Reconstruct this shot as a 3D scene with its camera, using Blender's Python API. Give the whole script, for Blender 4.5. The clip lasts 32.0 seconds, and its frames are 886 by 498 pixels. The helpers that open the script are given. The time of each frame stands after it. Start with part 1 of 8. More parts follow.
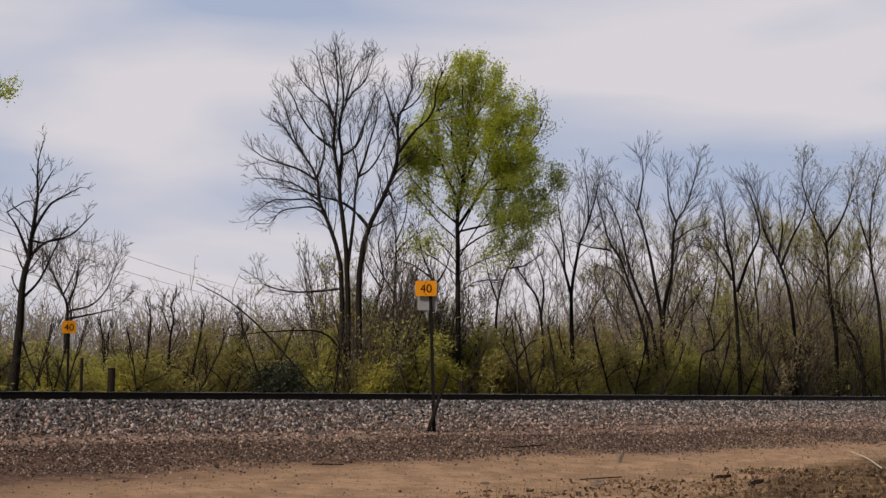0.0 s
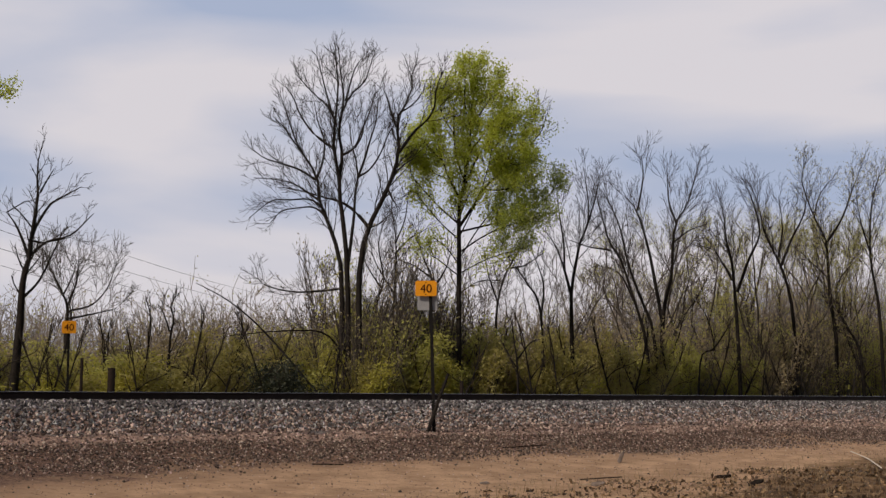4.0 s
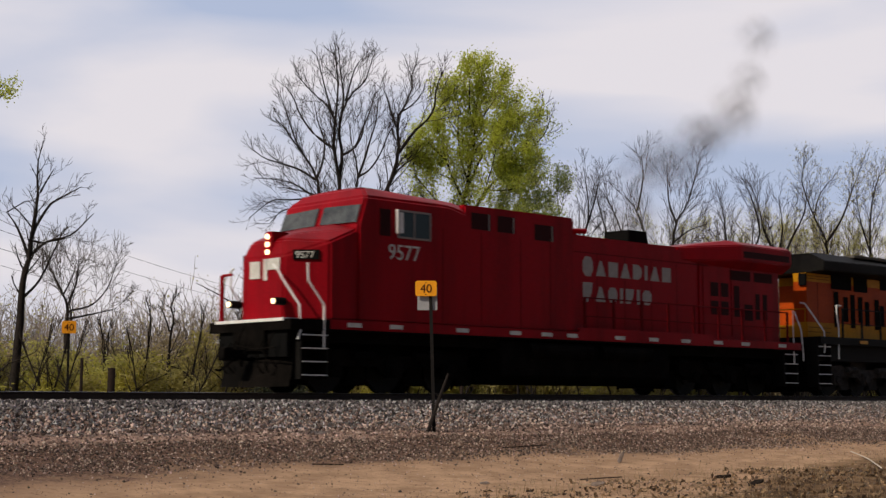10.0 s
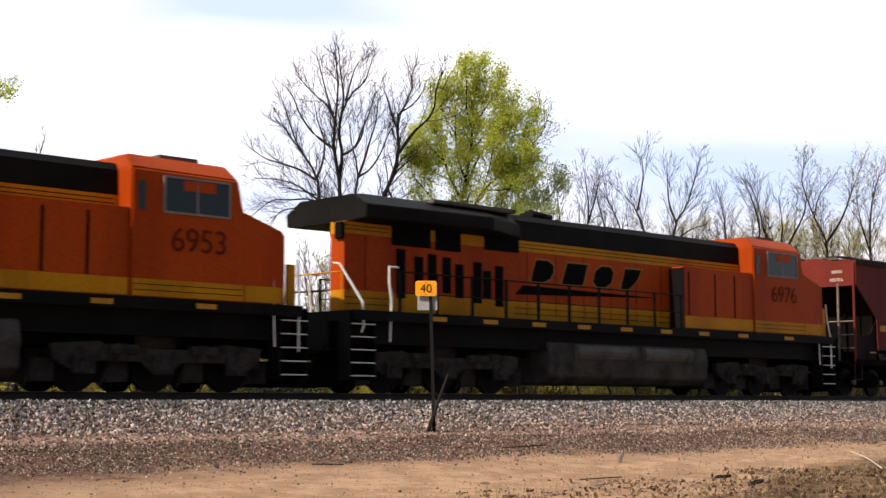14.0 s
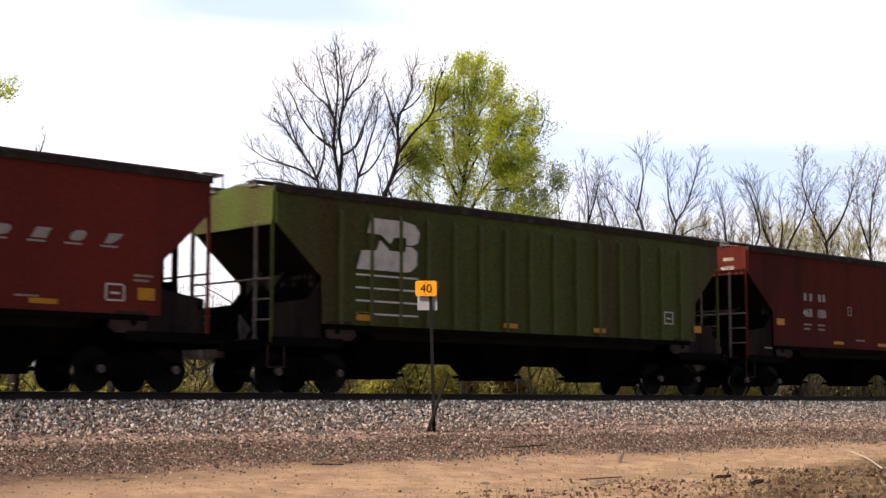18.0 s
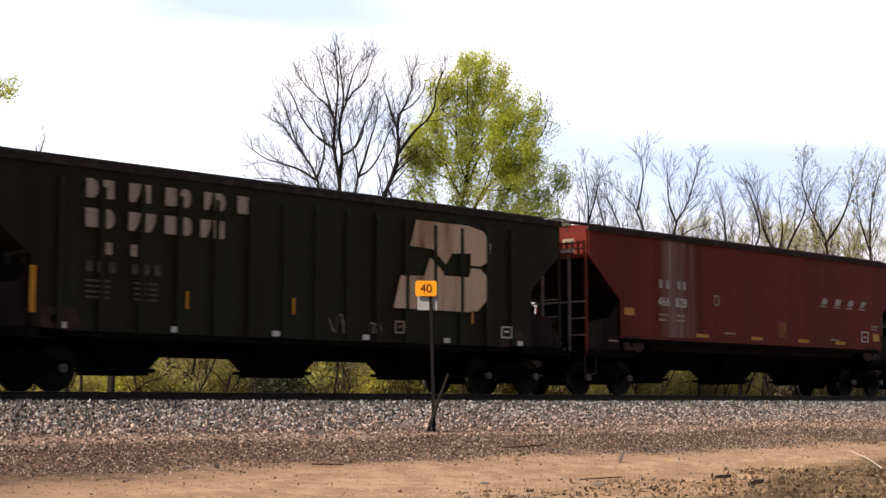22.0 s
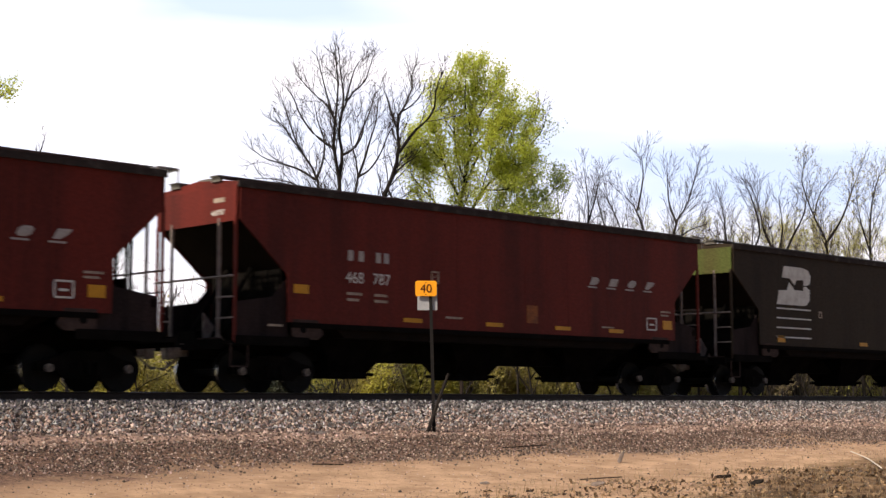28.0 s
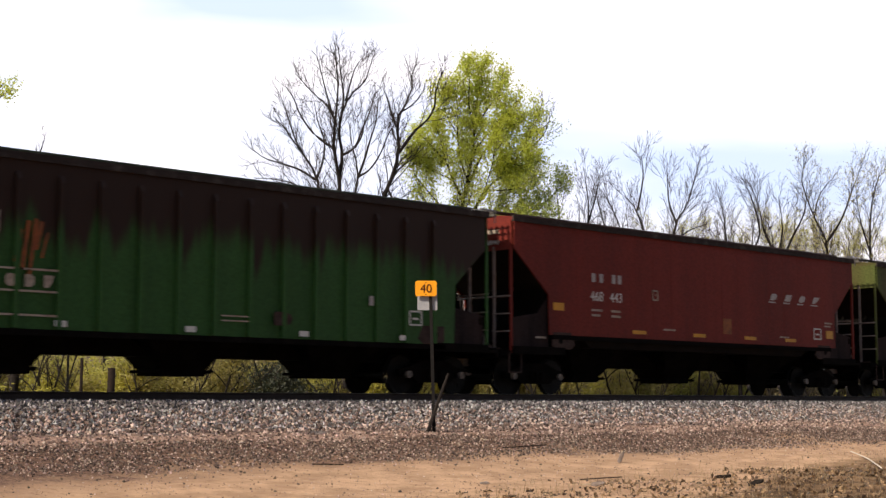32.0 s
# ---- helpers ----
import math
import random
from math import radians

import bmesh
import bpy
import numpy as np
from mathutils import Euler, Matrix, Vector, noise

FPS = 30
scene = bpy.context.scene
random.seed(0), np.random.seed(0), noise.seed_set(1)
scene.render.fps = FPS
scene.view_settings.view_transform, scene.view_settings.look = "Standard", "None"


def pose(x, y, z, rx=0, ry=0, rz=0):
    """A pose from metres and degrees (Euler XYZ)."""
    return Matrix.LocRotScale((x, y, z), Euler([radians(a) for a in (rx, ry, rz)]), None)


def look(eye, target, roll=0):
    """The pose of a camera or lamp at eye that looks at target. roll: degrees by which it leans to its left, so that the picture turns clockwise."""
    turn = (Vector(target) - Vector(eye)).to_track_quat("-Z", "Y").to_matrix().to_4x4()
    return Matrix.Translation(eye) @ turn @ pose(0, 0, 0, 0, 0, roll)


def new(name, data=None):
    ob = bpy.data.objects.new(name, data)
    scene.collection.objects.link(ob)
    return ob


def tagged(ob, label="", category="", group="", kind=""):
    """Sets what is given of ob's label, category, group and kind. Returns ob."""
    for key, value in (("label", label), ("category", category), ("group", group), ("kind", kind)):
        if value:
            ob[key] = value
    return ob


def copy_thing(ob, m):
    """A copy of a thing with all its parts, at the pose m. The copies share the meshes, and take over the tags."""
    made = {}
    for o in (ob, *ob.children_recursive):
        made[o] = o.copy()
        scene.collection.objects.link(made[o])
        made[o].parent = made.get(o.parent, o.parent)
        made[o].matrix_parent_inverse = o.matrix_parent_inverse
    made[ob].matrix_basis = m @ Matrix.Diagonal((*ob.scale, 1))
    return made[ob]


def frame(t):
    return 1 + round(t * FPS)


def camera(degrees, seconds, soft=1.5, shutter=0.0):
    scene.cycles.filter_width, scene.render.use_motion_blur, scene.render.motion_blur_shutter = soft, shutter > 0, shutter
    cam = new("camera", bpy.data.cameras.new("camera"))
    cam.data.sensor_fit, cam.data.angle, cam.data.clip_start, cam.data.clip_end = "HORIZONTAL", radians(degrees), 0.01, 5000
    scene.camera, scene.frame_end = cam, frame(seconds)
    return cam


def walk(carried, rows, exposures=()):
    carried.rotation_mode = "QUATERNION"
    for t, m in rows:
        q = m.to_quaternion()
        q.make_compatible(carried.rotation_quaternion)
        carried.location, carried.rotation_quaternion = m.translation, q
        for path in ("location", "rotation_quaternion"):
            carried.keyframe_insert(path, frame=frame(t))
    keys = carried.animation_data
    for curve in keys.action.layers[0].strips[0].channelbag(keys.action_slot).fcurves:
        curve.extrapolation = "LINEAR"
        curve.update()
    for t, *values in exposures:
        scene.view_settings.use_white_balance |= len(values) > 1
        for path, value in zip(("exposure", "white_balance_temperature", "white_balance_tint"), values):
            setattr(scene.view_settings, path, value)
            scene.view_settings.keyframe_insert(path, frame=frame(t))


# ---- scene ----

# The track runs along x with its centre at y = 0 and the rail tops at z = 0. The camera stands south of it on a tripod.
EYE = Vector((0.0, -27.1, -0.22))
HEADING = radians(46.05)
AIM = Vector((math.cos(HEADING), math.sin(HEADING), 0.1054))

cam = camera(33.82, 32.0, soft=1.4, shutter=0.25)
VIEW = look(EYE, EYE + AIM * 10)
walk(cam, [(0.0, VIEW), (32.0, VIEW)],
     exposures=[(0.0, 0.03), (9.0, 0.05), (9.8, 0.15), (10.3, 0.36), (10.8, 0.74), (11.3, 0.97), (12.2, 1.02), (20.0, 1.08), (32.0, 1.08)])

# ---- light ----
SUN_TO = Vector((-0.80, 0.05, 0.60)).normalized()


def build_sky():
    world = bpy.data.worlds.new("sky")
    scene.world = world
    world.use_nodes = True
    nt = world.node_tree
    nodes, links = nt.nodes, nt.links
    back = nodes["Background"]
    sky = nodes.new("ShaderNodeTexSky")
    sky.sky_type, sky.sun_disc = "NISHITA", False
    sky.sun_elevation = math.asin(SUN_TO.z)
    sky.sun_rotation = math.atan2(SUN_TO.x, SUN_TO.y)
    sky.air_density, sky.dust_density = 1.0, 2.0
    coords = nodes.new("ShaderNodeTexCoord")
    stretch = nodes.new("ShaderNodeMapping")
    stretch.inputs["Rotation"].default_value = (0.0, 0.06, -HEADING + math.pi / 2)
    stretch.inputs["Scale"].default_value = (2.2, 2.2, 9.5)
    stretch.inputs["Location"].default_value = (3.1, 0.4, 1.7)
    links.new(coords.outputs["Generated"], stretch.inputs["Vector"])
    cloud = nodes.new("ShaderNodeTexNoise")
    cloud.inputs["Scale"].default_value, cloud.inputs["Detail"].default_value = 1.15, 7.0
    cloud.inputs["Roughness"].default_value, cloud.inputs["Distortion"].default_value = 0.42, 0.25
    links.new(stretch.outputs["Vector"], cloud.inputs["Vector"])
    cover = nodes.new("ShaderNodeValToRGB")
    cover.color_ramp.elements[0].position, cover.color_ramp.elements[0].color = 0.34, (0.0, 0.0, 0.0, 1)
    cover.color_ramp.elements[1].position, cover.color_ramp.elements[1].color = 0.56, (1, 1, 1, 1)
    links.new(cloud.outputs["Fac"], cover.inputs["Fac"])
    scaled = nodes.new("ShaderNodeMix")
    scaled.data_type, scaled.blend_type = "RGBA", "MULTIPLY"
    scaled.inputs[0].default_value = 1.0
    links.new(sky.outputs["Color"], scaled.inputs[6])
    scaled.inputs[7].default_value = (0.034, 0.034, 0.036, 1)
    mixed = nodes.new("ShaderNodeMix")
    mixed.data_type = "RGBA"
    tone = nodes.new("ShaderNodeMix")
    tone.data_type = "RGBA"
    links.new(cover.outputs["Color"], tone.inputs[0])
    tone.inputs[6].default_value, tone.inputs[7].default_value = (0.39, 0.45, 0.60, 1), (0.685, 0.65, 0.685, 1)
    # the veil of cloud is thick ahead; behind the camera, unseen, it is thinned to dim clear blue to darken the train's
    # near side
    ahead = nodes.new("ShaderNodeVectorMath")
    ahead.operation = "DOT_PRODUCT"
    links.new(coords.outputs["Generated"], ahead.inputs[0])
    ahead.inputs[1].default_value = (math.cos(HEADING), math.sin(HEADING), 0.25)
    veil = nodes.new("ShaderNodeMapRange")
    veil.interpolation_type = "SMOOTHSTEP"
    veil.inputs["From Min"].default_value, veil.inputs["From Max"].default_value = 0.0, 0.8
    links.new(ahead.outputs["Value"], veil.inputs["Value"])
    amount = nodes.new("ShaderNodeMath")
    amount.operation = "MULTIPLY"
    amount.inputs[0].default_value = 0.97
    links.new(veil.outputs["Result"], amount.inputs[1])
    links.new(amount.outputs[0], mixed.inputs[0])
    links.new(scaled.outputs[2], mixed.inputs[6])
    links.new(tone.outputs[2], mixed.inputs[7])
    links.new(mixed.outputs[2], back.inputs["Color"])
    back.inputs["Strength"].default_value = 1.0
    lamp = bpy.data.lights.new("sun", "SUN")
    lamp.energy, lamp.angle, lamp.color = 2.7, radians(1.0), (1.0, 0.88, 0.72)
    sun = new("sun", lamp)
    sun.matrix_world = look(SUN_TO * 100, (0, 0, 0))


build_sky()


# ---- materials ----
def material(name, rgb, rough=0.6, metal=0.0, vary=0.25, scale=3.0, fine=40.0, bump=0.0, bump_scale=60.0, second=None,
             streak=False, spot=0.55, space="Object", clear=0.0, gloss=0.25):
    """A procedural surface: two scales of variation towards a second colour, and a fine relief."""
    m = bpy.data.materials.new(name)
    m.use_nodes = True
    nt = m.node_tree
    nodes, links = nt.nodes, nt.links
    bsdf = nodes["Principled BSDF"]
    bsdf.inputs["Roughness"].default_value, bsdf.inputs["Metallic"].default_value = rough, metal
    bsdf.inputs["Coat Weight"].default_value = clear
    bsdf.inputs["Specular IOR Level"].default_value = gloss
    coords = nodes.new("ShaderNodeTexCoord")
    at = coords.outputs[space]
    if streak:
        squeeze = nodes.new("ShaderNodeMapping")
        squeeze.inputs["Scale"].default_value = (1.0, 1.0, 0.12)
        links.new(at, squeeze.inputs["Vector"])
        at_big = squeeze.outputs["Vector"]
    else:
        at_big = at
    big = nodes.new("ShaderNodeTexNoise")
    big.inputs["Scale"].default_value, big.inputs["Detail"].default_value = scale, 6.0
    big.inputs["Roughness"].default_value = 0.6
    links.new(at_big, big.inputs["Vector"])
    small = nodes.new("ShaderNodeTexNoise")
    small.inputs["Scale"].default_value, small.inputs["Detail"].default_value = fine, 3.0
    links.new(at, small.inputs["Vector"])
    ramp = nodes.new("ShaderNodeMapRange")
    ramp.inputs["From Min"].default_value, ramp.inputs["From Max"].default_value = spot - 0.12, spot + 0.15
    links.new(big.outputs["Fac"], ramp.inputs["Value"])
    mix = nodes.new("ShaderNodeMix")
    mix.data_type = "RGBA"
    links.new(ramp.outputs["Result"], mix.inputs[0])
    mix.inputs[6].default_value = (*rgb, 1)
    second = second or tuple(c * (1 - vary) for c in rgb)
    mix.inputs[7].default_value = (*second, 1)
    fleck = nodes.new("ShaderNodeMapRange")
    fleck.inputs["From Min"].default_value, fleck.inputs["From Max"].default_value = 0.3, 0.7
    fleck.inputs["To Min"].default_value, fleck.inputs["To Max"].default_value = 1 - vary * 0.6, 1 + vary * 0.6
    links.new(small.outputs["Fac"], fleck.inputs["Value"])
    out = nodes.new("ShaderNodeVectorMath")
    out.operation = "SCALE"
    links.new(mix.outputs[2], out.inputs[0])
    links.new(fleck.outputs["Result"], out.inputs["Scale"])
    links.new(out.outputs["Vector"], bsdf.inputs["Base Color"])
    if bump:
        relief = nodes.new("ShaderNodeTexNoise")
        relief.inputs["Scale"].default_value, relief.inputs["Detail"].default_value = bump_scale, 4.0
        links.new(at, relief.inputs["Vector"])
        b = nodes.new("ShaderNodeBump")
        b.inputs["Strength"].default_value, b.inputs["Distance"].default_value = min(1.0, bump), 0.02
        links.new(relief.outputs["Fac"], b.inputs["Height"])
        links.new(b.outputs["Normal"], bsdf.inputs["Normal"])
    return m


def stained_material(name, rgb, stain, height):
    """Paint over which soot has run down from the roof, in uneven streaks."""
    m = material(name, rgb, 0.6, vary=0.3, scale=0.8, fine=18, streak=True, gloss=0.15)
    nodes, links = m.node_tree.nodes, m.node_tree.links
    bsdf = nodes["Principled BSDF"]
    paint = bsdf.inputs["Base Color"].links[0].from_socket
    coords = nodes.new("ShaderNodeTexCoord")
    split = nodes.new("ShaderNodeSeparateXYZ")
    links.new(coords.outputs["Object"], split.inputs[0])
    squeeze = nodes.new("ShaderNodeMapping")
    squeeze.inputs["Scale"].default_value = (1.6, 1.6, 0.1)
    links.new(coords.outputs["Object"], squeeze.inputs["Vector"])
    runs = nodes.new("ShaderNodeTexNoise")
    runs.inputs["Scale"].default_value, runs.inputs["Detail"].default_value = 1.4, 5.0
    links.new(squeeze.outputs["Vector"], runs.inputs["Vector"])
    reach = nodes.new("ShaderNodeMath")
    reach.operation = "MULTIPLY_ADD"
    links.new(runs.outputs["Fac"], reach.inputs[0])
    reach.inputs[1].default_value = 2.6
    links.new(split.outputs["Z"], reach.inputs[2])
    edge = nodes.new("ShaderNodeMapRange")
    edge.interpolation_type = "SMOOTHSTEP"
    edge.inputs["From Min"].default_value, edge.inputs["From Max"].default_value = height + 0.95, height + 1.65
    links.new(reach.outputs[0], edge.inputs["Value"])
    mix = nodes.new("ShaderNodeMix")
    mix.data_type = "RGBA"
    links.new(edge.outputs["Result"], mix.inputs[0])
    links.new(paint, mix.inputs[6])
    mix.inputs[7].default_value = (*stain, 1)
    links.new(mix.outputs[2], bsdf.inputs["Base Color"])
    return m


def smear_material(name, paint, pale, width):
    """Paint worn to a pale smear that is strongest in its middle and fades out sideways, in uneven vertical streaks."""
    m = material(name, paint, 0.62, vary=0.3, scale=0.7, fine=18, second=tuple(c * 0.7 for c in paint), streak=True, spot=0.52, gloss=0.10)
    nodes, links = m.node_tree.nodes, m.node_tree.links
    bsdf = nodes["Principled BSDF"]
    base = bsdf.inputs["Base Color"].links[0].from_socket
    coords, split = nodes.new("ShaderNodeTexCoord"), nodes.new("ShaderNodeSeparateXYZ")
    links.new(coords.outputs["Object"], split.inputs[0])
    fades = []
    for x0, x1 in ((0.05 * width, 0.40 * width), (0.98 * width, 0.45 * width)):
        fade = nodes.new("ShaderNodeMapRange")
        fade.interpolation_type = "SMOOTHSTEP"
        fade.inputs["From Min"].default_value, fade.inputs["From Max"].default_value = x0, x1
        links.new(split.outputs["X"], fade.inputs["Value"])
        fades.append(fade.outputs["Result"])
    squeeze, runs = nodes.new("ShaderNodeMapping"), nodes.new("ShaderNodeTexNoise")
    squeeze.inputs["Scale"].default_value = (3.0, 3.0, 0.15)
    links.new(coords.outputs["Object"], squeeze.inputs["Vector"])
    runs.inputs["Scale"].default_value, runs.inputs["Detail"].default_value = 1.6, 5.0
    links.new(squeeze.outputs["Vector"], runs.inputs["Vector"])
    worn = nodes.new("ShaderNodeMapRange")
    worn.inputs["From Min"].default_value, worn.inputs["From Max"].default_value = 0.30, 0.68
    links.new(runs.outputs["Fac"], worn.inputs["Value"])
    amount = worn.outputs["Result"]
    for f in fades:
        times = nodes.new("ShaderNodeMath")
        times.operation = "MULTIPLY"
        links.new(amount, times.inputs[0])
        links.new(f, times.inputs[1])
        amount = times.outputs[0]
    mix = nodes.new("ShaderNodeMix")
    mix.data_type = "RGBA"
    links.new(amount, mix.inputs[0])
    links.new(base, mix.inputs[6])
    mix.inputs[7].default_value = (*pale, 1)
    links.new(mix.outputs[2], bsdf.inputs["Base Color"])
    return m


def leaf_material(name, rgb, second, through_light=0.35):
    """Thin leaves: a colour that varies from leaf to leaf, some light let through."""
    m = bpy.data.materials.new(name)
    m.use_nodes = True
    nt = m.node_tree
    nodes, links = nt.nodes, nt.links
    bsdf = nodes["Principled BSDF"]
    geo = nodes.new("ShaderNodeNewGeometry")
    mix = nodes.new("ShaderNodeMix")
    mix.data_type = "RGBA"
    links.new(geo.outputs["Random Per Island"], mix.inputs[0])
    mix.inputs[6].default_value, mix.inputs[7].default_value = (*rgb, 1), (*second, 1)
    links.new(mix.outputs[2], bsdf.inputs["Base Color"])
    bsdf.inputs["Roughness"].default_value = 0.6
    thin = nodes.new("ShaderNodeBsdfTranslucent")
    links.new(mix.outputs[2], thin.inputs["Color"])
    both = nodes.new("ShaderNodeMixShader")
    both.inputs[0].default_value = through_light
    links.new(bsdf.outputs[0], both.inputs[1])
    links.new(thin.outputs[0], both.inputs[2])
    links.new(both.outputs[0], nodes["Material Output"].inputs["Surface"])
    return m


def glow_material(name, rgb, strength):
    m = bpy.data.materials.new(name)
    m.use_nodes = True
    bsdf = m.node_tree.nodes["Principled BSDF"]
    bsdf.inputs["Base Color"].default_value = (*rgb, 1)
    bsdf.inputs["Emission Color"].default_value = (*rgb, 1)
    bsdf.inputs["Emission Strength"].default_value = strength
    return m


M_RED = material("red_loco_paint", (0.285, 0.0034, 0.0096), 0.42, vary=0.22, scale=0.9, fine=25, second=(0.165, 0.0030, 0.0065), streak=True, gloss=0.06)
M_RED_RAIL = material("dull_red_railing", (0.11, 0.002, 0.004), 0.7, vary=0.2, gloss=0.05)
# darker red stands in for shade inside vents, intakes and the cab recess
M_RED_DARK = material("shade_dark_red", (0.030, 0.003, 0.004), 0.7, vary=0.3, gloss=0.1)
M_OXIDE_OLD = material("grimed_oxide_paint", (0.108, 0.0195, 0.0125), 0.7, vary=0.3, scale=0.9, fine=18, second=(0.060, 0.0140, 0.0105), streak=True, spot=0.50, gloss=0.05)
# lighter green copy: light on the faces of the ribs is painted in
M_GREEN_LIT = material("lit_green_ribs", (0.098, 0.115, 0.042), 0.7, vary=0.4, scale=2.0, fine=22, second=(0.066, 0.066, 0.025), streak=True, spot=0.5, gloss=0.08)
# dark strip with paler flecks for the roof edges
M_RAIL_CAP = material("dark_roof_edge", (0.034, 0.027, 0.025), 0.85, vary=0.5, scale=2.5, fine=25, second=(0.090, 0.078, 0.070), spot=0.62, gloss=0.08)
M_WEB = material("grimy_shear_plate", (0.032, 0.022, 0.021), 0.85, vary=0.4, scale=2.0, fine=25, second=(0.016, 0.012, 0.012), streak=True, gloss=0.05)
M_OXIDE = material("oxide_red_paint", (0.122, 0.0188, 0.0130), 0.62, vary=0.3, scale=0.9, fine=18, second=(0.070, 0.0138, 0.0105), streak=True, spot=0.52, gloss=0.10)
M_OXIDE_B = material("faded_oxide_paint", (0.156, 0.0235, 0.0162), 0.62, vary=0.3, scale=0.7, fine=18, second=(0.112, 0.019, 0.014), streak=True, spot=0.52, gloss=0.10)
M_GREEN = material("weathered_green_paint", (0.068, 0.092, 0.021), 0.65, vary=0.45, scale=0.7, fine=18, second=(0.062, 0.047, 0.018), streak=True, spot=0.50, gloss=0.12)
M_DARKGREEN = material("sooty_green_paint", (0.021, 0.023, 0.013), 0.7, vary=0.3, scale=0.8, fine=18, second=(0.017, 0.012, 0.009), streak=True, gloss=0.12)
M_BROWNGREEN = material("grimy_green_paint", (0.033, 0.0225, 0.0132), 0.7, vary=0.4, scale=0.8, fine=18, second=(0.021, 0.0138, 0.0095), streak=True, gloss=0.12)
M_BRIGHTGREEN = material("green_paint", (0.032, 0.100, 0.024), 0.55, vary=0.3, scale=0.8, fine=18, second=(0.026, 0.055, 0.018), streak=True, gloss=0.15)
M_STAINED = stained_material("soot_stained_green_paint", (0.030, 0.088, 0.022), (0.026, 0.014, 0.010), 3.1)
M_TREAD = material("polished_wheel_tread", (0.62, 0.60, 0.58), 0.22, 1.0, vary=0.15)
M_ORANGE = material("orange_loco_paint", (0.43, 0.060, 0.003), 0.5, vary=0.25, scale=0.5, fine=20, second=(0.27, 0.034, 0.003), streak=True, gloss=0.08)
M_YELLOW = material("yellow_stripe_paint", (0.55, 0.25, 0.006), 0.5, vary=0.25, scale=0.6, fine=20, second=(0.36, 0.15, 0.006), streak=True, gloss=0.08)
M_BLACK = material("black_loco_paint", (0.006, 0.006, 0.006), 0.6, vary=0.3, scale=0.8, fine=20, second=(0.011, 0.010, 0.009), gloss=0.06)
# near-black base, set darker until the undersides rendered black
M_UNDER = material("near_black_underframe", (0.0045, 0.004, 0.0035), 0.9, vary=0.4, scale=2.0, fine=30, second=(0.010, 0.008, 0.007), bump=0.2, gloss=0.02)
# near black: shade under the slope painted in along with brake dust
M_SLOPE = material("shaded_dusty_sheets", (0.012, 0.008, 0.006), 0.9, vary=0.4, scale=1.5, fine=30, second=(0.006, 0.005, 0.004), gloss=0.05)
M_TANK2 = material("grimy_fuel_tank", (0.085, 0.078, 0.070), 0.8, vary=0.4, scale=1.2, fine=25, second=(0.022, 0.020, 0.018), gloss=0.1)
M_TANK = material("dusty_tank_grey", (0.13, 0.12, 0.105), 0.8, vary=0.35, scale=1.2, fine=25, second=(0.06, 0.054, 0.047), gloss=0.1)
M_TRUCK = material("dusty_truck_frame", (0.054, 0.047, 0.042), 0.85, vary=0.5, scale=2.5, fine=25, second=(0.016, 0.014, 0.013), gloss=0.1)
M_DIRTY = material("dust_caked_steel", (0.060, 0.040, 0.034), 0.85, vary=0.4, scale=3, fine=25, second=(0.025, 0.018, 0.016), gloss=0.08)
# lighter than the car paint: light caught by rungs and posts is painted in
M_GRAB = material("light_caught_grab_iron", (0.23, 0.185, 0.165), 0.6, vary=0.3, scale=6, fine=40, second=(0.12, 0.09, 0.08))
M_GRATE = material("galvanised_grating", (0.27, 0.26, 0.25), 0.5, 0.3, vary=0.25, scale=4, fine=40, second=(0.13, 0.12, 0.11))
# lightened steel: the sun's glint on couplers and bearing caps is painted in
M_KNUCKLE = material("sun_glint_steel", (0.24, 0.20, 0.17), 0.5, 0.3, vary=0.4, scale=5, fine=40, second=(0.045, 0.034, 0.028))
M_SEAM_RED = material("dark_red_seam", (0.115, 0.002, 0.004), 0.6, vary=0.2, gloss=0.05)
M_WINDOW_FRAME = material("dull_window_frame", (0.26, 0.22, 0.20), 0.5, vary=0.2)
M_NUMBER = material("brown_fleet_number", (0.13, 0.018, 0.004), 0.6, vary=0.2, gloss=0.08)
M_GOLD = material("thin_gold_outline", (0.34, 0.17, 0.02), 0.5, vary=0.2, gloss=0.08)
M_SMEAR = smear_material("pale_worn_smear", (0.135, 0.0185, 0.0130), (0.30, 0.235, 0.23), 2.2)
M_DIM = material("dulled_orange_label", (0.24, 0.072, 0.012), 0.6, vary=0.4, scale=5, fine=25, second=(0.12, 0.035, 0.012))
M_WHITE = material("white_stencil", (0.62, 0.62, 0.58), 0.6, vary=0.2, scale=3, fine=30, second=(0.45, 0.43, 0.4))
M_FADED = material("faded_white_stencil", (0.36, 0.30, 0.24), 0.7, vary=0.3, scale=4, fine=30, second=(0.20, 0.15, 0.11))
M_CHALK = material("rubbed_white_lettering", (0.40, 0.345, 0.30), 0.75, vary=0.35, scale=3.5, fine=25, second=(0.20, 0.15, 0.115), streak=True, gloss=0.05)
M_STENCIL = material("nearly_lost_stencil", (0.105, 0.090, 0.072), 0.8, vary=0.4, scale=5, fine=30, second=(0.045, 0.038, 0.03), gloss=0.05)
M_CREAM = material("rust_streaked_cream", (0.60, 0.47, 0.33), 0.7, vary=0.12, scale=1.8, fine=12, second=(0.22, 0.11, 0.045), streak=True, spot=0.58, gloss=0.1)
M_RUSTY = material("rust_orange_scrawl", (0.26, 0.07, 0.02), 0.7, vary=0.4, scale=5, fine=30, second=(0.08, 0.04, 0.02))
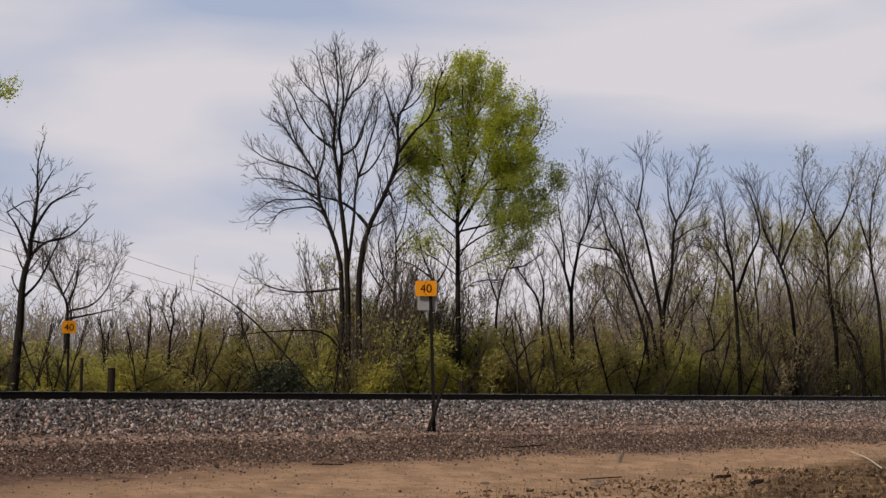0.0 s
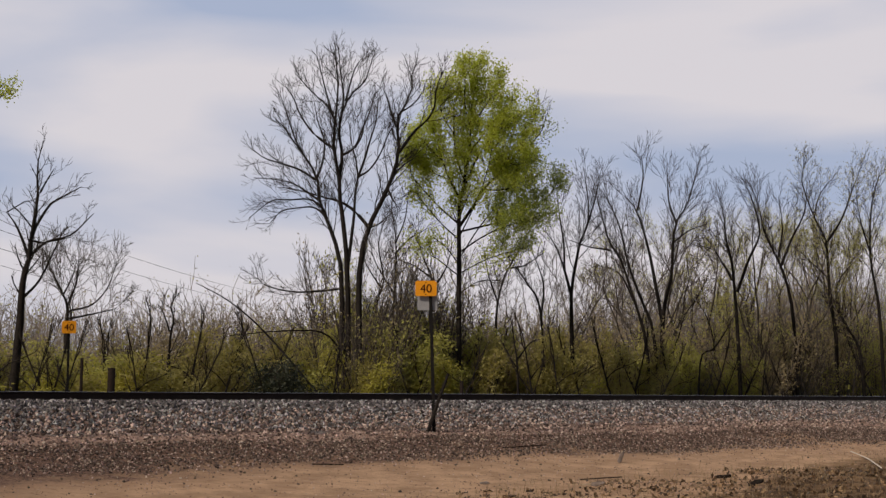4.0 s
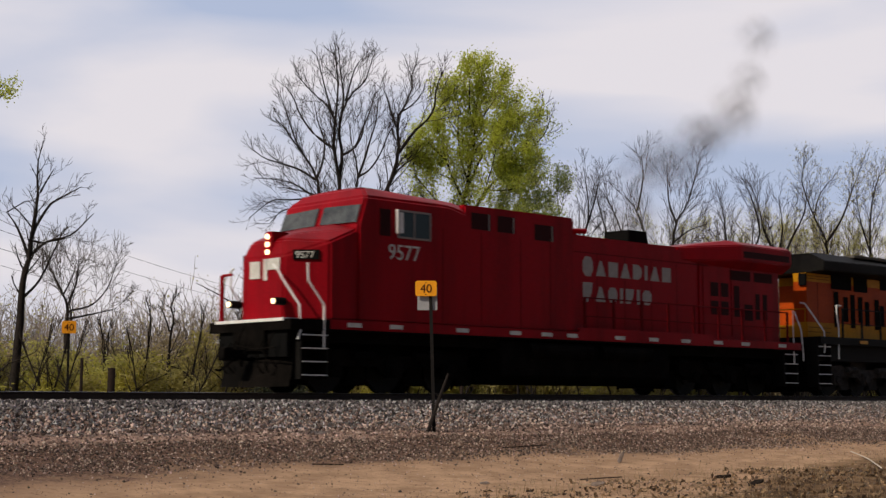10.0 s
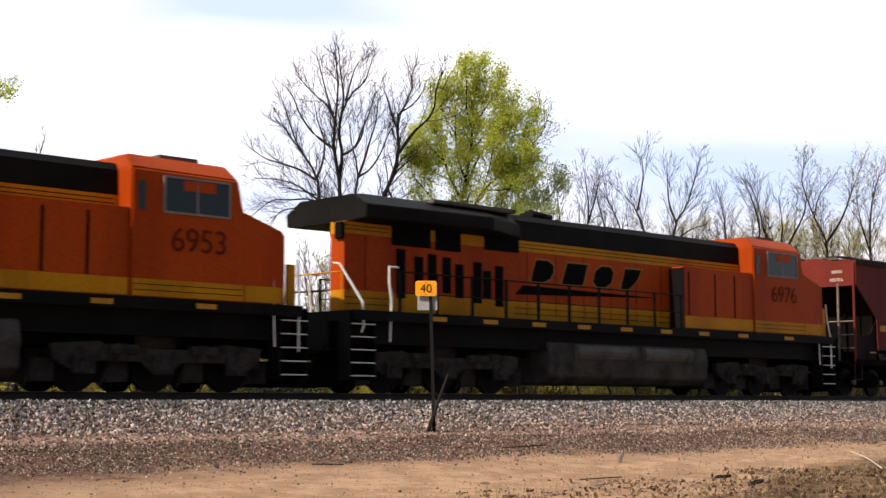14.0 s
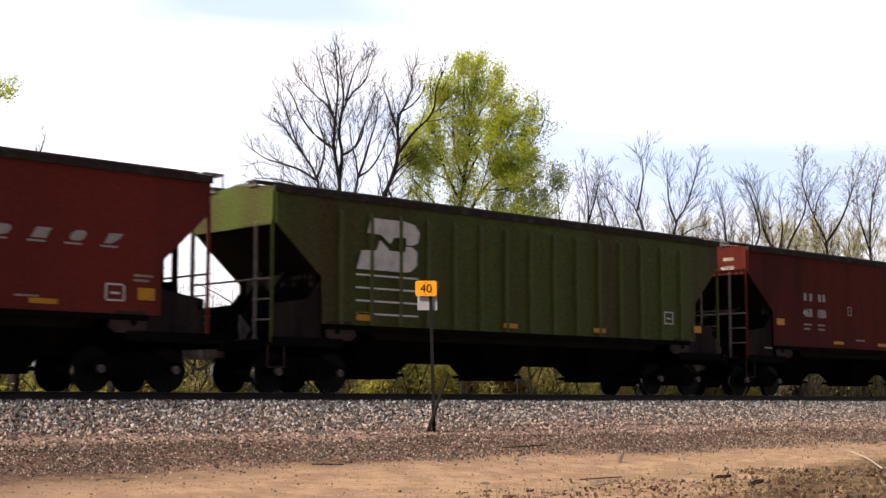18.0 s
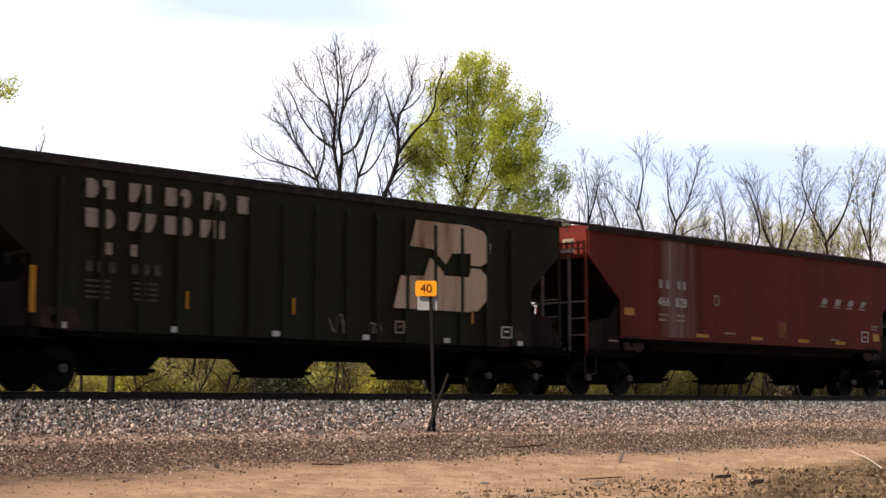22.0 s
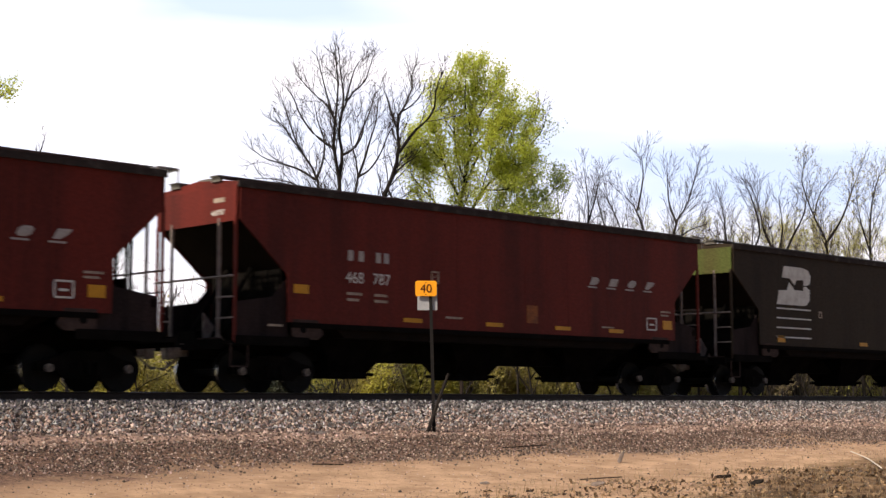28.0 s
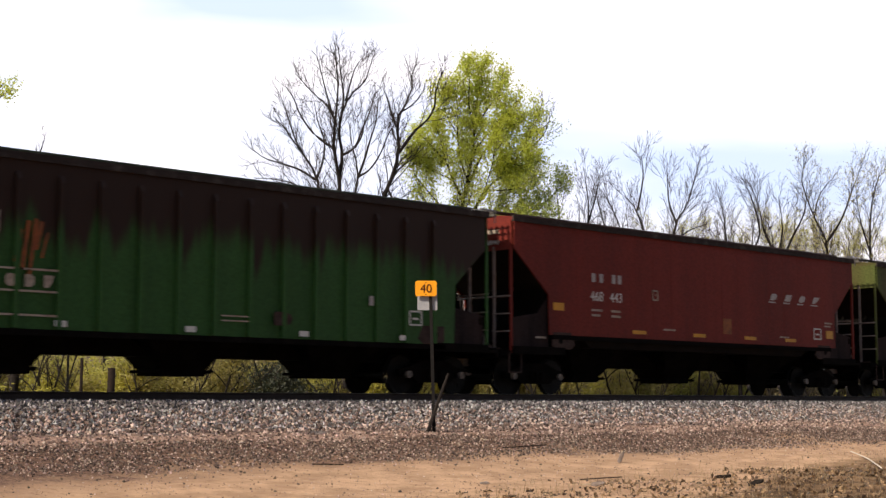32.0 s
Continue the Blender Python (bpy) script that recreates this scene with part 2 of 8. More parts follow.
M_GREYWHITE = material("dull_white_lettering", (0.36, 0.33, 0.31), 0.6, vary=0.25, scale=3, fine=30)
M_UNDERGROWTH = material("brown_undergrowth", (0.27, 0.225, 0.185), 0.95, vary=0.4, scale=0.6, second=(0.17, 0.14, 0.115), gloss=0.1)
# paler twigs and second bark: distance haze put into the colour
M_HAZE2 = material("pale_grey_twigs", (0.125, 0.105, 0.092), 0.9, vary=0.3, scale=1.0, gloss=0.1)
M_BARK2 = material("haze_paled_bark", (0.075, 0.063, 0.054), 0.9, vary=0.4, scale=3, fine=30, bump=0.5, second=(0.040, 0.034, 0.030), gloss=0.1)
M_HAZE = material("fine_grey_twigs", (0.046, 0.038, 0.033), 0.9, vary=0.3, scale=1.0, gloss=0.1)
M_SILVER = material("silver_handrail", (0.75, 0.75, 0.73), 0.4, vary=0.1)
M_REFLECT = material("yellow_reflector", (0.55, 0.26, 0.015), 0.4, vary=0.2)
# near-black base, set as dark as the underframes
M_STEEL = material("near_black_wheel_steel", (0.009, 0.008, 0.007), 0.65, 0.1, vary=0.3, gloss=0.12)
M_RAIL = material("rusty_rail", (0.05, 0.033, 0.026), 0.6, 0.3, vary=0.3, scale=2, fine=40)
M_RAILTOP = material("polished_rail_head", (0.42, 0.42, 0.43), 0.3, 0.9, vary=0.15)
M_TIE = material("creosoted_timber", (0.045, 0.036, 0.03), 0.85, vary=0.35, scale=4, fine=60, bump=0.4)
M_GLASS = material("dark_cab_glass", (0.02, 0.025, 0.025), 0.06, vary=0.05, gloss=0.5)
# paler glass base stands in for the sky's reflection
M_SCREEN = material("sky_tinted_windscreen", (0.075, 0.083, 0.082), 0.10, vary=0.4, scale=2, second=(0.025, 0.028, 0.03), gloss=0.6)
M_SIGN = material("amber_sign_face", (0.82, 0.33, 0.012), 0.45, vary=0.08, scale=6, second=(0.74, 0.29, 0.012))
M_SIGNBACK = material("bare_aluminium", (0.40, 0.40, 0.42), 0.45, 0.4, vary=0.15)
M_INK = material("black_ink", (0.006, 0.006, 0.006), 0.8, gloss=0.03)
M_SIGN_INK = material("faded_brown_ink", (0.065, 0.014, 0.006), 0.6, vary=0.2, gloss=0.1)
M_POST = material("rusty_sign_post", (0.005, 0.004, 0.004), 0.8, vary=0.35, scale=8, second=(0.010, 0.007, 0.006))
M_WOOD = material("weathered_post_wood", (0.022, 0.015, 0.012), 0.9, vary=0.4, scale=6, fine=50, bump=0.4, gloss=0.1)
M_BARK = material("grey_bark", (0.046, 0.038, 0.033), 0.9, vary=0.4, scale=3, fine=30, bump=0.5, second=(0.024, 0.020, 0.018), gloss=0.1)
M_BARK_DARK = material("dark_bark", (0.026, 0.021, 0.019), 0.9, vary=0.4, scale=3, fine=30, bump=0.5, second=(0.014, 0.012, 0.011), gloss=0.1)
M_TWIG = material("bare_twigs", (0.052, 0.040, 0.034), 0.9, vary=0.3, scale=1.0, gloss=0.1)
M_TWIG2 = material("brown_twigs", (0.26, 0.212, 0.165), 0.9, vary=0.3, scale=1.0, gloss=0.1)
M_LEAF = leaf_material("young_cottonwood_leaves", (0.47, 0.52, 0.05), (0.66, 0.68, 0.14), 0.7)
# darker leaf copy: shade of the lower right crown put into the colour
M_LEAF_DARK = leaf_material("shaded_cottonwood_leaves", (0.30, 0.37, 0.08), (0.44, 0.48, 0.14), 0.5)
M_BUD = leaf_material("spring_buds", (0.37, 0.36, 0.065), (0.54, 0.50, 0.15), 0.5)
M_BUD_Y = leaf_material("yellow_buds", (0.40, 0.36, 0.045), (0.54, 0.49, 0.11), 0.5)
M_BUD_BROWN = leaf_material("dry_brown_leaves", (0.26, 0.20, 0.10), (0.40, 0.32, 0.17), 0.4)
M_BUD_OLIVE = leaf_material("olive_brown_buds", (0.34, 0.29, 0.075), (0.47, 0.41, 0.14), 0.5)
M_CEDAR = leaf_material("dark_cedar_needles", (0.018, 0.025, 0.010), (0.035, 0.04, 0.016), 0.1)
M_GRASS = leaf_material("fresh_grass", (0.27, 0.26, 0.09), (0.46, 0.41, 0.24))
M_STRAW = leaf_material("dry_grass", (0.20, 0.14, 0.075), (0.34, 0.25, 0.14))
M_WIRE = material("cable_black", (0.05, 0.05, 0.055), 0.6)


# ---- mesh helpers ----
def quads(bm, a, b):
    """Box between the corners a and b."""
    (x0, y0, z0), (x1, y1, z1) = a, b
    v = [bm.verts.new(p) for p in ((x0, y0, z0), (x1, y0, z0), (x1, y1, z0), (x0, y1, z0),
                                   (x0, y0, z1), (x1, y0, z1), (x1, y1, z1), (x0, y1, z1))]
    for f in ((3, 2, 1, 0), (4, 5, 6, 7), (0, 1, 5, 4), (1, 2, 6, 5), (2, 3, 7, 6), (3, 0, 4, 7)):
        bm.faces.new([v[i] for i in f])
    return v


def slab(bm, outline, y0, y1):
    """Prism: an outline of (x, z) points pushed from y0 to y1."""
    a = [bm.verts.new((x, y0, z)) for x, z in outline]
    b = [bm.verts.new((x, y1, z)) for x, z in outline]
    n = len(outline)
    bm.faces.new(a)
    bm.faces.new(b[::-1])
    for i in range(n):
        bm.faces.new((a[i], b[i], b[(i + 1) % n], a[(i + 1) % n]))


def bar_x(bm, outline, x0, x1):
    """Prism along x: an outline of (y, z) points."""
    a = [bm.verts.new((x0, y, z)) for y, z in outline]
    b = [bm.verts.new((x1, y, z)) for y, z in outline]
    n = len(outline)
    bm.faces.new(a)
    bm.faces.new(b[::-1])
    for i in range(n):
        bm.faces.new((a[i], b[i], b[(i + 1) % n], a[(i + 1) % n]))


def rod(bm, p, q, r, n=6, r2=None):
    """Round bar from p to q."""
    p, q = Vector(p), Vector(q)
    d = (q - p).normalized()
    side = d.orthogonal().normalized()
    other = d.cross(side)
    r2 = r if r2 is None else r2
    a, b = [], []
    for i in range(n):
        w = side * math.cos(i * math.tau / n) + other * math.sin(i * math.tau / n)
        a.append(bm.verts.new(p + w * r))
        b.append(bm.verts.new(q + w * r2))
    bm.faces.new(a[::-1])
    bm.faces.new(b)
    for i in range(n):
        bm.faces.new((a[i], a[(i + 1) % n], b[(i + 1) % n], b[i]))


def pipe(bm, points, r, n=5):
    for p, q in zip(points, points[1:]):
        rod(bm, p, q, r, n)


def soften(bm, width, segments=1):
    bmesh.ops.bevel(bm, geom=bm.edges[:], offset=width, segments=segments, affect="EDGES", clamp_overlap=True)


MESHES = {}


def to_mesh(name, bm, mat, smooth=False):
    me = bpy.data.meshes.new(name)
    bmesh.ops.recalc_face_normals(bm, faces=bm.faces[:])
    bm.to_mesh(me)
    bm.free()
    me.materials.append(mat)
    if smooth:
        for p in me.polygons:
            p.use_smooth = True
    return me


def part(name, bm, mat, parent, label="", at=None, smooth=False):
    """One mesh object under a thing or a part. bm may be a bmesh or a finished mesh."""
    me = bm if isinstance(bm, bpy.types.Mesh) else to_mesh(name, bm, mat, smooth)
    ob = new(name, me)
    ob.parent = parent
    if at is not None:
        ob.matrix_basis = at
    if label:
        tagged(ob, label)
    return ob


def shared(key, make, mat, smooth=False):
    """A mesh built once by make(bm) and used again for alike pieces."""
    if key not in MESHES:
        bm = bmesh.new()
        make(bm)
        MESHES[key] = to_mesh(key if isinstance(key, str) else str(key[0]), bm, mat, smooth)
    return MESHES[key]


def raw_mesh(name, verts, faces, mat):
    me = bpy.data.meshes.new(name)
    me.from_pydata(verts, [], faces)
    me.materials.append(mat)
    me.update()
    return me


def writing(text, size, mat, depth=0.0):
    """Flat letters in the x-z plane, readable from -y, from the built-in font."""
    key = ("writing", text, size, mat.name)
    if key not in MESHES:
        cu = bpy.data.curves.new("writing", "FONT")
        cu.body, cu.size, cu.extrude = text, size, 0.003
        ob = bpy.data.objects.new("writing", cu)
        me = bpy.data.meshes.new_from_object(ob)
        bpy.data.objects.remove(ob)
        me.transform(Matrix.Rotation(math.pi / 2, 4, "X"))
        me.materials.clear()
        me.materials.append(mat)
        MESHES[key] = me
    return MESHES[key]


def thing(name, label, category, group="", at=None):
    ob = new(name)
    tagged(ob, label, category, group)
    if at is not None:
        ob.matrix_basis = at
    return ob


# ---- ground and track ----
def smoothstep(a, b, x):
    t = min(1.0, max(0.0, (x - a) / (b - a)))
    return t * t * (3 - 2 * t)


PROFILE = ((-400, -2.0), (-28, -1.75), (-18, -1.72), (-11, -1.52), (-7.5, -1.22), (-5.6, -0.92), (-4.0, -0.72), (-2.15, -0.22),
           (0, -0.20), (2.15, -0.22), (4.2, -0.85), (6.5, -1.25), (12, -1.4), (40, -1.5), (400, -2.0))


def ground_z(x, y):
    """Height of the ground: ballast bank, service road, verge and fields."""
    z = PROFILE[0][1]
    if y >= PROFILE[-1][0]:
        z = PROFILE[-1][1]
    else:
        for (a, za), (b, zb) in zip(PROFILE, PROFILE[1:]):
            if a <= y < b:
                z = za + (zb - za) * (y - a) / (b - a)
                break
    rough = 0.10 * smoothstep(3.0, 7.0, abs(y))
    z += rough * noise.noise((x * 0.25, y * 0.25, 0)) + 0.25 * rough * noise.noise((x * 1.1, y * 1.1, 5))
    if y < -8:
        z += 0.07 * smoothstep(8, 12, -y) * smoothstep(16, 28, x) * (1 + noise.noise((x * 0.8, y * 0.8, 9)))
    return z


def steps_of(bands):
    out = []
    for a, b, d in bands:
        n = max(1, round((b - a) / d))
        out += [a + (b - a) * i / n for i in range(n)]
    return out + [bands[-1][1]]


def ground_material():
    """Grey ballast, pinkish fines, sandy track and leaf litter, in bands along the railway with ragged borders."""
    m = bpy.data.materials.new("ground_soil")
    m.use_nodes = True
    nt = m.node_tree
    nodes, links = nt.nodes, nt.links
    bsdf = nodes["Principled BSDF"]
    bsdf.inputs["Roughness"].default_value = 0.95
    bsdf.inputs["Specular IOR Level"].default_value = 0.05
    coords = nodes.new("ShaderNodeTexCoord")
    at = coords.outputs["Object"]
    split = nodes.new("ShaderNodeSeparateXYZ")
    links.new(at, split.inputs[0])

    def noisy(scale, detail=5.0, rough=0.6):
        n = nodes.new("ShaderNodeTexNoise")
        n.inputs["Scale"].default_value, n.inputs["Detail"].default_value, n.inputs["Roughness"].default_value = scale, detail, rough
        links.new(at, n.inputs["Vector"])
        return n.outputs["Fac"]

    def math_node(op, a, b):
        n = nodes.new("ShaderNodeMath")
        n.operation = op
        for i, v in enumerate((a, b)):
            if isinstance(v, (int, float)):
                n.inputs[i].default_value = v
            else:
                links.new(v, n.inputs[i])
        return n.outputs[0]

    def ranged(v, a, b):
        n = nodes.new("ShaderNodeMapRange")
        n.interpolation_type = "SMOOTHSTEP"
        n.inputs["From Min"].default_value, n.inputs["From Max"].default_value = a, b
        links.new(v, n.inputs["Value"])
        return n.outputs["Result"]

    def mix(f, a, b):
        n = nodes.new("ShaderNodeMix")
        n.data_type = "RGBA"
        links.new(f, n.inputs[0])
        for i, v in ((6, a), (7, b)):
            if isinstance(v, tuple):
                n.inputs[i].default_value = (*v, 1)
            else:
                links.new(v, n.inputs[i])
        return n.outputs[2]

    wide, mid, grain = noisy(0.35, 3.0), noisy(1.6, 6.0, 0.65), noisy(14, 6, 0.75)
    # distance south of the track, shifted to make the borders ragged
    d = math_node("MULTIPLY", split.outputs["Y"], -1.0)
    rag = math_node("ADD", math_node("MULTIPLY", math_node("SUBTRACT", wide, 0.5), 3.6), math_node("MULTIPLY", math_node("SUBTRACT", mid, 0.5), 4.2))
    ragged = math_node("ADD", d, math_node("MULTIPLY", rag, 0.5))
    fines = mix(ranged(grain, 0.32, 0.66), (0.090, 0.050, 0.034), (0.360, 0.210, 0.142))
    ballast = mix(ranged(grain, 0.35, 0.65), (0.048, 0.042, 0.040), (0.240, 0.204, 0.192))
    sand = mix(ranged(mid, 0.36, 0.62), (0.53, 0.345, 0.215), (0.37, 0.235, 0.145))
    sand = mix(ranged(noisy(5.0, 5, 0.7), 0.50, 0.72), sand, (0.285, 0.180, 0.110))
    sand = mix(ranged(grain, 0.64, 0.72), sand, (0.180, 0.114, 0.072))
    litter = mix(ranged(mid, 0.38, 0.62), mix(grain, (0.026, 0.017, 0.010), (0.132, 0.079, 0.041)), mix(grain, (0.096, 0.060, 0.034), (0.384, 0.240, 0.132)))
    grass = mix(grain, (0.17, 0.16, 0.07), (0.34, 0.29, 0.17))
    tint = mix(ranged(ragged, 4.2, 5.0), ballast, fines)
    # a pale washed strip at the foot of the bank, then a darker shoulder of cinders
    pale = mix(ranged(grain, 0.35, 0.65), (0.20, 0.128, 0.096), (0.44, 0.30, 0.235))
    cinders = mix(ranged(grain, 0.34, 0.66), (0.050, 0.031, 0.024), (0.235, 0.142, 0.102))
    tint = mix(ranged(ragged, 4.5, 4.8), tint, pale)
    tint = mix(ranged(ragged, 5.2, 5.7), tint, cinders)
    west = math_node("MULTIPLY", ranged(split.outputs["X"], 15.5, 8.5), 1.7)
    tint = mix(ranged(math_node("SUBTRACT", math_node("ADD", d, rag), west), 6.6, 8.6), tint, sand)
    # litter lies on the verge by the camera
    tint = mix(ranged(math_node("ADD", math_node("ADD", ragged, math_node("MULTIPLY", math_node("SUBTRACT", noisy(2.6, 6, 0.7), 0.5), 2.6)), math_node("MULTIPLY", ranged(split.outputs["X"], 15, 27), 3.2)), 13.9, 14.9), tint, litter)
    tint = mix(ranged(split.outputs["Y"], 3.4, 4.6), tint, grass)
    links.new(tint, bsdf.inputs["Base Color"])
    bump = nodes.new("ShaderNodeBump")
    bump.inputs["Strength"].default_value, bump.inputs["Distance"].default_value = 0.9, 0.05
    links.new(grain, bump.inputs["Height"])
    links.new(bump.outputs["Normal"], bsdf.inputs["Normal"])
    return m


def build_ground():
    xs = steps_of([(-2500, -400, 300), (-400, -40, 30), (-40, 4, 2), (4, 62, 0.3), (62, 140, 3), (140, 500, 30), (500, 3000, 300)])
    ys = steps_of([(-2500, -400, 300), (-400, -40, 30), (-40, -20, 1.0), (-20, 6, 0.22), (6, 30, 1.0), (30, 130, 8), (130, 400, 40), (400, 3000, 300)])
    verts = [(x, y, ground_z(x, y)) for y in ys for x in xs]
    nx = len(xs)
    faces = [(j * nx + i, j * nx + i + 1, (j + 1) * nx + i + 1, (j + 1) * nx + i) for j in range(len(ys) - 1) for i in range(nx - 1)]
    ob = new("ground", raw_mesh("ground", verts, faces, ground_material()))
    for p in ob.data.polygons:
        p.use_smooth = True
    tagged(ob, "sandy service track and gravel bank sloping to a grassy verge", "ground", kind="structure")


build_ground()


def stones(name, count, x0, x1, y0, y1, size, mat, label, category, rng, falloff=None):
    """Loose crushed stone scattered over the ground: angular lumps, one object."""
    base = np.array([(1, 0, 0), (-1, 0, 0), (0, 1, 0), (0, -1, 0), (0, 0, 1), (0, 0, -1)], float)
    tri = np.array([(4, 0, 2), (4, 2, 1), (4, 1, 3), (4, 3, 0), (5, 2, 0), (5, 1, 2), (5, 3, 1), (5, 0, 3)])
    verts, faces = [], []
    n = 0
    while n < count:
        x, y = rng.uniform(x0, x1), rng.uniform(y0, y1)
        if falloff and rng.random() > falloff(x, y):
            continue
        s = size * rng.uniform(0.55, 1.3)
        q = np.array(Euler((rng.uniform(0, 6.3), rng.uniform(0, 6.3), rng.uniform(0, 6.3))).to_matrix())
        shape = base * np.array([[rng.uniform(0.6, 1.25)] for _ in range(6)]) * np.array((s, s * rng.uniform(0.6, 1), s * rng.uniform(0.55, 0.9)))
        p = shape @ q.T + np.array((x, y, ground_z(x, y) + s * 0.2))
        verts.append(p)
        faces.append(tri + 6 * n)
        n += 1
    me = raw_mesh(name, np.concatenate(verts).tolist(), np.concatenate(faces).tolist(), mat)
    return tagged(new(name, me), label, category, kind="stuff")


def stone_material(name, dark, mid, pale):
    m = bpy.data.materials.new(name)
    m.use_nodes = True
    nodes, links = m.node_tree.nodes, m.node_tree.links
    bsdf = nodes["Principled BSDF"]
    bsdf.inputs["Roughness"].default_value = 0.85
    bsdf.inputs["Specular IOR Level"].default_value = 0.15
    geo = nodes.new("ShaderNodeNewGeometry")
    ramp = nodes.new("ShaderNodeValToRGB")
    e = ramp.color_ramp.elements
    e[0].color, e[1].color = (*dark, 1), (*pale, 1)
    e.new(0.70).color = (*mid, 1)
    links.new(geo.outputs["Random Per Island"], ramp.inputs["Fac"])
    coords = nodes.new("ShaderNodeTexCoord")
    n = nodes.new("ShaderNodeTexNoise")
    n.inputs["Scale"].default_value = 30
    links.new(coords.outputs["Object"], n.inputs["Vector"])
    mul = nodes.new("ShaderNodeMix")
    mul.data_type, mul.blend_type = "RGBA", "OVERLAY"
    mul.inputs[0].default_value = 0.5
    links.new(ramp.outputs["Color"], mul.inputs[6])
    links.new(n.outputs["Color"], mul.inputs[7])
    sat = nodes.new("ShaderNodeHueSaturation")
    sat.inputs["Saturation"].default_value = 0.68
    links.new(mul.outputs[2], sat.inputs["Color"])
    links.new(sat.outputs["Color"], bsdf.inputs["Base Color"])
    return m


M_BALLAST = stone_material("crushed_granite", (0.027, 0.023, 0.024), (0.185, 0.158, 0.156), (0.45, 0.41, 0.41))
M_DARKGRAVEL = stone_material("dark_cinders", (0.026, 0.015, 0.010), (0.145, 0.082, 0.054), (0.40, 0.26, 0.18))
M_CLOD = stone_material("brown_clods", (0.05, 0.034, 0.024), (0.10, 0.070, 0.046), (0.21, 0.15, 0.10))
M_PINK = stone_material("pinkish_crushed_stone", (0.038, 0.021, 0.014), (0.24, 0.132, 0.094), (0.60, 0.40, 0.30))


def build_ballast():
    rng = random.Random(4)
    stones("ballast", 26000, 9, 62, -4.2, -1.35, 0.053, M_BALLAST, "grey crushed-stone ballast banked beside the rails", "ballast", rng,
           lambda x, y: 1.0 if y > -3.4 else 0.75)
    stones("ballast", 2500, 9, 62, -0.6, 1.8, 0.06, M_BALLAST, "grey crushed-stone ballast between the rails", "ballast", rng)
    stones("gravel", 13000, 9, 62, -4.4, -2.5, 0.052, M_PINK, "pinkish stones in the lower ballast bank", "gravel", rng,
           lambda x, y: smoothstep(-2.4, -3.3, y))
    stones("gravel", 9000, 6, 64, -6.4, -3.5, 0.042, M_PINK, "pinkish gravel spilled at the foot of the ballast", "gravel", rng,
           lambda x, y: smoothstep(-6.4, -4.2, y))
    stones("gravel", 11000, 6, 60, -9.0, -4.8, 0.025, M_PINK, "small loose gravel on the dirt slope", "gravel", rng,
           lambda x, y: smoothstep(-9.0 - 0.8 * noise.noise((x * 0.3, 0, 0)), -6.6, y))
    stones("gravel", 26000, 6, 60, -8.3, -5.2, 0.028, M_DARKGRAVEL, "dark brown gravel and cinders on the shoulder of the dirt slope", "gravel", rng,
           lambda x, y: smoothstep(-8.3 - 0.9 * noise.noise((x * 0.3, 4, 0)), -7.1, y) * smoothstep(-5.2, -5.7, y) * (0.62 + 0.45 * noise.noise((x * 0.7, y, 7))))
    stones("clods", 2200, 11, 42, -17.5, -11.2, 0.024, M_CLOD, "dark clods and crumbs of bark in the leaf litter", "clods", rng,
           lambda x, y: smoothstep(12.0, 13.6, -y + 1.3 * noise.noise((x * 0.45, y * 0.45, 3)) + 0.8 * smoothstep(13, 20, x)) * (0.4 + 0.6 * noise.noise((x * 1.3, y * 1.3, 1))))
    stones("pebbles", 5000, 4, 40, -14, -7.5, 0.015, M_PINK, "scattered pebbles and clods on the sandy track", "pebbles", rng,
           lambda x, y: 0.25 + 0.75 * max(0.0, noise.noise((x * 0.6, y * 0.9, 2))))
    stones("clods", 240, 6, 40, -12.5, -7.8, 0.027, M_CLOD, "dark clods and leaf scraps on the sandy track", "clods", rng)


build_ballast()


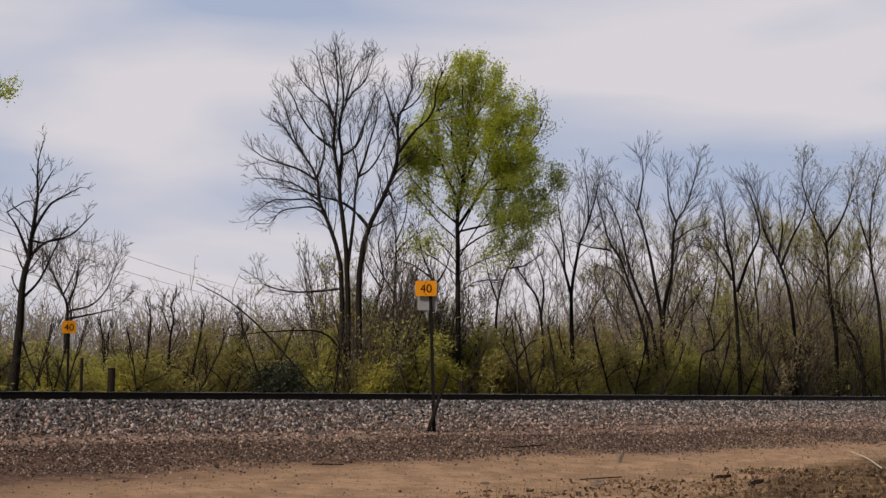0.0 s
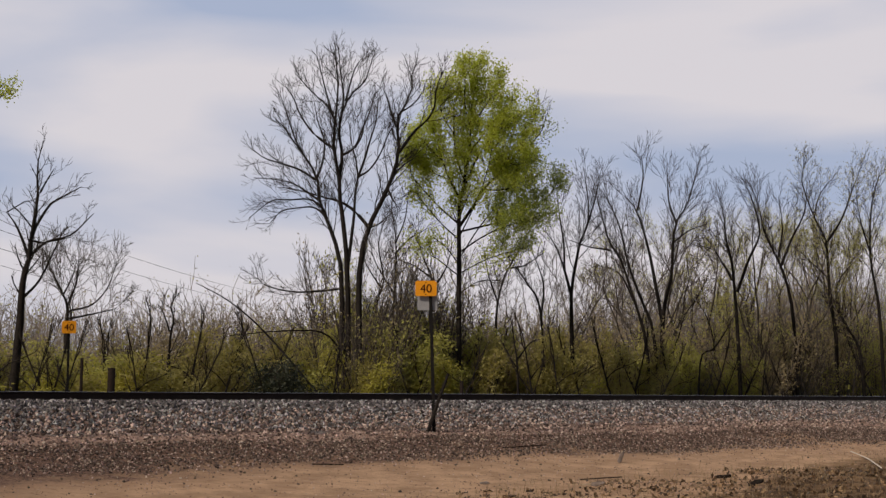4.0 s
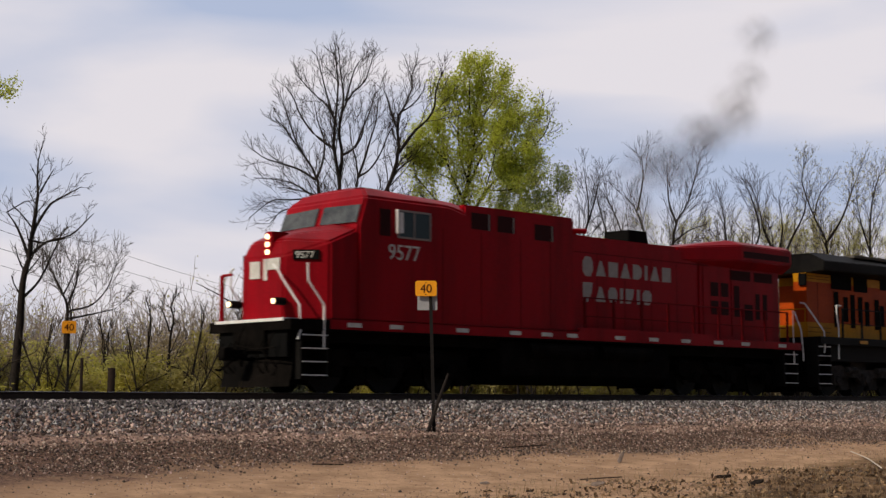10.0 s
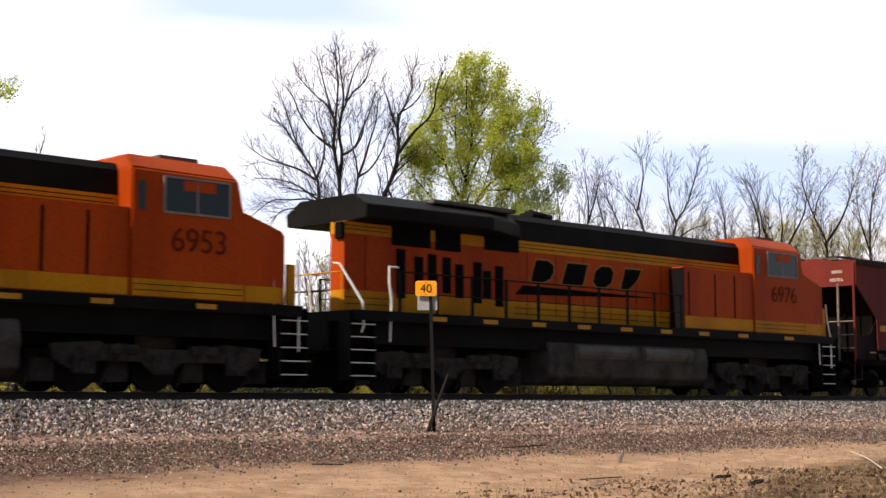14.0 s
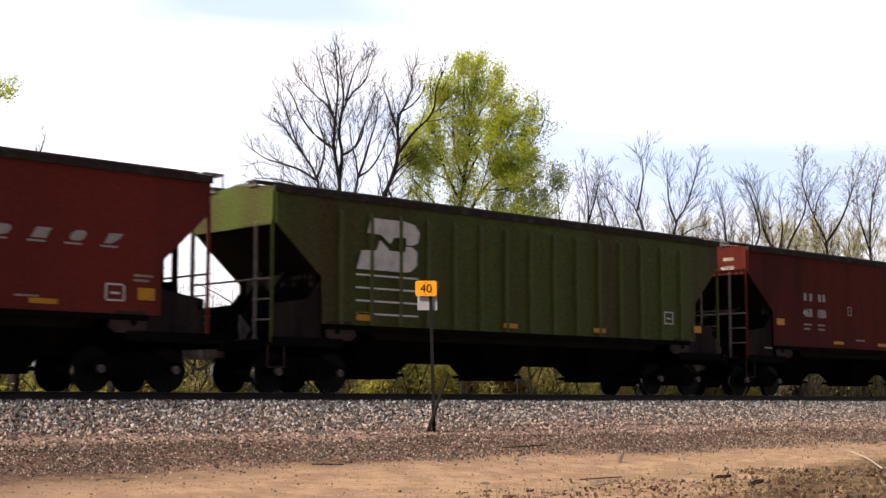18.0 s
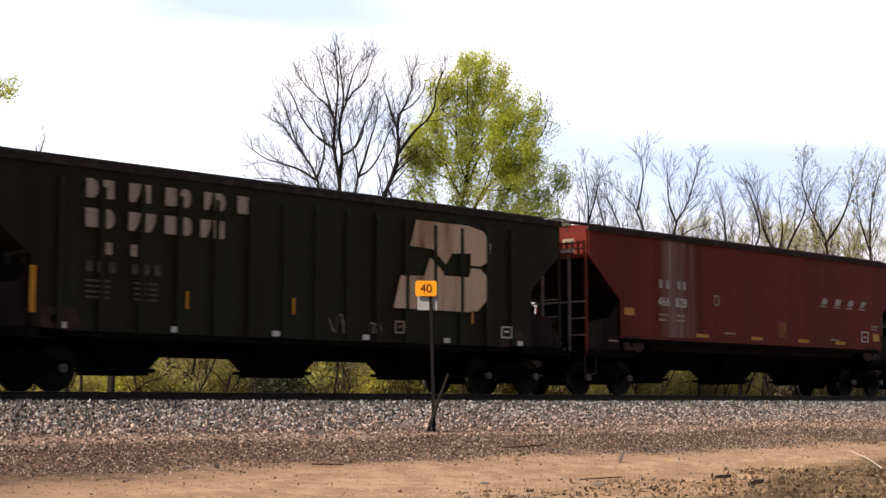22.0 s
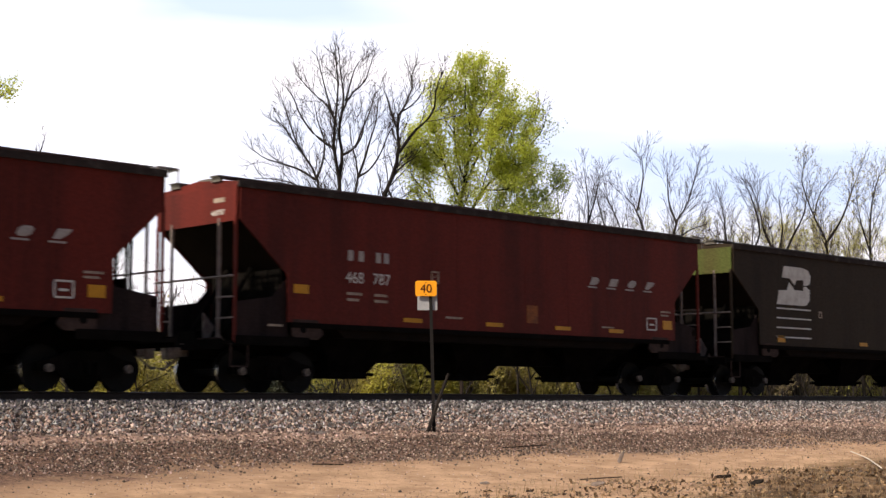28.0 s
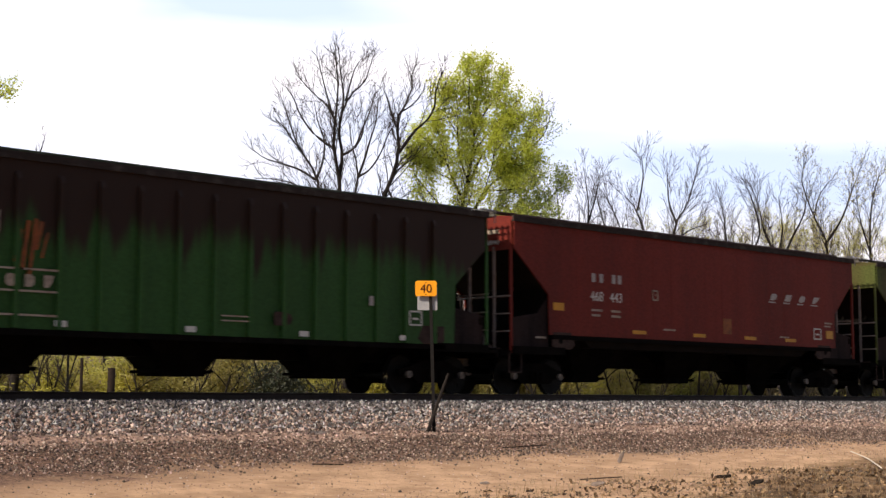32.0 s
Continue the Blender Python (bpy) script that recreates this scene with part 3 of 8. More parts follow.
def build_track():
    track = thing("railway_track", "single railway line of worn steel rails on timber sleepers", "railway track")
    tagged(track, kind="structure")
    foot = [(-0.075, 0), (0.075, 0), (0.075, 0.012), (0.012, 0.03), (0.012, 0.13), (0.037, 0.145), (0.037, 0.172),
            (-0.037, 0.172), (-0.037, 0.145), (-0.012, 0.13), (-0.012, 0.03), (-0.075, 0.012)]
    for y in (-0.755, 0.755):
        bm = bmesh.new()
        bar_x(bm, [(y + a, b - 0.178) for a, b in foot], -600, 900)
        rail = part("rail", bm, M_RAIL, track, "dark rusty steel rail")
        bm = bmesh.new()
        bar_x(bm, [(y - 0.036, -0.008), (y + 0.036, -0.008), (y + 0.03, 0.0), (y - 0.03, 0.0)], -600, 900)
        part("rail_head", bm, M_RAILTOP, rail, "polished running surface")

    def one(bm):
        quads(bm, (-0.115, -1.3, -0.19), (0.115, 1.3, 0.0))
        soften(bm, 0.012)
    tie = shared("sleeper", one, M_TIE)

    def seat(bm):
        quads(bm, (-0.09, -0.18, 0), (0.09, 0.18, 0.018))
        for sx in (-0.06, 0.06):
            for sy in (-0.11, 0.11):
                rod(bm, (sx, sy, 0.018), (sx, sy, 0.05), 0.016, 5)
    plate = shared("tie_plate", seat, M_RAIL)
    rng = random.Random(8)
    for i in range(100):
        s = part("sleeper", tie, M_TIE, track, at=pose(8 + i * 0.53, rng.uniform(-0.03, 0.03), -0.198 + rng.uniform(-0.006, 0.004), 0, 0, rng.uniform(-0.8, 0.8)))
        for y in (-0.755, 0.755):
            part("tie_plate", plate, M_RAIL, s, at=pose(0, y, 0.001))
    bm = bmesh.new()
    for i in range(-600, 900):
        x = i * 0.53 + 0.06
        if 7.6 < x < 61.3:
            continue
        quads(bm, (x - 0.115, -1.3, -0.388), (x + 0.115, 1.3, -0.198))
    tagged(part("far_sleepers", bm, M_TIE, track, "timber sleepers along the rest of the line"), kind="stuff")


build_track()


# ---- signs, posts and wires ----
def speed_sign(x, y, top, width, height, turn, digits, extra):
    base = ground_z(x, y)
    s = thing("speed_sign", "amber railway speed sign numbered 40 on a dark steel post", "sign", at=pose(x, y, base, 0, 0, turn))
    h = top - base
    bm = bmesh.new()
    slab(bm, [(-width / 2, h - height), (width / 2, h - height), (width / 2, h), (-width / 2, h)], -0.006, 0.006)
    bmesh.ops.bevel(bm, geom=[e for e in bm.edges if abs(e.verts[0].co.y - e.verts[1].co.y) > 0.001], offset=0.022, segments=3, affect="EDGES")
    plate = part("sign_plate", bm, M_SIGN, s, "amber plate with rounded corners", at=pose(0, -0.04, 0))
    me = writing(digits, height * 0.78, M_SIGN_INK)
    w = max(v.co.x for v in me.vertices) + min(v.co.x for v in me.vertices)
    part("digits", me, M_SIGN_INK, plate, "dark brown number 40", at=pose(-w / 2, -0.0105, h - height * 0.77))
    bm = bmesh.new()
    lean = 0.18 * extra
    for a, b in (((-0.035, -0.006), (0.035, 0.006)), ((-0.035, 0.006), (-0.022, 0.03)), ((0.022, 0.006), (0.035, 0.03))):
        v = quads(bm, (a[0], a[1], -0.3), (b[0], b[1], h - 0.06))
        for i, q in enumerate(v):
            q.co.x += lean if i < 4 else lean * 0.5
    part("post", bm, M_POST, s, "dark rusty steel channel post")
    for z in (h - height * 0.12, h - height * 0.9):
        bm = bmesh.new()
        rod(bm, (0, -0.014, z), (0, 0.02, z), 0.012, 6)
        part("bolt", bm, M_STEEL, plate)
    if extra:
        bm = bmesh.new()
        slab(bm, [(-width * 0.40, h - height - 0.29), (width * 0.53, h - height - 0.29), (width * 0.53, h - 0.12), (-width * 0.40, h - 0.12)], -0.004, 0.004)
        part("lower_plate", bm, M_SIGNBACK, s, "bare grey back of a second plate", at=pose(0, 0.05, 0))
    return s


speed_sign(20.98, -4.82, 2.33, 0.45, 0.324, -44, "40", True)
speed_sign(21.38, 10.6, 2.12, 0.40, 0.36, -30, "40", False)


def leaning_stick():
    bm = bmesh.new()
    rod(bm, (0.0, -0.09, -0.15), (0.26, -0.075, 0.62), 0.044, 7, 0.038)
    rod(bm, (0.255, -0.075, 0.60), (0.47, -0.065, 1.20), 0.038, 7, 0.026)
    rod(bm, (0.28, -0.075, 0.66), (0.24, -0.07, 0.80), 0.016, 5, 0.008)
    ob = new("broken_stake", to_mesh("broken_stake", bm, M_BARK_DARK))
    ob.matrix_basis = pose(20.98, -4.82, ground_z(20.98, -4.82), 0, 0, -44)
    tagged(ob, "broken dark wooden stake leaning against the sign post", "stake")


leaning_stick()


def fence_post(x, y, h, r):
    bm = bmesh.new()
    rod(bm, (0, 0, -0.3), (random.uniform(-0.04, 0.04), 0, h), r, 8, r * 0.9)
    ob = new("fence_post", to_mesh("fence_post", bm, M_WOOD, True))
    ob.matrix_basis = pose(x, y, ground_z(x, y))
    tagged(ob, "weathered round timber fence post in the grass", "post", "fence posts")


for fx, fy, fh, fr in ((22.3, 9.8, 2.15, 0.12), (21.4, 9.9, 2.4, 0.05), (36.2, 9.5, 1.9, 0.07)):
    fence_post(fx, fy, fh, fr)


def stick(name, label, x, y, length, r, turn, mat, rise=0.0):
    bm = bmesh.new()
    pipe(bm, [(0, 0, r + 0.02), (length * 0.5, length * 0.008, r + 0.02 + rise * 0.5), (length, -length * 0.008, r + 0.02 + rise)], r, 5)
    ob = new(name, to_mesh(name, bm, mat))
    ob.matrix_basis = pose(x, y, ground_z(x, y) - 0.005, 0, 0, turn)
    tagged(ob, label, "stick")


M_PALEWOOD = material("pale_dry_stick", (0.62, 0.55, 0.46), 0.9, vary=0.3, scale=8)
stick("dead_branch", "long pale dry branch lying in the verge", 30.09, -9.34, 6.35, 0.014, -144.1, M_PALEWOOD, -0.10)
stick("dead_stick", "dark rotten stick on the leaf litter", 20.75, -12.3, 0.34, 0.030, -105, M_WOOD, 0.03)
stick("dead_stick", "thin brown stick lying on the sand", 15.4, -8.0, 0.55, 0.012, -60, M_WOOD)
stick("dead_stick", "thin brown stick lying on the sand", 18.7, -11.0, 0.7, 0.010, -58, M_WOOD, 0.05)
stick("dead_stick", "short brown stick standing askew in the gravel", 21.0, -7.0, 0.9, 0.012, -35, M_WOOD, 0.05)


def scrap(label, x, y, w, h, mat, turn):
    bm = bmesh.new()
    slab(bm, [(0, 0), (w, 0.0), (w * 0.9, h * 0.8), (w * 0.4, h), (0.05 * w, h * 0.6)], -0.01, 0.01)
    for v in bm.verts:
        v.co.y += 0.15 * w * math.sin(v.co.x / w * 3)
    ob = new("scrap", to_mesh("scrap", bm, mat))
    ob.matrix_basis = pose(x, y, ground_z(x, y) - 0.01, -25, 0, turn)
    tagged(ob, label, "scrap")


M_SCRAP = material("dry_tan_bark", (0.40, 0.30, 0.20), 0.9, vary=0.4, scale=12)
scrap("pale torn scrap of bark standing in the sand", 22.55, -8.75, 0.05, 0.17, M_SCRAP, -40)
scrap("pale flat scrap lying at the edge of the litter", 17.7, -11.9, 0.22, 0.05, M_SCRAP, -44)


# ---- trees ----
class Wood:
    """Collects tapering tubes into one mesh."""

    def __init__(self):
        self.verts, self.faces, self.tips = [], [], []

    def tube(self, points, r0, r1, sides):
        n = len(points)
        start = len(self.verts)
        for i, p in enumerate(points):
            d = (points[min(i + 1, n - 1)] - points[max(i - 1, 0)]).normalized()
            side = d.orthogonal().normalized()
            other = d.cross(side)
            r = r0 + (r1 - r0) * i / (n - 1)
            for k in range(sides):
                a = k * math.tau / sides
                self.verts.append(p + side * (r * math.cos(a)) + other * (r * math.sin(a)))
        for i in range(n - 1):
            for k in range(sides):
                a, b = start + i * sides + k, start + i * sides + (k + 1) % sides
                self.faces.append((a, b, b + sides, a + sides))

    def mesh(self, name, mat):
        me = raw_mesh(name, [tuple(v) for v in self.verts], self.faces, mat)
        for p in me.polygons:
            p.use_smooth = True
        return me


def utility_line():
    """Two timber poles, out of sight among the trees, and the wires between them."""
    ends = ((32.4, 38.3), (97.2, 87.1))
    for x, y in ends:
        z = ground_z(x, y)
        p = thing("utility_pole", "timber utility pole carrying four wires", "utility pole", at=pose(x, y, z, 0, 0, 40))
        bm = bmesh.new()
        rod(bm, (0, 0, -0.5), (0, 0, 10.2 - z), 0.14, 8, 0.10)
        part("pole", bm, M_WOOD, p)
        for h in (9.3, 8.3, 7.4, 6.6):
            bm = bmesh.new()
            rod(bm, (0, -0.16, h - z), (0, 0.16, h - z), 0.03, 6)
            part("insulator_pin", bm, M_WIRE, p)
    (x0, y0), (x1, y1) = ends
    for k, (side, h) in enumerate(((0.1, 9.3), (0.0, 8.3), (0.0, 7.4), (0.1, 6.6))):
        pts = []
        for i in range(25):
            f = i / 24
            pts.append(Vector((x0 + (x1 - x0) * f - 0.6 * side, y0 + (y1 - y0) * f + 0.7 * side, h - 4 * 0.9 * f * (1 - f))))
        strand = Wood()
        strand.tube(pts, 0.013, 0.013, 4)
        wire = new("overhead_wire", strand.mesh("overhead_wire", M_WIRE))
        tagged(wire, "thin dark overhead wire sagging between timber poles", "wire", "overhead wires")


utility_line()


def curve_through(points, n):
    """Smooth line through a few points."""
    pts = [Vector(p) for p in points]
    pts = [pts[0] * 2 - pts[1]] + pts + [pts[-1] * 2 - pts[-2]]
    out = []
    spans = len(pts) - 3
    for i in range(n + 1):
        s = i / n * spans
        k = min(int(s), spans - 1)
        t = s - k
        a, b, c, d = pts[k:k + 4]
        out.append(0.5 * ((2 * b) + (c - a) * t + (2 * a - 5 * b + 4 * c - d) * t * t + (3 * b - a - 3 * c + d) * t ** 3))
    return out


def grow(rng, start, way, length, n, wander, lift):
    """A wandering branch."""
    pts = [start]
    d = way.normalized()
    for _ in range(n):
        d = (d + Vector((rng.gauss(0, wander), rng.gauss(0, wander), rng.gauss(0, wander) + lift))).normalized()
        pts.append(pts[-1] + d * (length / n))
    return pts


def branch_out(rng, limbs, twigs, pts, r0, level, reach, spacing, spread, lift, thin, bare=0.25, fine=0.32):
    """Side branches along a line at an even spacing, and theirs in turn. Fine twigs go into their own mesh."""
    n = len(pts) - 1
    total = sum((b - a).length for a, b in zip(pts, pts[1:]))
    first = bare if level == 0 else 0.12
    count = max(2, round(total * (1 - first) / spacing[level]))
    swing = rng.uniform(0, math.tau)
    for j in range(count):
        f = first + (1 - first) * (j + rng.random()) / count
        i = min(n - 1, int(f * n))
        p = pts[i].lerp(pts[i + 1], f * n - i)
        along = (pts[i + 1] - pts[i]).normalized()
        out = along.orthogonal().normalized()
        swing += 2.4 + rng.uniform(-0.5, 0.5)
        out.rotate(Matrix.Rotation(swing, 3, along))
        lean = spread * rng.uniform(0.6, 1.35)
        way = along + out * lean + Vector((0, 0, 0.10))
        length = reach * (0.30 + 0.90 * (1 - f) ** 0.8) * rng.uniform(0.55, 1.3)
        if length < 0.10:
            continue
        r = max(thin, r0 * (1 - 0.75 * f) * fine)
        last = level >= len(spacing) - 1
        sub = grow(rng, p, way, length, 6 if level == 0 else 4 if not last else 3, 0.07 if level == 0 else 0.09, lift)
        keep = limbs if r > 0.028 else twigs
        keep.tube(sub, r, max(thin * 0.55, r * 0.3), 5 if level == 0 else 3)
        if last:
            twigs.tips.append((sub[0], sub[-1]))
        else:
            branch_out(rng, limbs, twigs, sub, r, level + 1, reach * 0.46, spacing, spread, lift, thin)


def leaf_mesh(name, tips, count, size, scatter, mat, seed, pick=None):
    """Many small leaves round the twig ends."""
    r = np.random.default_rng(seed)
    a = np.array([tuple(t[0]) for t in tips])
    b = np.array([tuple(t[1]) for t in tips])
    if pick is not None:
        keep = np.array([pick(v) for v in b])
        a, b = a[keep], b[keep]
    i = r.integers(0, len(a), count)
    f = r.random((count, 1)) ** 0.7
    p = a[i] + (b[i] - a[i]) * f + r.normal(0, scatter, (count, 3))
    u = r.normal(size=(count, 3))
    u /= np.linalg.norm(u, axis=1, keepdims=True)
    w = np.cross(u, r.normal(size=(count, 3)))
    w /= np.linalg.norm(w, axis=1, keepdims=True)
    s = size * r.uniform(0.5, 1.3, (count, 1))
    n = np.cross(u, w)
    quad = np.stack([p - u * s, p + w * s * 0.55 + n * s * 0.15, p + u * s, p - w * s * 0.55 + n * s * 0.15], axis=1).reshape(-1, 3)
    faces = np.arange(count * 4).reshape(-1, 4)
    return raw_mesh(name, quad.tolist(), faces.tolist(), mat)


FACING = -43.95


def tree(name, label, x, y, stems, seed, reach, spacing, spread=0.8, lift=0.05, thin=0.012, bark=None, twig=None, leaves=(), kind="tree", turn=FACING, group="", bare=0.3):
    """A tree from a few main stems (points to the right, back and up of its foot, then the radius) that branch by chance."""
    rng = random.Random(seed)
    t = thing(name, label, kind, group, at=pose(x, y, ground_z(x, y) - 0.05, 0, 0, turn))
    limbs, twigs = Wood(), Wood()
    for points, r0, r1 in stems:
        line = curve_through(points, 14)
        limbs.tube(line, r0, r1, 8)
        branch_out(rng, limbs, twigs, line, r0, 0, reach, spacing, spread, lift, thin, bare)
        twigs.tips.append((line[-2], line[-1]))
    part("trunk", limbs.mesh("trunk", bark or M_BARK), None, t)
    tagged(part("twig_mass", twigs.mesh("twig_mass", twig or M_TWIG), None, t), kind="stuff")
    for k, (count, size, scatter, mat, pick) in enumerate(leaves):
        tagged(part("foliage", leaf_mesh("foliage", twigs.tips, count, size, scatter, mat, seed + k, pick), None, t), kind="stuff")
    return t


def fork(rng, limbs, twigs, p, way, length, r, depth, thin):
    """A crooked limb that splits in two or three, and so on to the twigs."""
    pts = grow(rng, p, way, length, 6, 0.11, 0.035)
    (limbs if r > 0.028 else twigs).tube(pts, r, r * 0.70, 7 if r > 0.06 else 4)
    for _ in range(2 if depth < 3 else 1):
        # small side shoots
        i = rng.randint(2, 5)
        side = Vector((rng.gauss(0, 1), rng.gauss(0, 1), rng.gauss(0.5, 0.5))).normalized()
        sub = grow(rng, pts[i], way.normalized() * 0.7 + side, length * rng.uniform(0.35, 0.7), 4, 0.2, 0.06)
        twigs.tube(sub, max(thin, min(0.02, r * 0.4)), thin * 0.6, 3)
        branch_out(rng, limbs, twigs, sub, max(thin, min(0.02, r * 0.4)), 0, length * 0.30, (0.36, 0.30), 0.8, 0.06, thin, 0.2)
    if depth == 0:
        branch_out(rng, limbs, twigs, pts, r, 0, length * 0.55, (0.26, 0.24), 0.75, 0.06, thin, 0.1)
        twigs.tips.append((pts[-2], pts[-1]))
        return
    d = (pts[-1] - pts[-2]).normalized()
    swing = rng.uniform(0, math.tau)
    n = 2 if rng.random() < 0.62 else 3
    for k in range(n):
        out = d.orthogonal().normalized()
        out.rotate(Matrix.Rotation(swing + k * math.tau / n + rng.uniform(-0.4, 0.4), 3, d))
        lean = rng.uniform(0.15, 0.38) if k == 0 else rng.uniform(0.45, 0.95)
        fork(rng, limbs, twigs, pts[-1], d + out * lean + Vector((0, 0, 0.12)), length * rng.uniform(0.66, 0.88) * (1.0 if k == 0 else 0.9), r * (0.70 if k == 0 else rng.uniform(0.40, 0.55)), depth - 1, thin)


def bare_tree(x, y, h, seed, buds=None, group="bare trees of the wood"):
    """A crooked forked tree of the wood's edge, grown and then scaled to its height."""
    rng = random.Random(seed)
    label = "leafless tree with thin grey upswept branches at the wood's edge" if not buds else "thin tree with a haze of first buds at the wood's edge"
    t = thing("bare_tree", label, "tree", group, at=pose(x, y, ground_z(x, y) - 0.05, 0, 0, FACING))
    limbs, twigs = Wood(), Wood()
    feet = rng.choice((1, 1, 1, 2, 2))
    for k in range(feet):
        lean = Vector((rng.uniform(-0.22, 0.22) + (k - (feet - 1) / 2) * 0.16, rng.uniform(-0.12, 0.12), 1))
        fork(rng, limbs, twigs, Vector(((k - (feet - 1) / 2) * 0.5, rng.uniform(-0.2, 0.2), 0)), lean, rng.uniform(0.25, 0.33) * h, rng.uniform(0.0068, 0.0095) * h * (1 if feet == 1 else 0.8), 4 if feet == 1 else 3, 0.0066)
    grown = max(v.z for v in twigs.verts)
    s = h * 1.07 / grown
    for wood in (limbs, twigs):
        for v in wood.verts:
            v *= s
    twigs.tips = [(a * s, b * s) for a, b in twigs.tips]
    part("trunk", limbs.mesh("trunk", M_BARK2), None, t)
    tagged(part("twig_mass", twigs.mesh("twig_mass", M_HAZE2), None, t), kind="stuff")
    if buds:
        tagged(part("foliage", leaf_mesh("foliage", twigs.tips, buds[0] * 4, 0.036, 0.12, buds[1], seed), None, t), kind="stuff")
    return t


def spread_stems(rng, rows, crown=0.0):
    """Stems as (radius, tip radius, points to the right and up); depth wanders by chance but starts at the parent."""
    out = []
    for r0, r1, line in rows:
        back = rng.gauss(0, 0.10)
        way = rng.uniform(-0.9, 0.9)
        n = len(line) - 1
        out.append(([(x, back * 0.3 + way * (i / n) ** 1.4 * (0.5 if r0 > 0.09 else 1.3), z - crown * max(0.0, z - 8)) for i, (x, z) in enumerate(line)], r0, r1))
    return out


def build_trees():
    # the tall bare tree: three stems from the ground, each with long arching limbs
    rng = random.Random(12)
    west = [(0.105, 0.012, [(-0.42, 0), (-0.43, 3.71), (-0.5, 6.33), (-0.77, 7.53), (-1.15, 8.53), (-1.39, 9.3), (-1.47, 10.19), (-1.91, 10.96), (-2.36, 11.86), (-2.66, 12.86), (-2.91, 13.65)]),
            (0.05, 0.012, [(-1.47, 10.12), (-1.23, 10.85), (-1.17, 11.63), (-1.4, 12.42), (-1.52, 13.2)]),
            (0.05, 0.012, [(-1.49, 10.03), (-2.15, 10.47), (-2.81, 10.7), (-3.48, 10.92), (-3.88, 11.23)]),
            (0.05, 0.012, [(-1.35, 9.14), (-1.81, 9.5), (-2.37, 9.9), (-3.03, 10.12), (-4.02, 10.25)]),
            (0.045, 0.012, [(-1.21, 8.79), (-1.7, 9.19), (-2.47, 9.19), (-3.23, 9.14), (-4.1, 8.42)]),
            (0.04, 0.012, [(-1.08, 8.42), (-1.59, 8.86), (-2.35, 8.83), (-2.9, 8.7), (-3.33, 8.19)]),
            (0.035, 0.012, [(-1.91, 10.96), (-2.27, 11.52), (-2.72, 12.19), (-3.05, 12.53)]),
            (0.05, 0.012, [(-0.49, 5.63), (-1.45, 5.54), (-2.43, 5.54), (-3.61, 5.87), (-3.94, 6.55)])]
    middle = [(0.115, 0.012, [(-0.16, 0), (-0.22, 3.71), (-0.26, 6.33), (-0.42, 8.08), (-0.56, 9.19), (-0.63, 10.3), (-0.8, 11.23), (-0.8, 12.19), (-0.72, 12.98), (-0.66, 13.87), (-0.69, 14.78), (-0.83, 15.5)]),
            (0.06, 0.012, [(-0.8, 11.37), (-1.28, 11.74), (-1.73, 12.19), (-2.18, 12.93), (-2.45, 13.65), (-2.79, 14.21)]),
            (0.055, 0.012, [(-0.72, 12.42), (-1.08, 13.25), (-1.48, 13.65), (-1.86, 14.1), (-2.42, 14.82)]),
            (0.045, 0.012, [(-0.85, 12.75), (-1.08, 13.6), (-1.24, 14.33), (-1.42, 15.12)]),
            (0.075, 0.012, [(-0.58, 9.41), (-0.59, 10.3), (-0.49, 11.1), (-0.63, 12.04), (-0.52, 12.93), (-0.15, 13.76), (0.35, 14.28), (0.57, 14.96), (0.7, 15.45)]),
            (0.05, 0.012, [(-0.52, 12.93), (-0.44, 13.65), (-0.53, 14.44), (-0.61, 15.57)]),
            (0.05, 0.012, [(-0.49, 11.1), (0, 11.45), (0.3, 12.19), (0.6, 12.86), (0.84, 13.65)]),
            (0.04, 0.012, [(-0.37, 13.42), (-0.16, 14.33), (0.02, 14.89), (0.24, 15.23)])]
    centre = [(0.07, 0.012, [(-0.24, 6.55), (-0.11, 7.64), (-0.01, 8.64), (0.01, 9.41), (0.11, 10.12), (0.04, 10.85), (-0.14, 11.63), (-0.23, 12.53)]),
            (0.055, 0.012, [(0.11, 10.12), (0.37, 10.85), (0.59, 11.63), (0.83, 12.42), (0.95, 13.42)]),
            (0.045, 0.012, [(0.14, 10.16), (0.59, 10.47), (0.99, 11.08), (1.31, 11.86), (1.62, 12.42)]),
            (0.04, 0.012, [(0, 11.41), (0.26, 11.97), (0.36, 12.75), (0.47, 13.31)])]
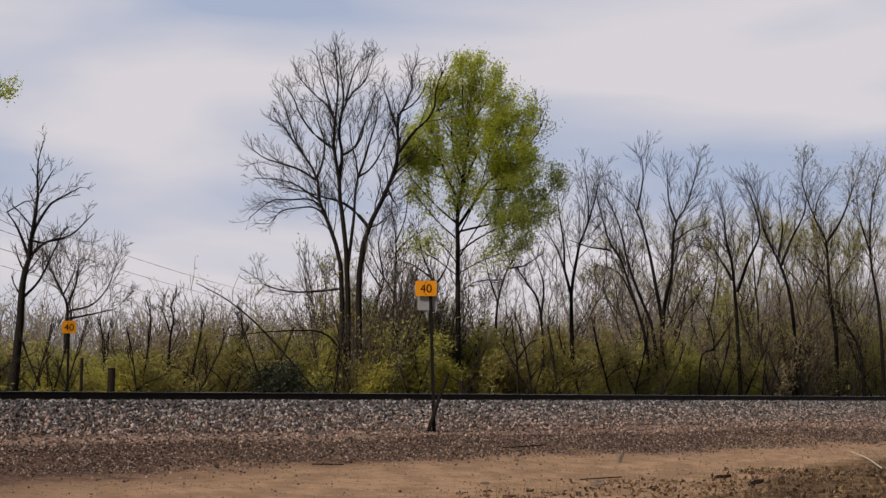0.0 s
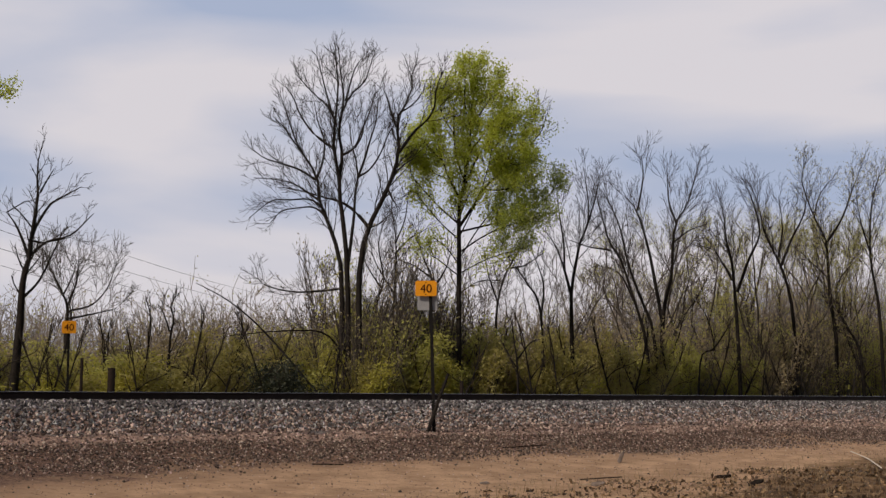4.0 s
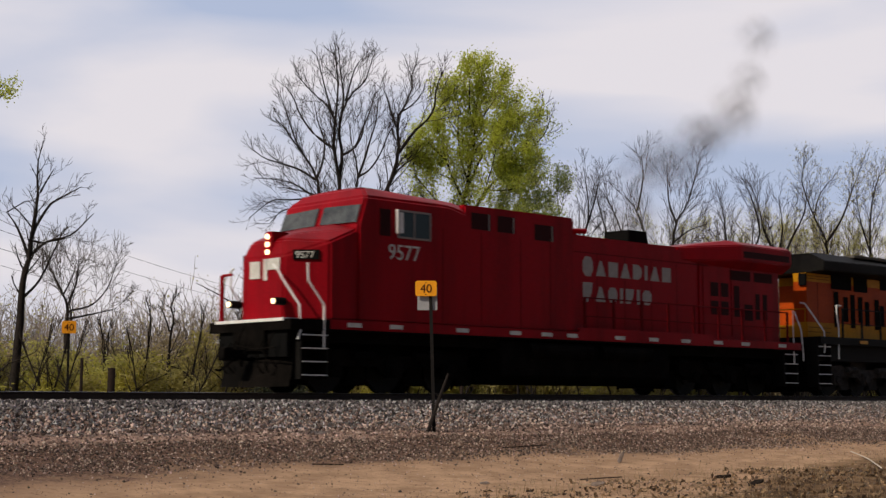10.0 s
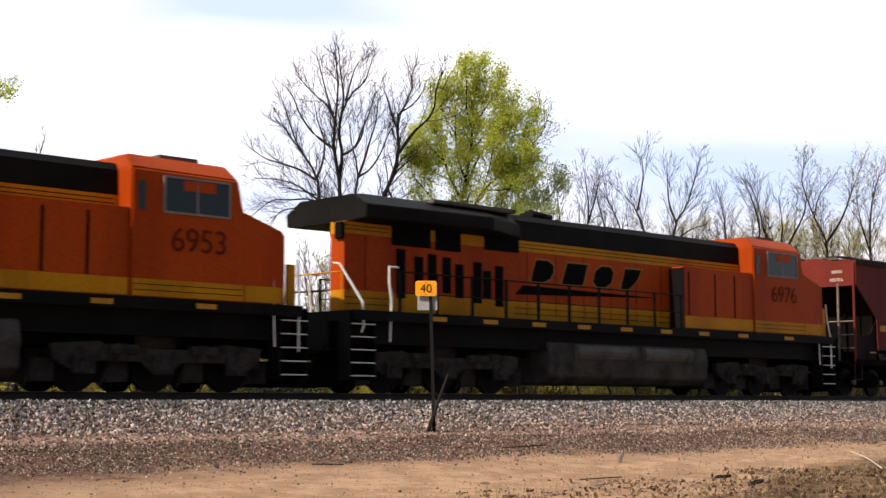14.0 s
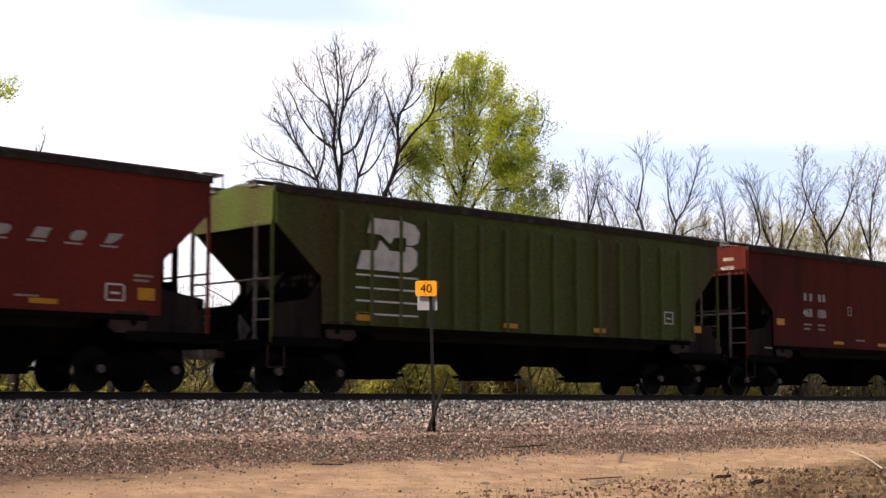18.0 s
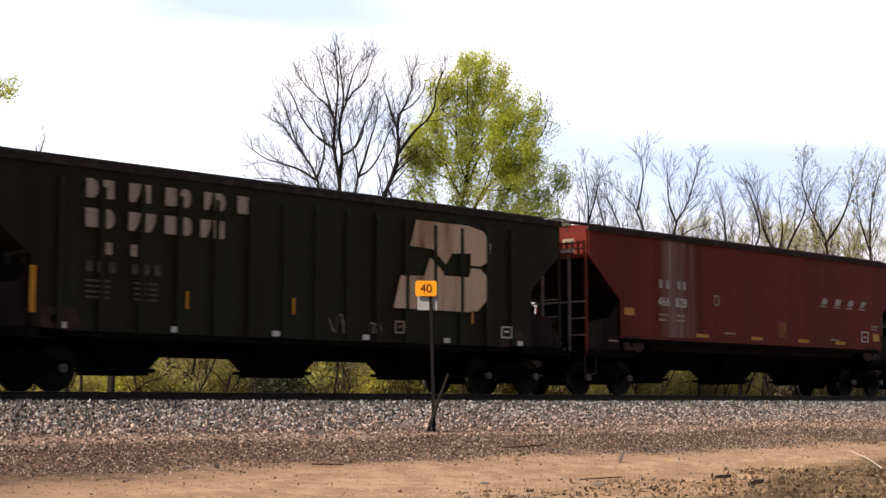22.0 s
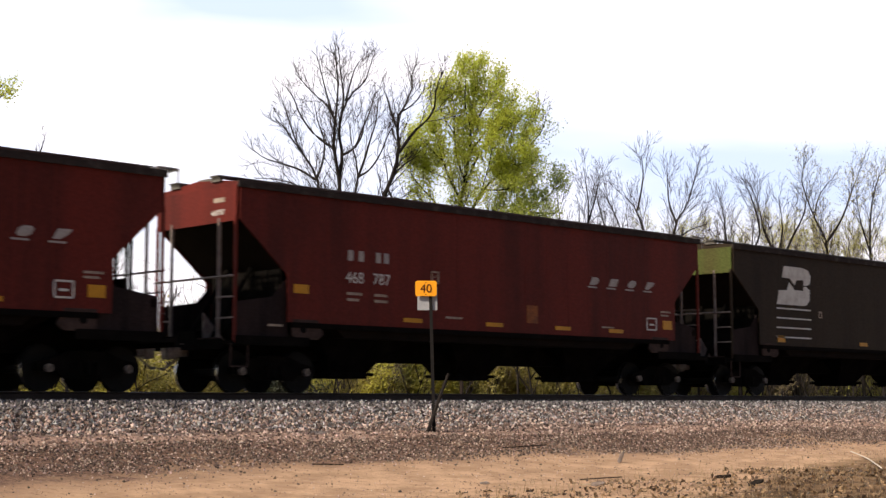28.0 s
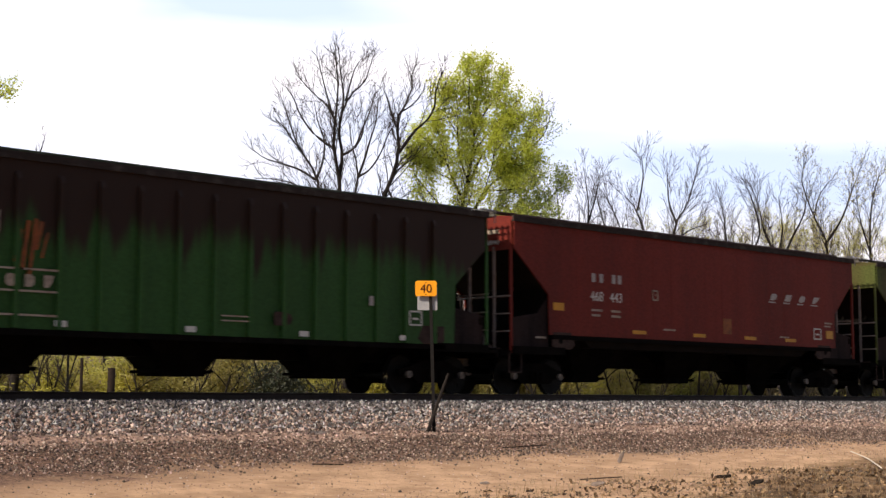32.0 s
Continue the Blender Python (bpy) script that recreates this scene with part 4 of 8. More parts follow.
    east = [(0.125, 0.012, [(0.25, 0), (0.2, 3.71), (0.18, 5.89), (0.33, 7.2), (0.56, 8.04), (1, 8.97), (1.28, 9.74), (1.54, 10.34), (1.67, 11.14), (1.73, 11.74), (1.62, 12.35), (1.75, 12.98), (2.06, 13.47), (2.23, 14.1), (2.19, 14.55), (2.39, 15.14)]),
            (0.07, 0.012, [(1.71, 11.19), (1.98, 11.63), (2.37, 12.19), (2.83, 12.64), (3.1, 13.2), (3.14, 13.76), (3.27, 14.33), (3.47, 14.78)]),
            (0.05, 0.012, [(1.54, 10.3), (1.93, 10.74), (2.46, 11.19)]),
            (0.075, 0.012, [(0.56, 8), (0.01, 8.7), (-0.56, 9.14), (-1.22, 9.37), (-2.25, 9.72), (-3.02, 9.9)]),
            (0.05, 0.012, [(1.67, 12.26), (1.4, 12.93), (1.26, 13.54), (1.09, 13.92)]),
            (0.04, 0.012, [(1.77, 12.98), (2.02, 13.09), (2.41, 13.42), (2.63, 13.76)]),
            (0.045, 0.012, [(1.28, 9.74), (1.46, 9.19), (1.76, 8.7)]),
            (0.04, 0.012, [(0.52, 7.97), (0.98, 8.13), (1.48, 8.53)])]
    tree("bare_tree", "tall leafless tree with several dark stems and fine twigs", 36.4, 15.6,
         spread_stems(rng, west + middle + centre + east, 0.085), 11, 1.55, (0.28, 0.19, 0.15), 0.66, 0.05, 0.0080, bark=M_BARK_DARK, bare=0.30, twig=M_HAZE)
    # the green cottonwood
    global COTTONWOOD
    limbs = [(0.15, 0.012, [(0.08, 0), (0.08, 4.73), (0.11, 7.24), (0.11, 8.73), (0.2, 9.54), (0.36, 10.46), (0.53, 11.62), (0.62, 12.67), (0.67, 13.73), (0.86, 14.9), (0.97, 15.66)]),
            (0.07, 0.012, [(0.16, 9.54), (-0.23, 10.42), (-0.53, 11.28), (-0.76, 12.28), (-0.95, 13.21)]),
            (0.055, 0.012, [(0.06, 8.5), (-0.76, 9.31), (-1.33, 10), (-1.82, 10.7), (-1.86, 11.51)]),
            (0.045, 0.012, [(0.08, 7.81), (-0.62, 8.5), (-1.19, 9.26), (-1.65, 9.88)]),
            (0.055, 0.012, [(0.32, 10.46), (0.04, 11.39), (-0.07, 12.51), (-0.07, 13.68), (-0.23, 14.62)]),
            (0.045, 0.012, [(-0.53, 11.28), (-0.94, 11.74), (-1.36, 12.28), (-1.7, 12.67)]),
            (0.045, 0.012, [(0.62, 12.67), (0.39, 13.73), (0.39, 14.78), (0.3, 15.42)]),
            (0.04, 0.012, [(-0.23, 10.42), (-0.78, 10.7), (-1.31, 11.04), (-1.68, 11.39)]),
            (0.04, 0.012, [(-0.07, 12.51), (-0.44, 13.14), (-0.67, 13.84), (-0.72, 14.2)])]
    limbs2 = [(0.09, 0.012, [(0.13, 8.34), (0.7, 9.26), (1.07, 9.95), (1.62, 10.56), (2.13, 11.16), (2.59, 11.76), (2.94, 12.56), (3.27, 13.45), (3.42, 14.15)]),
            (0.06, 0.012, [(0.29, 10), (0.89, 11.44), (1.31, 12.09), (1.86, 12.67), (2.44, 12.91)]),
            (0.06, 0.012, [(0.53, 11.58), (0.96, 12.21), (1.45, 12.91), (1.94, 13.45), (2.38, 13.96)]),
            (0.05, 0.012, [(0.67, 12.84), (1.08, 13.49), (1.5, 14.24), (1.83, 15.18)]),
            (0.06, 0.012, [(0.13, 8.11), (1.34, 8.43), (2.35, 8.75), (3.22, 9.31), (3.91, 9.95), (4.29, 10.7)]),
            (0.05, 0.012, [(0.11, 7.24), (0.93, 7.81), (1.84, 8.27), (2.8, 8.57), (3.56, 8.85)]),
            (0.045, 0.012, [(1.12, 10), (1.85, 9.95), (2.54, 10.12), (3.23, 10.46)]),
            (0.04, 0.012, [(2.59, 11.76), (3.01, 11.97), (3.43, 12.44), (3.61, 13.02)]),
            (0.04, 0.012, [(2.13, 11.16), (2.59, 11.04), (2.96, 11.28)]),
            (0.035, 0.012, [(0.11, 6.78), (-0.44, 7.47), (-0.94, 7.81)]),
            (0.04, 0.012, [(0.13, 7.9), (0.55, 8.8), (0.95, 9.7), (1.30, 10.9), (1.45, 11.7)]),
            (0.04, 0.012, [(0.12, 7.0), (0.85, 8.2), (1.55, 9.2), (2.10, 10.1), (2.4, 11.0)]),
            (0.035, 0.012, [(0.11, 6.4), (1.0, 6.9), (2.0, 7.3), (3.0, 7.6)]),
            (0.035, 0.012, [(0.1, 6.3), (-0.8, 7.0), (-1.6, 7.4)]),
            (0.03, 0.012, [(0.1, 5.6), (0.9, 6.1), (1.9, 6.2)])]
    COTTONWOOD = tree("cottonwood_tree", "tall tree in fresh yellow-green spring leaf with a dark trunk", 41.0, 14.6,
         spread_stems(rng, [(r * 0.72, tip, line) for r, tip, line in limbs + limbs2], 0.085), 23, 1.15, (0.22, 0.18, 0.15), 0.70, 0.05, 0.0080, bark=M_BARK_DARK, twig=M_TWIG, bare=0.26,
         leaves=((38000, 0.054, 0.165, M_LEAF, lambda v: v[2] > 10.6 + 0.6 * math.sin(v[0] * 2.3) and v[0] < 3.25),
                 (17000, 0.050, 0.19, M_LEAF, lambda v: 6.6 < v[2] < 11.4 and v[0] < 3.2),
                 # the darker leaf copy paints shade into the right lobe
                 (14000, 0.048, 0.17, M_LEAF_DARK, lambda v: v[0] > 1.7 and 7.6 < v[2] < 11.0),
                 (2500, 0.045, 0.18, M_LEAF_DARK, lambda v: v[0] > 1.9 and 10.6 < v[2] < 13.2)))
    # the bare tree at the west end, and a small one behind it
    tree("bare_tree", "leafless dark tree with sparse crooked limbs beside the fence", 21.5, 14.0,
         spread_stems(rng, [(0.15, 0.012, [(-0.08, 0), (0.03, 2.53), (0.12, 3.56), (0.15, 4.42), (0.21, 5.12), (0.35, 5.55), (0.43, 6.34), (0.54, 7.04), (0.6, 7.74), (0.56, 8.45), (0.73, 9.3)]),
             (0.06, 0.012, [(0.35, 5.61), (0.13, 6.2), (-0.13, 6.72), (-0.39, 7.04)]),
             (0.022, 0.012, [(-0.39, 7.04), (0.01, 7.25), (0.37, 7.35), (0.71, 6.95)]),
             (0.05, 0.012, [(0.46, 6.51), (0.86, 7.3), (1.21, 7.65), (1.64, 8.01)]),
             (0.05, 0.012, [(0.42, 5.78), (0.91, 6.13), (1.69, 6.34), (2.4, 6.95)]),
             (0.04, 0.012, [(0.47, 6.16), (0.73, 6.16), (1.37, 6.37)]),
             (0.035, 0.012, [(0.62, 7.65), (0.84, 8.09), (1.04, 8.45)]),
             (0.05, 0.012, [(0.21, 4.46), (0.61, 4.94), (0.94, 5.73), (1.26, 6.65)]),
             (0.03, 0.012, [(0.46, 6.51), (0.14, 6.95), (-0.08, 7.21)])], 0.05), 31, 1.2, (0.34, 0.24, 0.17), 0.75, 0.05, 0.0075, bark=M_BARK_DARK, bare=0.30)
    tree("bare_tree", "small pale leafless tree with a spreading fine crown", 25.6, 18.0,
         spread_stems(rng, [(0.08, 0.012, [(-0.06, 0), (-0.11, 3.46), (-0.04, 4.48), (-0.21, 5.02), (-0.56, 5.77), (-0.76, 6.36)]),
             (0.045, 0.012, [(-0.06, 4.63), (0.29, 5.42), (0.46, 6.1)]),
             (0.04, 0.012, [(-0.04, 4.4), (0.7, 4.63), (1.17, 5.26), (1.38, 6.2)]),
             (0.04, 0.012, [(-0.03, 4.14), (0.9, 4.32), (1.62, 4.48)]),
             (0.035, 0.012, [(-0.23, 5.02), (-0.07, 5.61), (-0.09, 6.3)])]), 37, 2.0, (0.24, 0.18, 0.15), 0.75, 0.05, 0.0080, twig=M_HAZE2, bare=0.40)
    # a leafy tree west of the view, of which a branch tip reaches in
    tree("cottonwood_tree", "leafing tree with pale green branch tips", 20.1, 17.9,
         [([(0, 0, 0), (0.1, 0, 5), (0.0, 0, 9.5), (0.2, 0, 14.5)], 0.2, 0.03), ([(0.1, 0, 6), (0.8, 0, 8.6), (1.9, 0, 10.6)], 0.09, 0.02),
          ([(1.4, 0, 9.8), (2.1, 0, 10.7), (2.55, 0, 11.2)], 0.03, 0.012)],
         41, 1.0, (0.5, 0.35, 0.22), 0.7, 0.05, 0.011, leaves=((5000, 0.050, 0.13, M_LEAF, lambda v: v[2] > 8),))
    # the trees of the wood's edge, one by one
    edge = (
        (44.8, 13.5, [(0.07, 0.012, [(0.03, 0), (0, 4.84), (-0.6, 6.29), (-1.44, 7.54)]),
          (0.05, 0.012, [(0, 4.84), (0.11, 6.25), (-0.4, 7.9)])]),
        (47.9, 14.5, [(0.1, 0.012, [(0, 0), (-0.01, 3.78), (-0.04, 5.86), (0.2, 7.34), (0.4, 8.21), (0.73, 9.08), (0.74, 10.2), (0.56, 11.58)]),
          (0.07, 0.012, [(-0.04, 5.82), (-0.32, 6.97), (-0.63, 7.96), (-1.1, 8.83)]),
          (0.05, 0.012, [(-0.32, 6.92), (-0.36, 8.21), (-0.55, 9.45), (-0.64, 10.57)]),
          (0.04, 0.012, [(0.73, 9.08), (1.04, 10.2), (1.25, 11.2)])]),
        (53.9, 15, [(0.09, 0.012, [(0.01, 0), (-0.15, 3.83), (-0.72, 5.93), (-1.33, 7.78), (-1.85, 8.57), (-2.25, 9.9), (-2.51, 10.97)]),
          (0.05, 0.012, [(-1.74, 8.31), (-2.74, 8.49), (-3.59, 8.84)]),
          (0.09, 0.012, [(0.43, 0), (0.25, 4.22), (-0.4, 6.19), (-0.91, 7.78), (-1.2, 9.37), (-1.58, 10.52), (-1.92, 11.24)]),
          (0.05, 0.012, [(-0.72, 5.93), (-1.23, 7.12), (-1.88, 7.65)])]),
        (56.1, 16, [(0.12, 0.012, [(-0.16, 0), (0.02, 4.32), (0.18, 5.95), (0.53, 7.31), (0.6, 8.68), (0.79, 10), (1.3, 10.83), (1.65, 11.99), (1.94, 13.1)]),
          (0.06, 0.012, [(0.79, 10), (0.4, 11.1), (0.28, 12.41)]),
          (0.05, 0.012, [(0.61, 8.96), (1.49, 9.64), (2.6, 10.11)]),
          (0.09, 0.012, [(0.06, 5.13), (-0.37, 7.72), (-0.59, 8.9), (-0.88, 10.06), (-1.27, 11.02), (-2.19, 11.93)]),
          (0.05, 0.012, [(-1.06, 10.61), (-0.82, 12.27), (-0.97, 13.32)]),
          (0.05, 0.012, [(0.24, 2.97), (0.8, 4.32), (1.15, 5.41), (1.93, 6.49)])]),
        (61.1, 15, [(0.11, 0.012, [(0.04, 0), (-0.07, 4.44), (-0.19, 6.7), (-0.3, 8.12), (-0.56, 9.26), (-0.68, 10.63), (-0.94, 11.69)]),
          (0.08, 0.012, [(-0.05, 6.7), (0.55, 8.35), (1.12, 9.77), (0.76, 11.49), (0.27, 12.64)]),
          (0.05, 0.012, [(-0.29, 7.27), (-1.14, 8.69), (-1.85, 8.97)])]),
        (66.1, 15, [(0.12, 0.012, [(0.12, 0), (0.01, 4.59), (-0.22, 6.96), (-0.77, 8.68), (-1.45, 10.17), (-1.78, 11.67), (-2.19, 12.94)]),
          (0.08, 0.012, [(-0.6, 8.44), (-0.03, 9.87), (0.75, 11.43), (1.01, 13.18)]),
          (0.05, 0.012, [(-0.77, 8.68), (-0.46, 10.53), (-0.57, 12.34)])]),
        (70.1, 15, [(0.13, 0.012, [(-0.04, 0), (0.04, 4.71), (-0.21, 6.55), (-0.32, 8.4), (-0.42, 10.19), (-1, 11.43), (-1.69, 13.62), (-1.38, 14.87)]),
          (0.07, 0.012, [(-0.3, 10.1), (0.54, 11.5), (1.21, 13.3), (1.78, 14.78)]),
          (0.05, 0.012, [(-1, 11.43), (-0.66, 12.74), (-0.01, 13.68)])]),
        (71.4, 14, [(0.12, 0.012, [(-0.04, 0), (-0.29, 3.96), (-1.07, 5.49), (-1.86, 7.12)]),
          (0.11, 0.012, [(0.99, 0), (0.88, 5.95), (0.49, 9.34), (0.71, 12.4), (1.26, 14.28)]),
          (0.06, 0.012, [(0.49, 9.34), (-0.13, 11.21), (-0.56, 12.62)])]),
        (54.9, 13, [(0.05, 0.012, [(-0.05, 0), (0.1, 3.16), (0.68, 3.67), (0.39, 4.97), (-0.11, 5.75)]),
          (0.04, 0.012, [(0.68, 3.54), (1.29, 4.45), (1.7, 5.23)])]),
        (42.2, 12.5, [(0.06, 0.012, [(0.08, 0), (0.04, 2.68), (-0.09, 3.79), (-0.18, 4.69)]),
          (0.045, 0.012, [(-0.01, 2.9), (0.51, 3.57), (0.85, 3.79)]),
          (0.03, 0.012, [(-0.01, 2.68), (-0.39, 3.34), (-0.61, 3.79)])]),
        (27.0, 14, [(0.05, 0.012, [(-0.09, 0), (0.01, 3.19), (0.09, 3.94), (-0.05, 4.5), (0.22, 4.97)]),
          (0.035, 0.012, [(0.02, 3.57), (-0.23, 4.13), (-0.52, 4.5)])]),
        (41.4, 19, [(0.07, 0.012, [(-0.04, 0), (0.07, 4.93), (0.18, 7.1), (0.13, 8.56), (-0.07, 9.9)]),
          (0.045, 0.012, [(0.13, 7.59), (0.78, 8.31), (1.68, 8.92)]),
          (0.04, 0.012, [(0.12, 5.89), (-0.49, 6.86), (-0.9, 7.71)]),
          (0.04, 0.012, [(0.16, 8.07), (0.54, 9.17), (0.66, 10.27)])]),
        (43.1, 18, [(0.07, 0.012, [(-0.05, 0), (0.07, 4.47), (-0.17, 6.41), (-0.63, 7.63), (-0.88, 8.73)]),
          (0.045, 0.012, [(-0.1, 6.17), (0.44, 7.14), (0.68, 8.24)]),
          (0.04, 0.012, [(-0.29, 6.66), (-1.02, 7.14), (-1.63, 7.34)])]),
        (46.8, 18, [(0.07, 0.012, [(-0.01, 0), (-0.05, 4.61), (0.26, 6.63), (0.9, 7.9), (1.46, 8.97)]),
          (0.045, 0.012, [(0.1, 5.62), (-0.35, 6.88), (-0.59, 8.03)]),
          (0.04, 0.012, [(0.52, 7.26), (1.28, 7.39), (2.04, 7.9)])]),
        (41.2, 20, [(0.06, 0.012, [(0.06, 0), (0.12, 4.97), (0.48, 6.43), (0.28, 7.89), (0.47, 8.88)]),
          (0.04, 0.012, [(0.36, 6.18), (-0.26, 7.16), (-0.5, 7.89)])])
    )
    for k, (x, y, stems) in enumerate(edge):
        tall = max(z for _, _, line in stems for _, z in line)
        budding = x > 69
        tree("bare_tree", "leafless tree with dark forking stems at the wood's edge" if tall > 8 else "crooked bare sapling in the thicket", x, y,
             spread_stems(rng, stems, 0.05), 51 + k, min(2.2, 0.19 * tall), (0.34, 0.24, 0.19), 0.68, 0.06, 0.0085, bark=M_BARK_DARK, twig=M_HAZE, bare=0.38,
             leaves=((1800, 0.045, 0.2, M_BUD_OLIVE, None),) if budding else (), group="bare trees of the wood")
    # trees deeper in the wood, with distance haze painted into paler bark and twigs
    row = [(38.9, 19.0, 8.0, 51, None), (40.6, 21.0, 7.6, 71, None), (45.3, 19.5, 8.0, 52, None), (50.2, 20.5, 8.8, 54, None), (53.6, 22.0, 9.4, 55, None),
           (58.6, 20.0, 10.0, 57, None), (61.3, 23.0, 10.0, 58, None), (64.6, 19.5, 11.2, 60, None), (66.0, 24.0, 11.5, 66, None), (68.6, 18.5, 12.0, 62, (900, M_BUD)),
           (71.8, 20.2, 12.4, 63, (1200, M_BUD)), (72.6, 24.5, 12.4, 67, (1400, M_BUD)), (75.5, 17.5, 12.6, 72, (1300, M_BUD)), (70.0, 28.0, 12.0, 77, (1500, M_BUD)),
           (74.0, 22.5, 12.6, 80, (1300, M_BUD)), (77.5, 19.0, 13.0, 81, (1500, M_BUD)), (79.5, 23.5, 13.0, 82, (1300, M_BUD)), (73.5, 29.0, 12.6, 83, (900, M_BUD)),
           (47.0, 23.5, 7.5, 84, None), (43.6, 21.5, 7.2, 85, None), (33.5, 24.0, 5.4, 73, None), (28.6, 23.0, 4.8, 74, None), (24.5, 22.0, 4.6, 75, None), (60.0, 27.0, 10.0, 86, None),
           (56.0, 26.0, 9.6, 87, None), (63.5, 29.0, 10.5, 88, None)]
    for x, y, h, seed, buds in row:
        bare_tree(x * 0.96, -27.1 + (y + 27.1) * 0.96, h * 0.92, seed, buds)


def shrub_wood(seed, h, stems, close=0.20):
    rng = random.Random(seed)
    limbs, twigs = Wood(), Wood()
    for k in range(stems):
        a = rng.uniform(0, math.tau)
        foot = Vector((math.cos(a), math.sin(a), 0)) * rng.uniform(0, 0.8)
        line = grow(rng, foot, Vector((math.cos(a) * 0.35, math.sin(a) * 0.35, 1)), h * rng.uniform(0.5, 1.0), 7, 0.08, 0.03)
        limbs.tube(line, 0.026, 0.008, 4)
        branch_out(rng, limbs, twigs, line, 0.020, 0, h * 0.24, (close, close * 0.8), 0.6, 0.08, 0.008, 0.15)
    return limbs, twigs


def by_bearing(a, d):
    """A place d metres ahead along the view's middle line and a times that to its right."""
    c, s = math.cos(HEADING), math.sin(HEADING)
    return c * d + s * a * d, -27.1 + s * d - c * a * d


def build_shrubs():
    kinds = []
    recipes = ((71, 3.0, M_BUD, 12000, "thicket shrub with fresh green buds", M_TWIG2, 11, 0.20),
               (72, 3.4, M_BUD_BROWN, 3200, "leafless thicket shrub with brown twigs", M_TWIG2, 11, 0.20),
               (73, 2.5, M_BUD_Y, 11000, "low shrub budding yellow-green", M_TWIG2, 11, 0.18),
               (74, 4.2, M_BUD, 1400, "tall thin thicket shrub, nearly leafless", M_TWIG2, 7, 0.22),
               (75, 4.8, M_BUD_BROWN, 300, "tall leafless brush with pale twigs", M_HAZE2, 8, 0.20),
               (76, 3.2, M_BUD_OLIVE, 12000, "olive-brown thicket shrub coming into leaf", M_TWIG2, 10, 0.20))
    for seed, h, mat, count, label, twig, stems, close in recipes:
        s = thing("shrub", label, "shrub", "thicket shrubs")
        limbs, twigs = shrub_wood(seed, h, stems, close)
        tagged(part("stem", limbs.mesh("stem", M_BARK), None, s), kind="stuff")
        tagged(part("twig_mass", twigs.mesh("twig_mass", twig), None, s), kind="stuff")
        tagged(part("foliage", leaf_mesh("foliage", twigs.tips, count, 0.046, 0.15, mat, seed), None, s), kind="stuff")
        kinds.append(s)
    rng = random.Random(7)
    fresh = set()

    def plant(k, x, y, wide, tall):
        m = pose(x, y, ground_z(x, y) - 0.05, 0, 0, rng.uniform(0, 360)) @ Matrix.Diagonal((wide, wide, tall, 1))
        if k not in fresh:
            fresh.add(k)
            kinds[k].matrix_basis = m
        else:
            copy_thing(kinds[k], pose(0, 0, 0)).matrix_basis = m

    # stretches of the thicket from west to east: (from, to, count, nearest y, weights of the kinds, height)
    stretches = ((-0.33, -0.235, 22, 15.5, (2, 5, 1, 2, 1, 5), 1.0),
                 (-0.25, -0.205, 10, 13.0, (1, 0, 8, 0, 0, 1), 1.0),
                 (-0.215, -0.07, 47, 15.0, (5, 5, 2, 3, 2, 6), 1.06),
                 (-0.085, -0.01, 27, 13.8, (4, 1, 7, 1, 1, 2), 1.5),
                 (-0.01, 0.115, 46, 15.0, (7, 1, 3, 1, 1, 7), 1.42),
                 (0.115, 0.20, 36, 15.5, (2, 6, 1, 4, 3, 4), 1.5),
                 (0.20, 0.33, 56, 15.5, (1, 8, 0.4, 4, 4, 3), 1.8))
    for a0, a1, count, near, weights, tall in stretches:
        for i in range(count):
            a = a0 + (a1 - a0) * (i + rng.random()) / count
            y = near + abs(rng.gauss(0, 1)) * 5.0
            # the place on the line y = const that this bearing meets
            c, s = math.cos(HEADING), math.sin(HEADING)
            d = (y + 27.1) / (s - c * a)
            x, y = by_bearing(a, d)
            size = rng.uniform(0.7, 1.1)
            plant(rng.choices(range(6), weights)[0], x, y, size * 1.5, size * tall * rng.uniform(0.75, 1.1))
    # slim bare brush behind, up to the sky
    for a0, a1, count, tall in ((-0.24, -0.19, 4, 1.0), (-0.15, -0.08, 9, 1.2), (-0.07, -0.035, 12, 1.9), (-0.035, 0.0, 13, 1.9), (0.02, 0.10, 5, 1.1), (0.11, 0.19, 5, 1.1), (0.20, 0.33, 20, 1.95)):
        for i in range(count):
            a, y = a0 + (a1 - a0) * (i + rng.random()) / count, rng.uniform(16, 24)
            x, y = by_bearing(a, (y + 27.1) / (math.sin(HEADING) - math.cos(HEADING) * a))
            plant(rng.choice((3, 4, 4)), x, y, 1.3, tall * rng.uniform(0.7, 1.05))
    # dark saplings standing in the thicket
    pole = thing("sapling", "thin dark bare sapling standing in the thicket", "sapling", "thicket saplings")
    limbs, twigs = Wood(), Wood()
    line = grow(rng, Vector((0, 0, 0)), Vector((0.05, 0, 1)), 4.6, 9, 0.10, 0.02)
    limbs.tube(line, 0.050, 0.012, 6)
    for i, way in ((3, (-0.7, 0.2, 1)), (4, (0.8, -0.1, 1)), (6, (-0.6, -0.2, 1))):
        sub = grow(rng, line[i], Vector(way), 1.5, 5, 0.12, 0.08)
        limbs.tube(sub, 0.026, 0.010, 5)
        branch_out(rng, limbs, twigs, sub, 0.02, 0, 0.6, (0.22, 0.2), 0.7, 0.08, 0.008, 0.15)
    branch_out(rng, limbs, twigs, line, 0.03, 0, 0.7, (0.3, 0.22), 0.7, 0.08, 0.008, 0.4)
    part("trunk", limbs.mesh("trunk", M_BARK_DARK), None, pole)
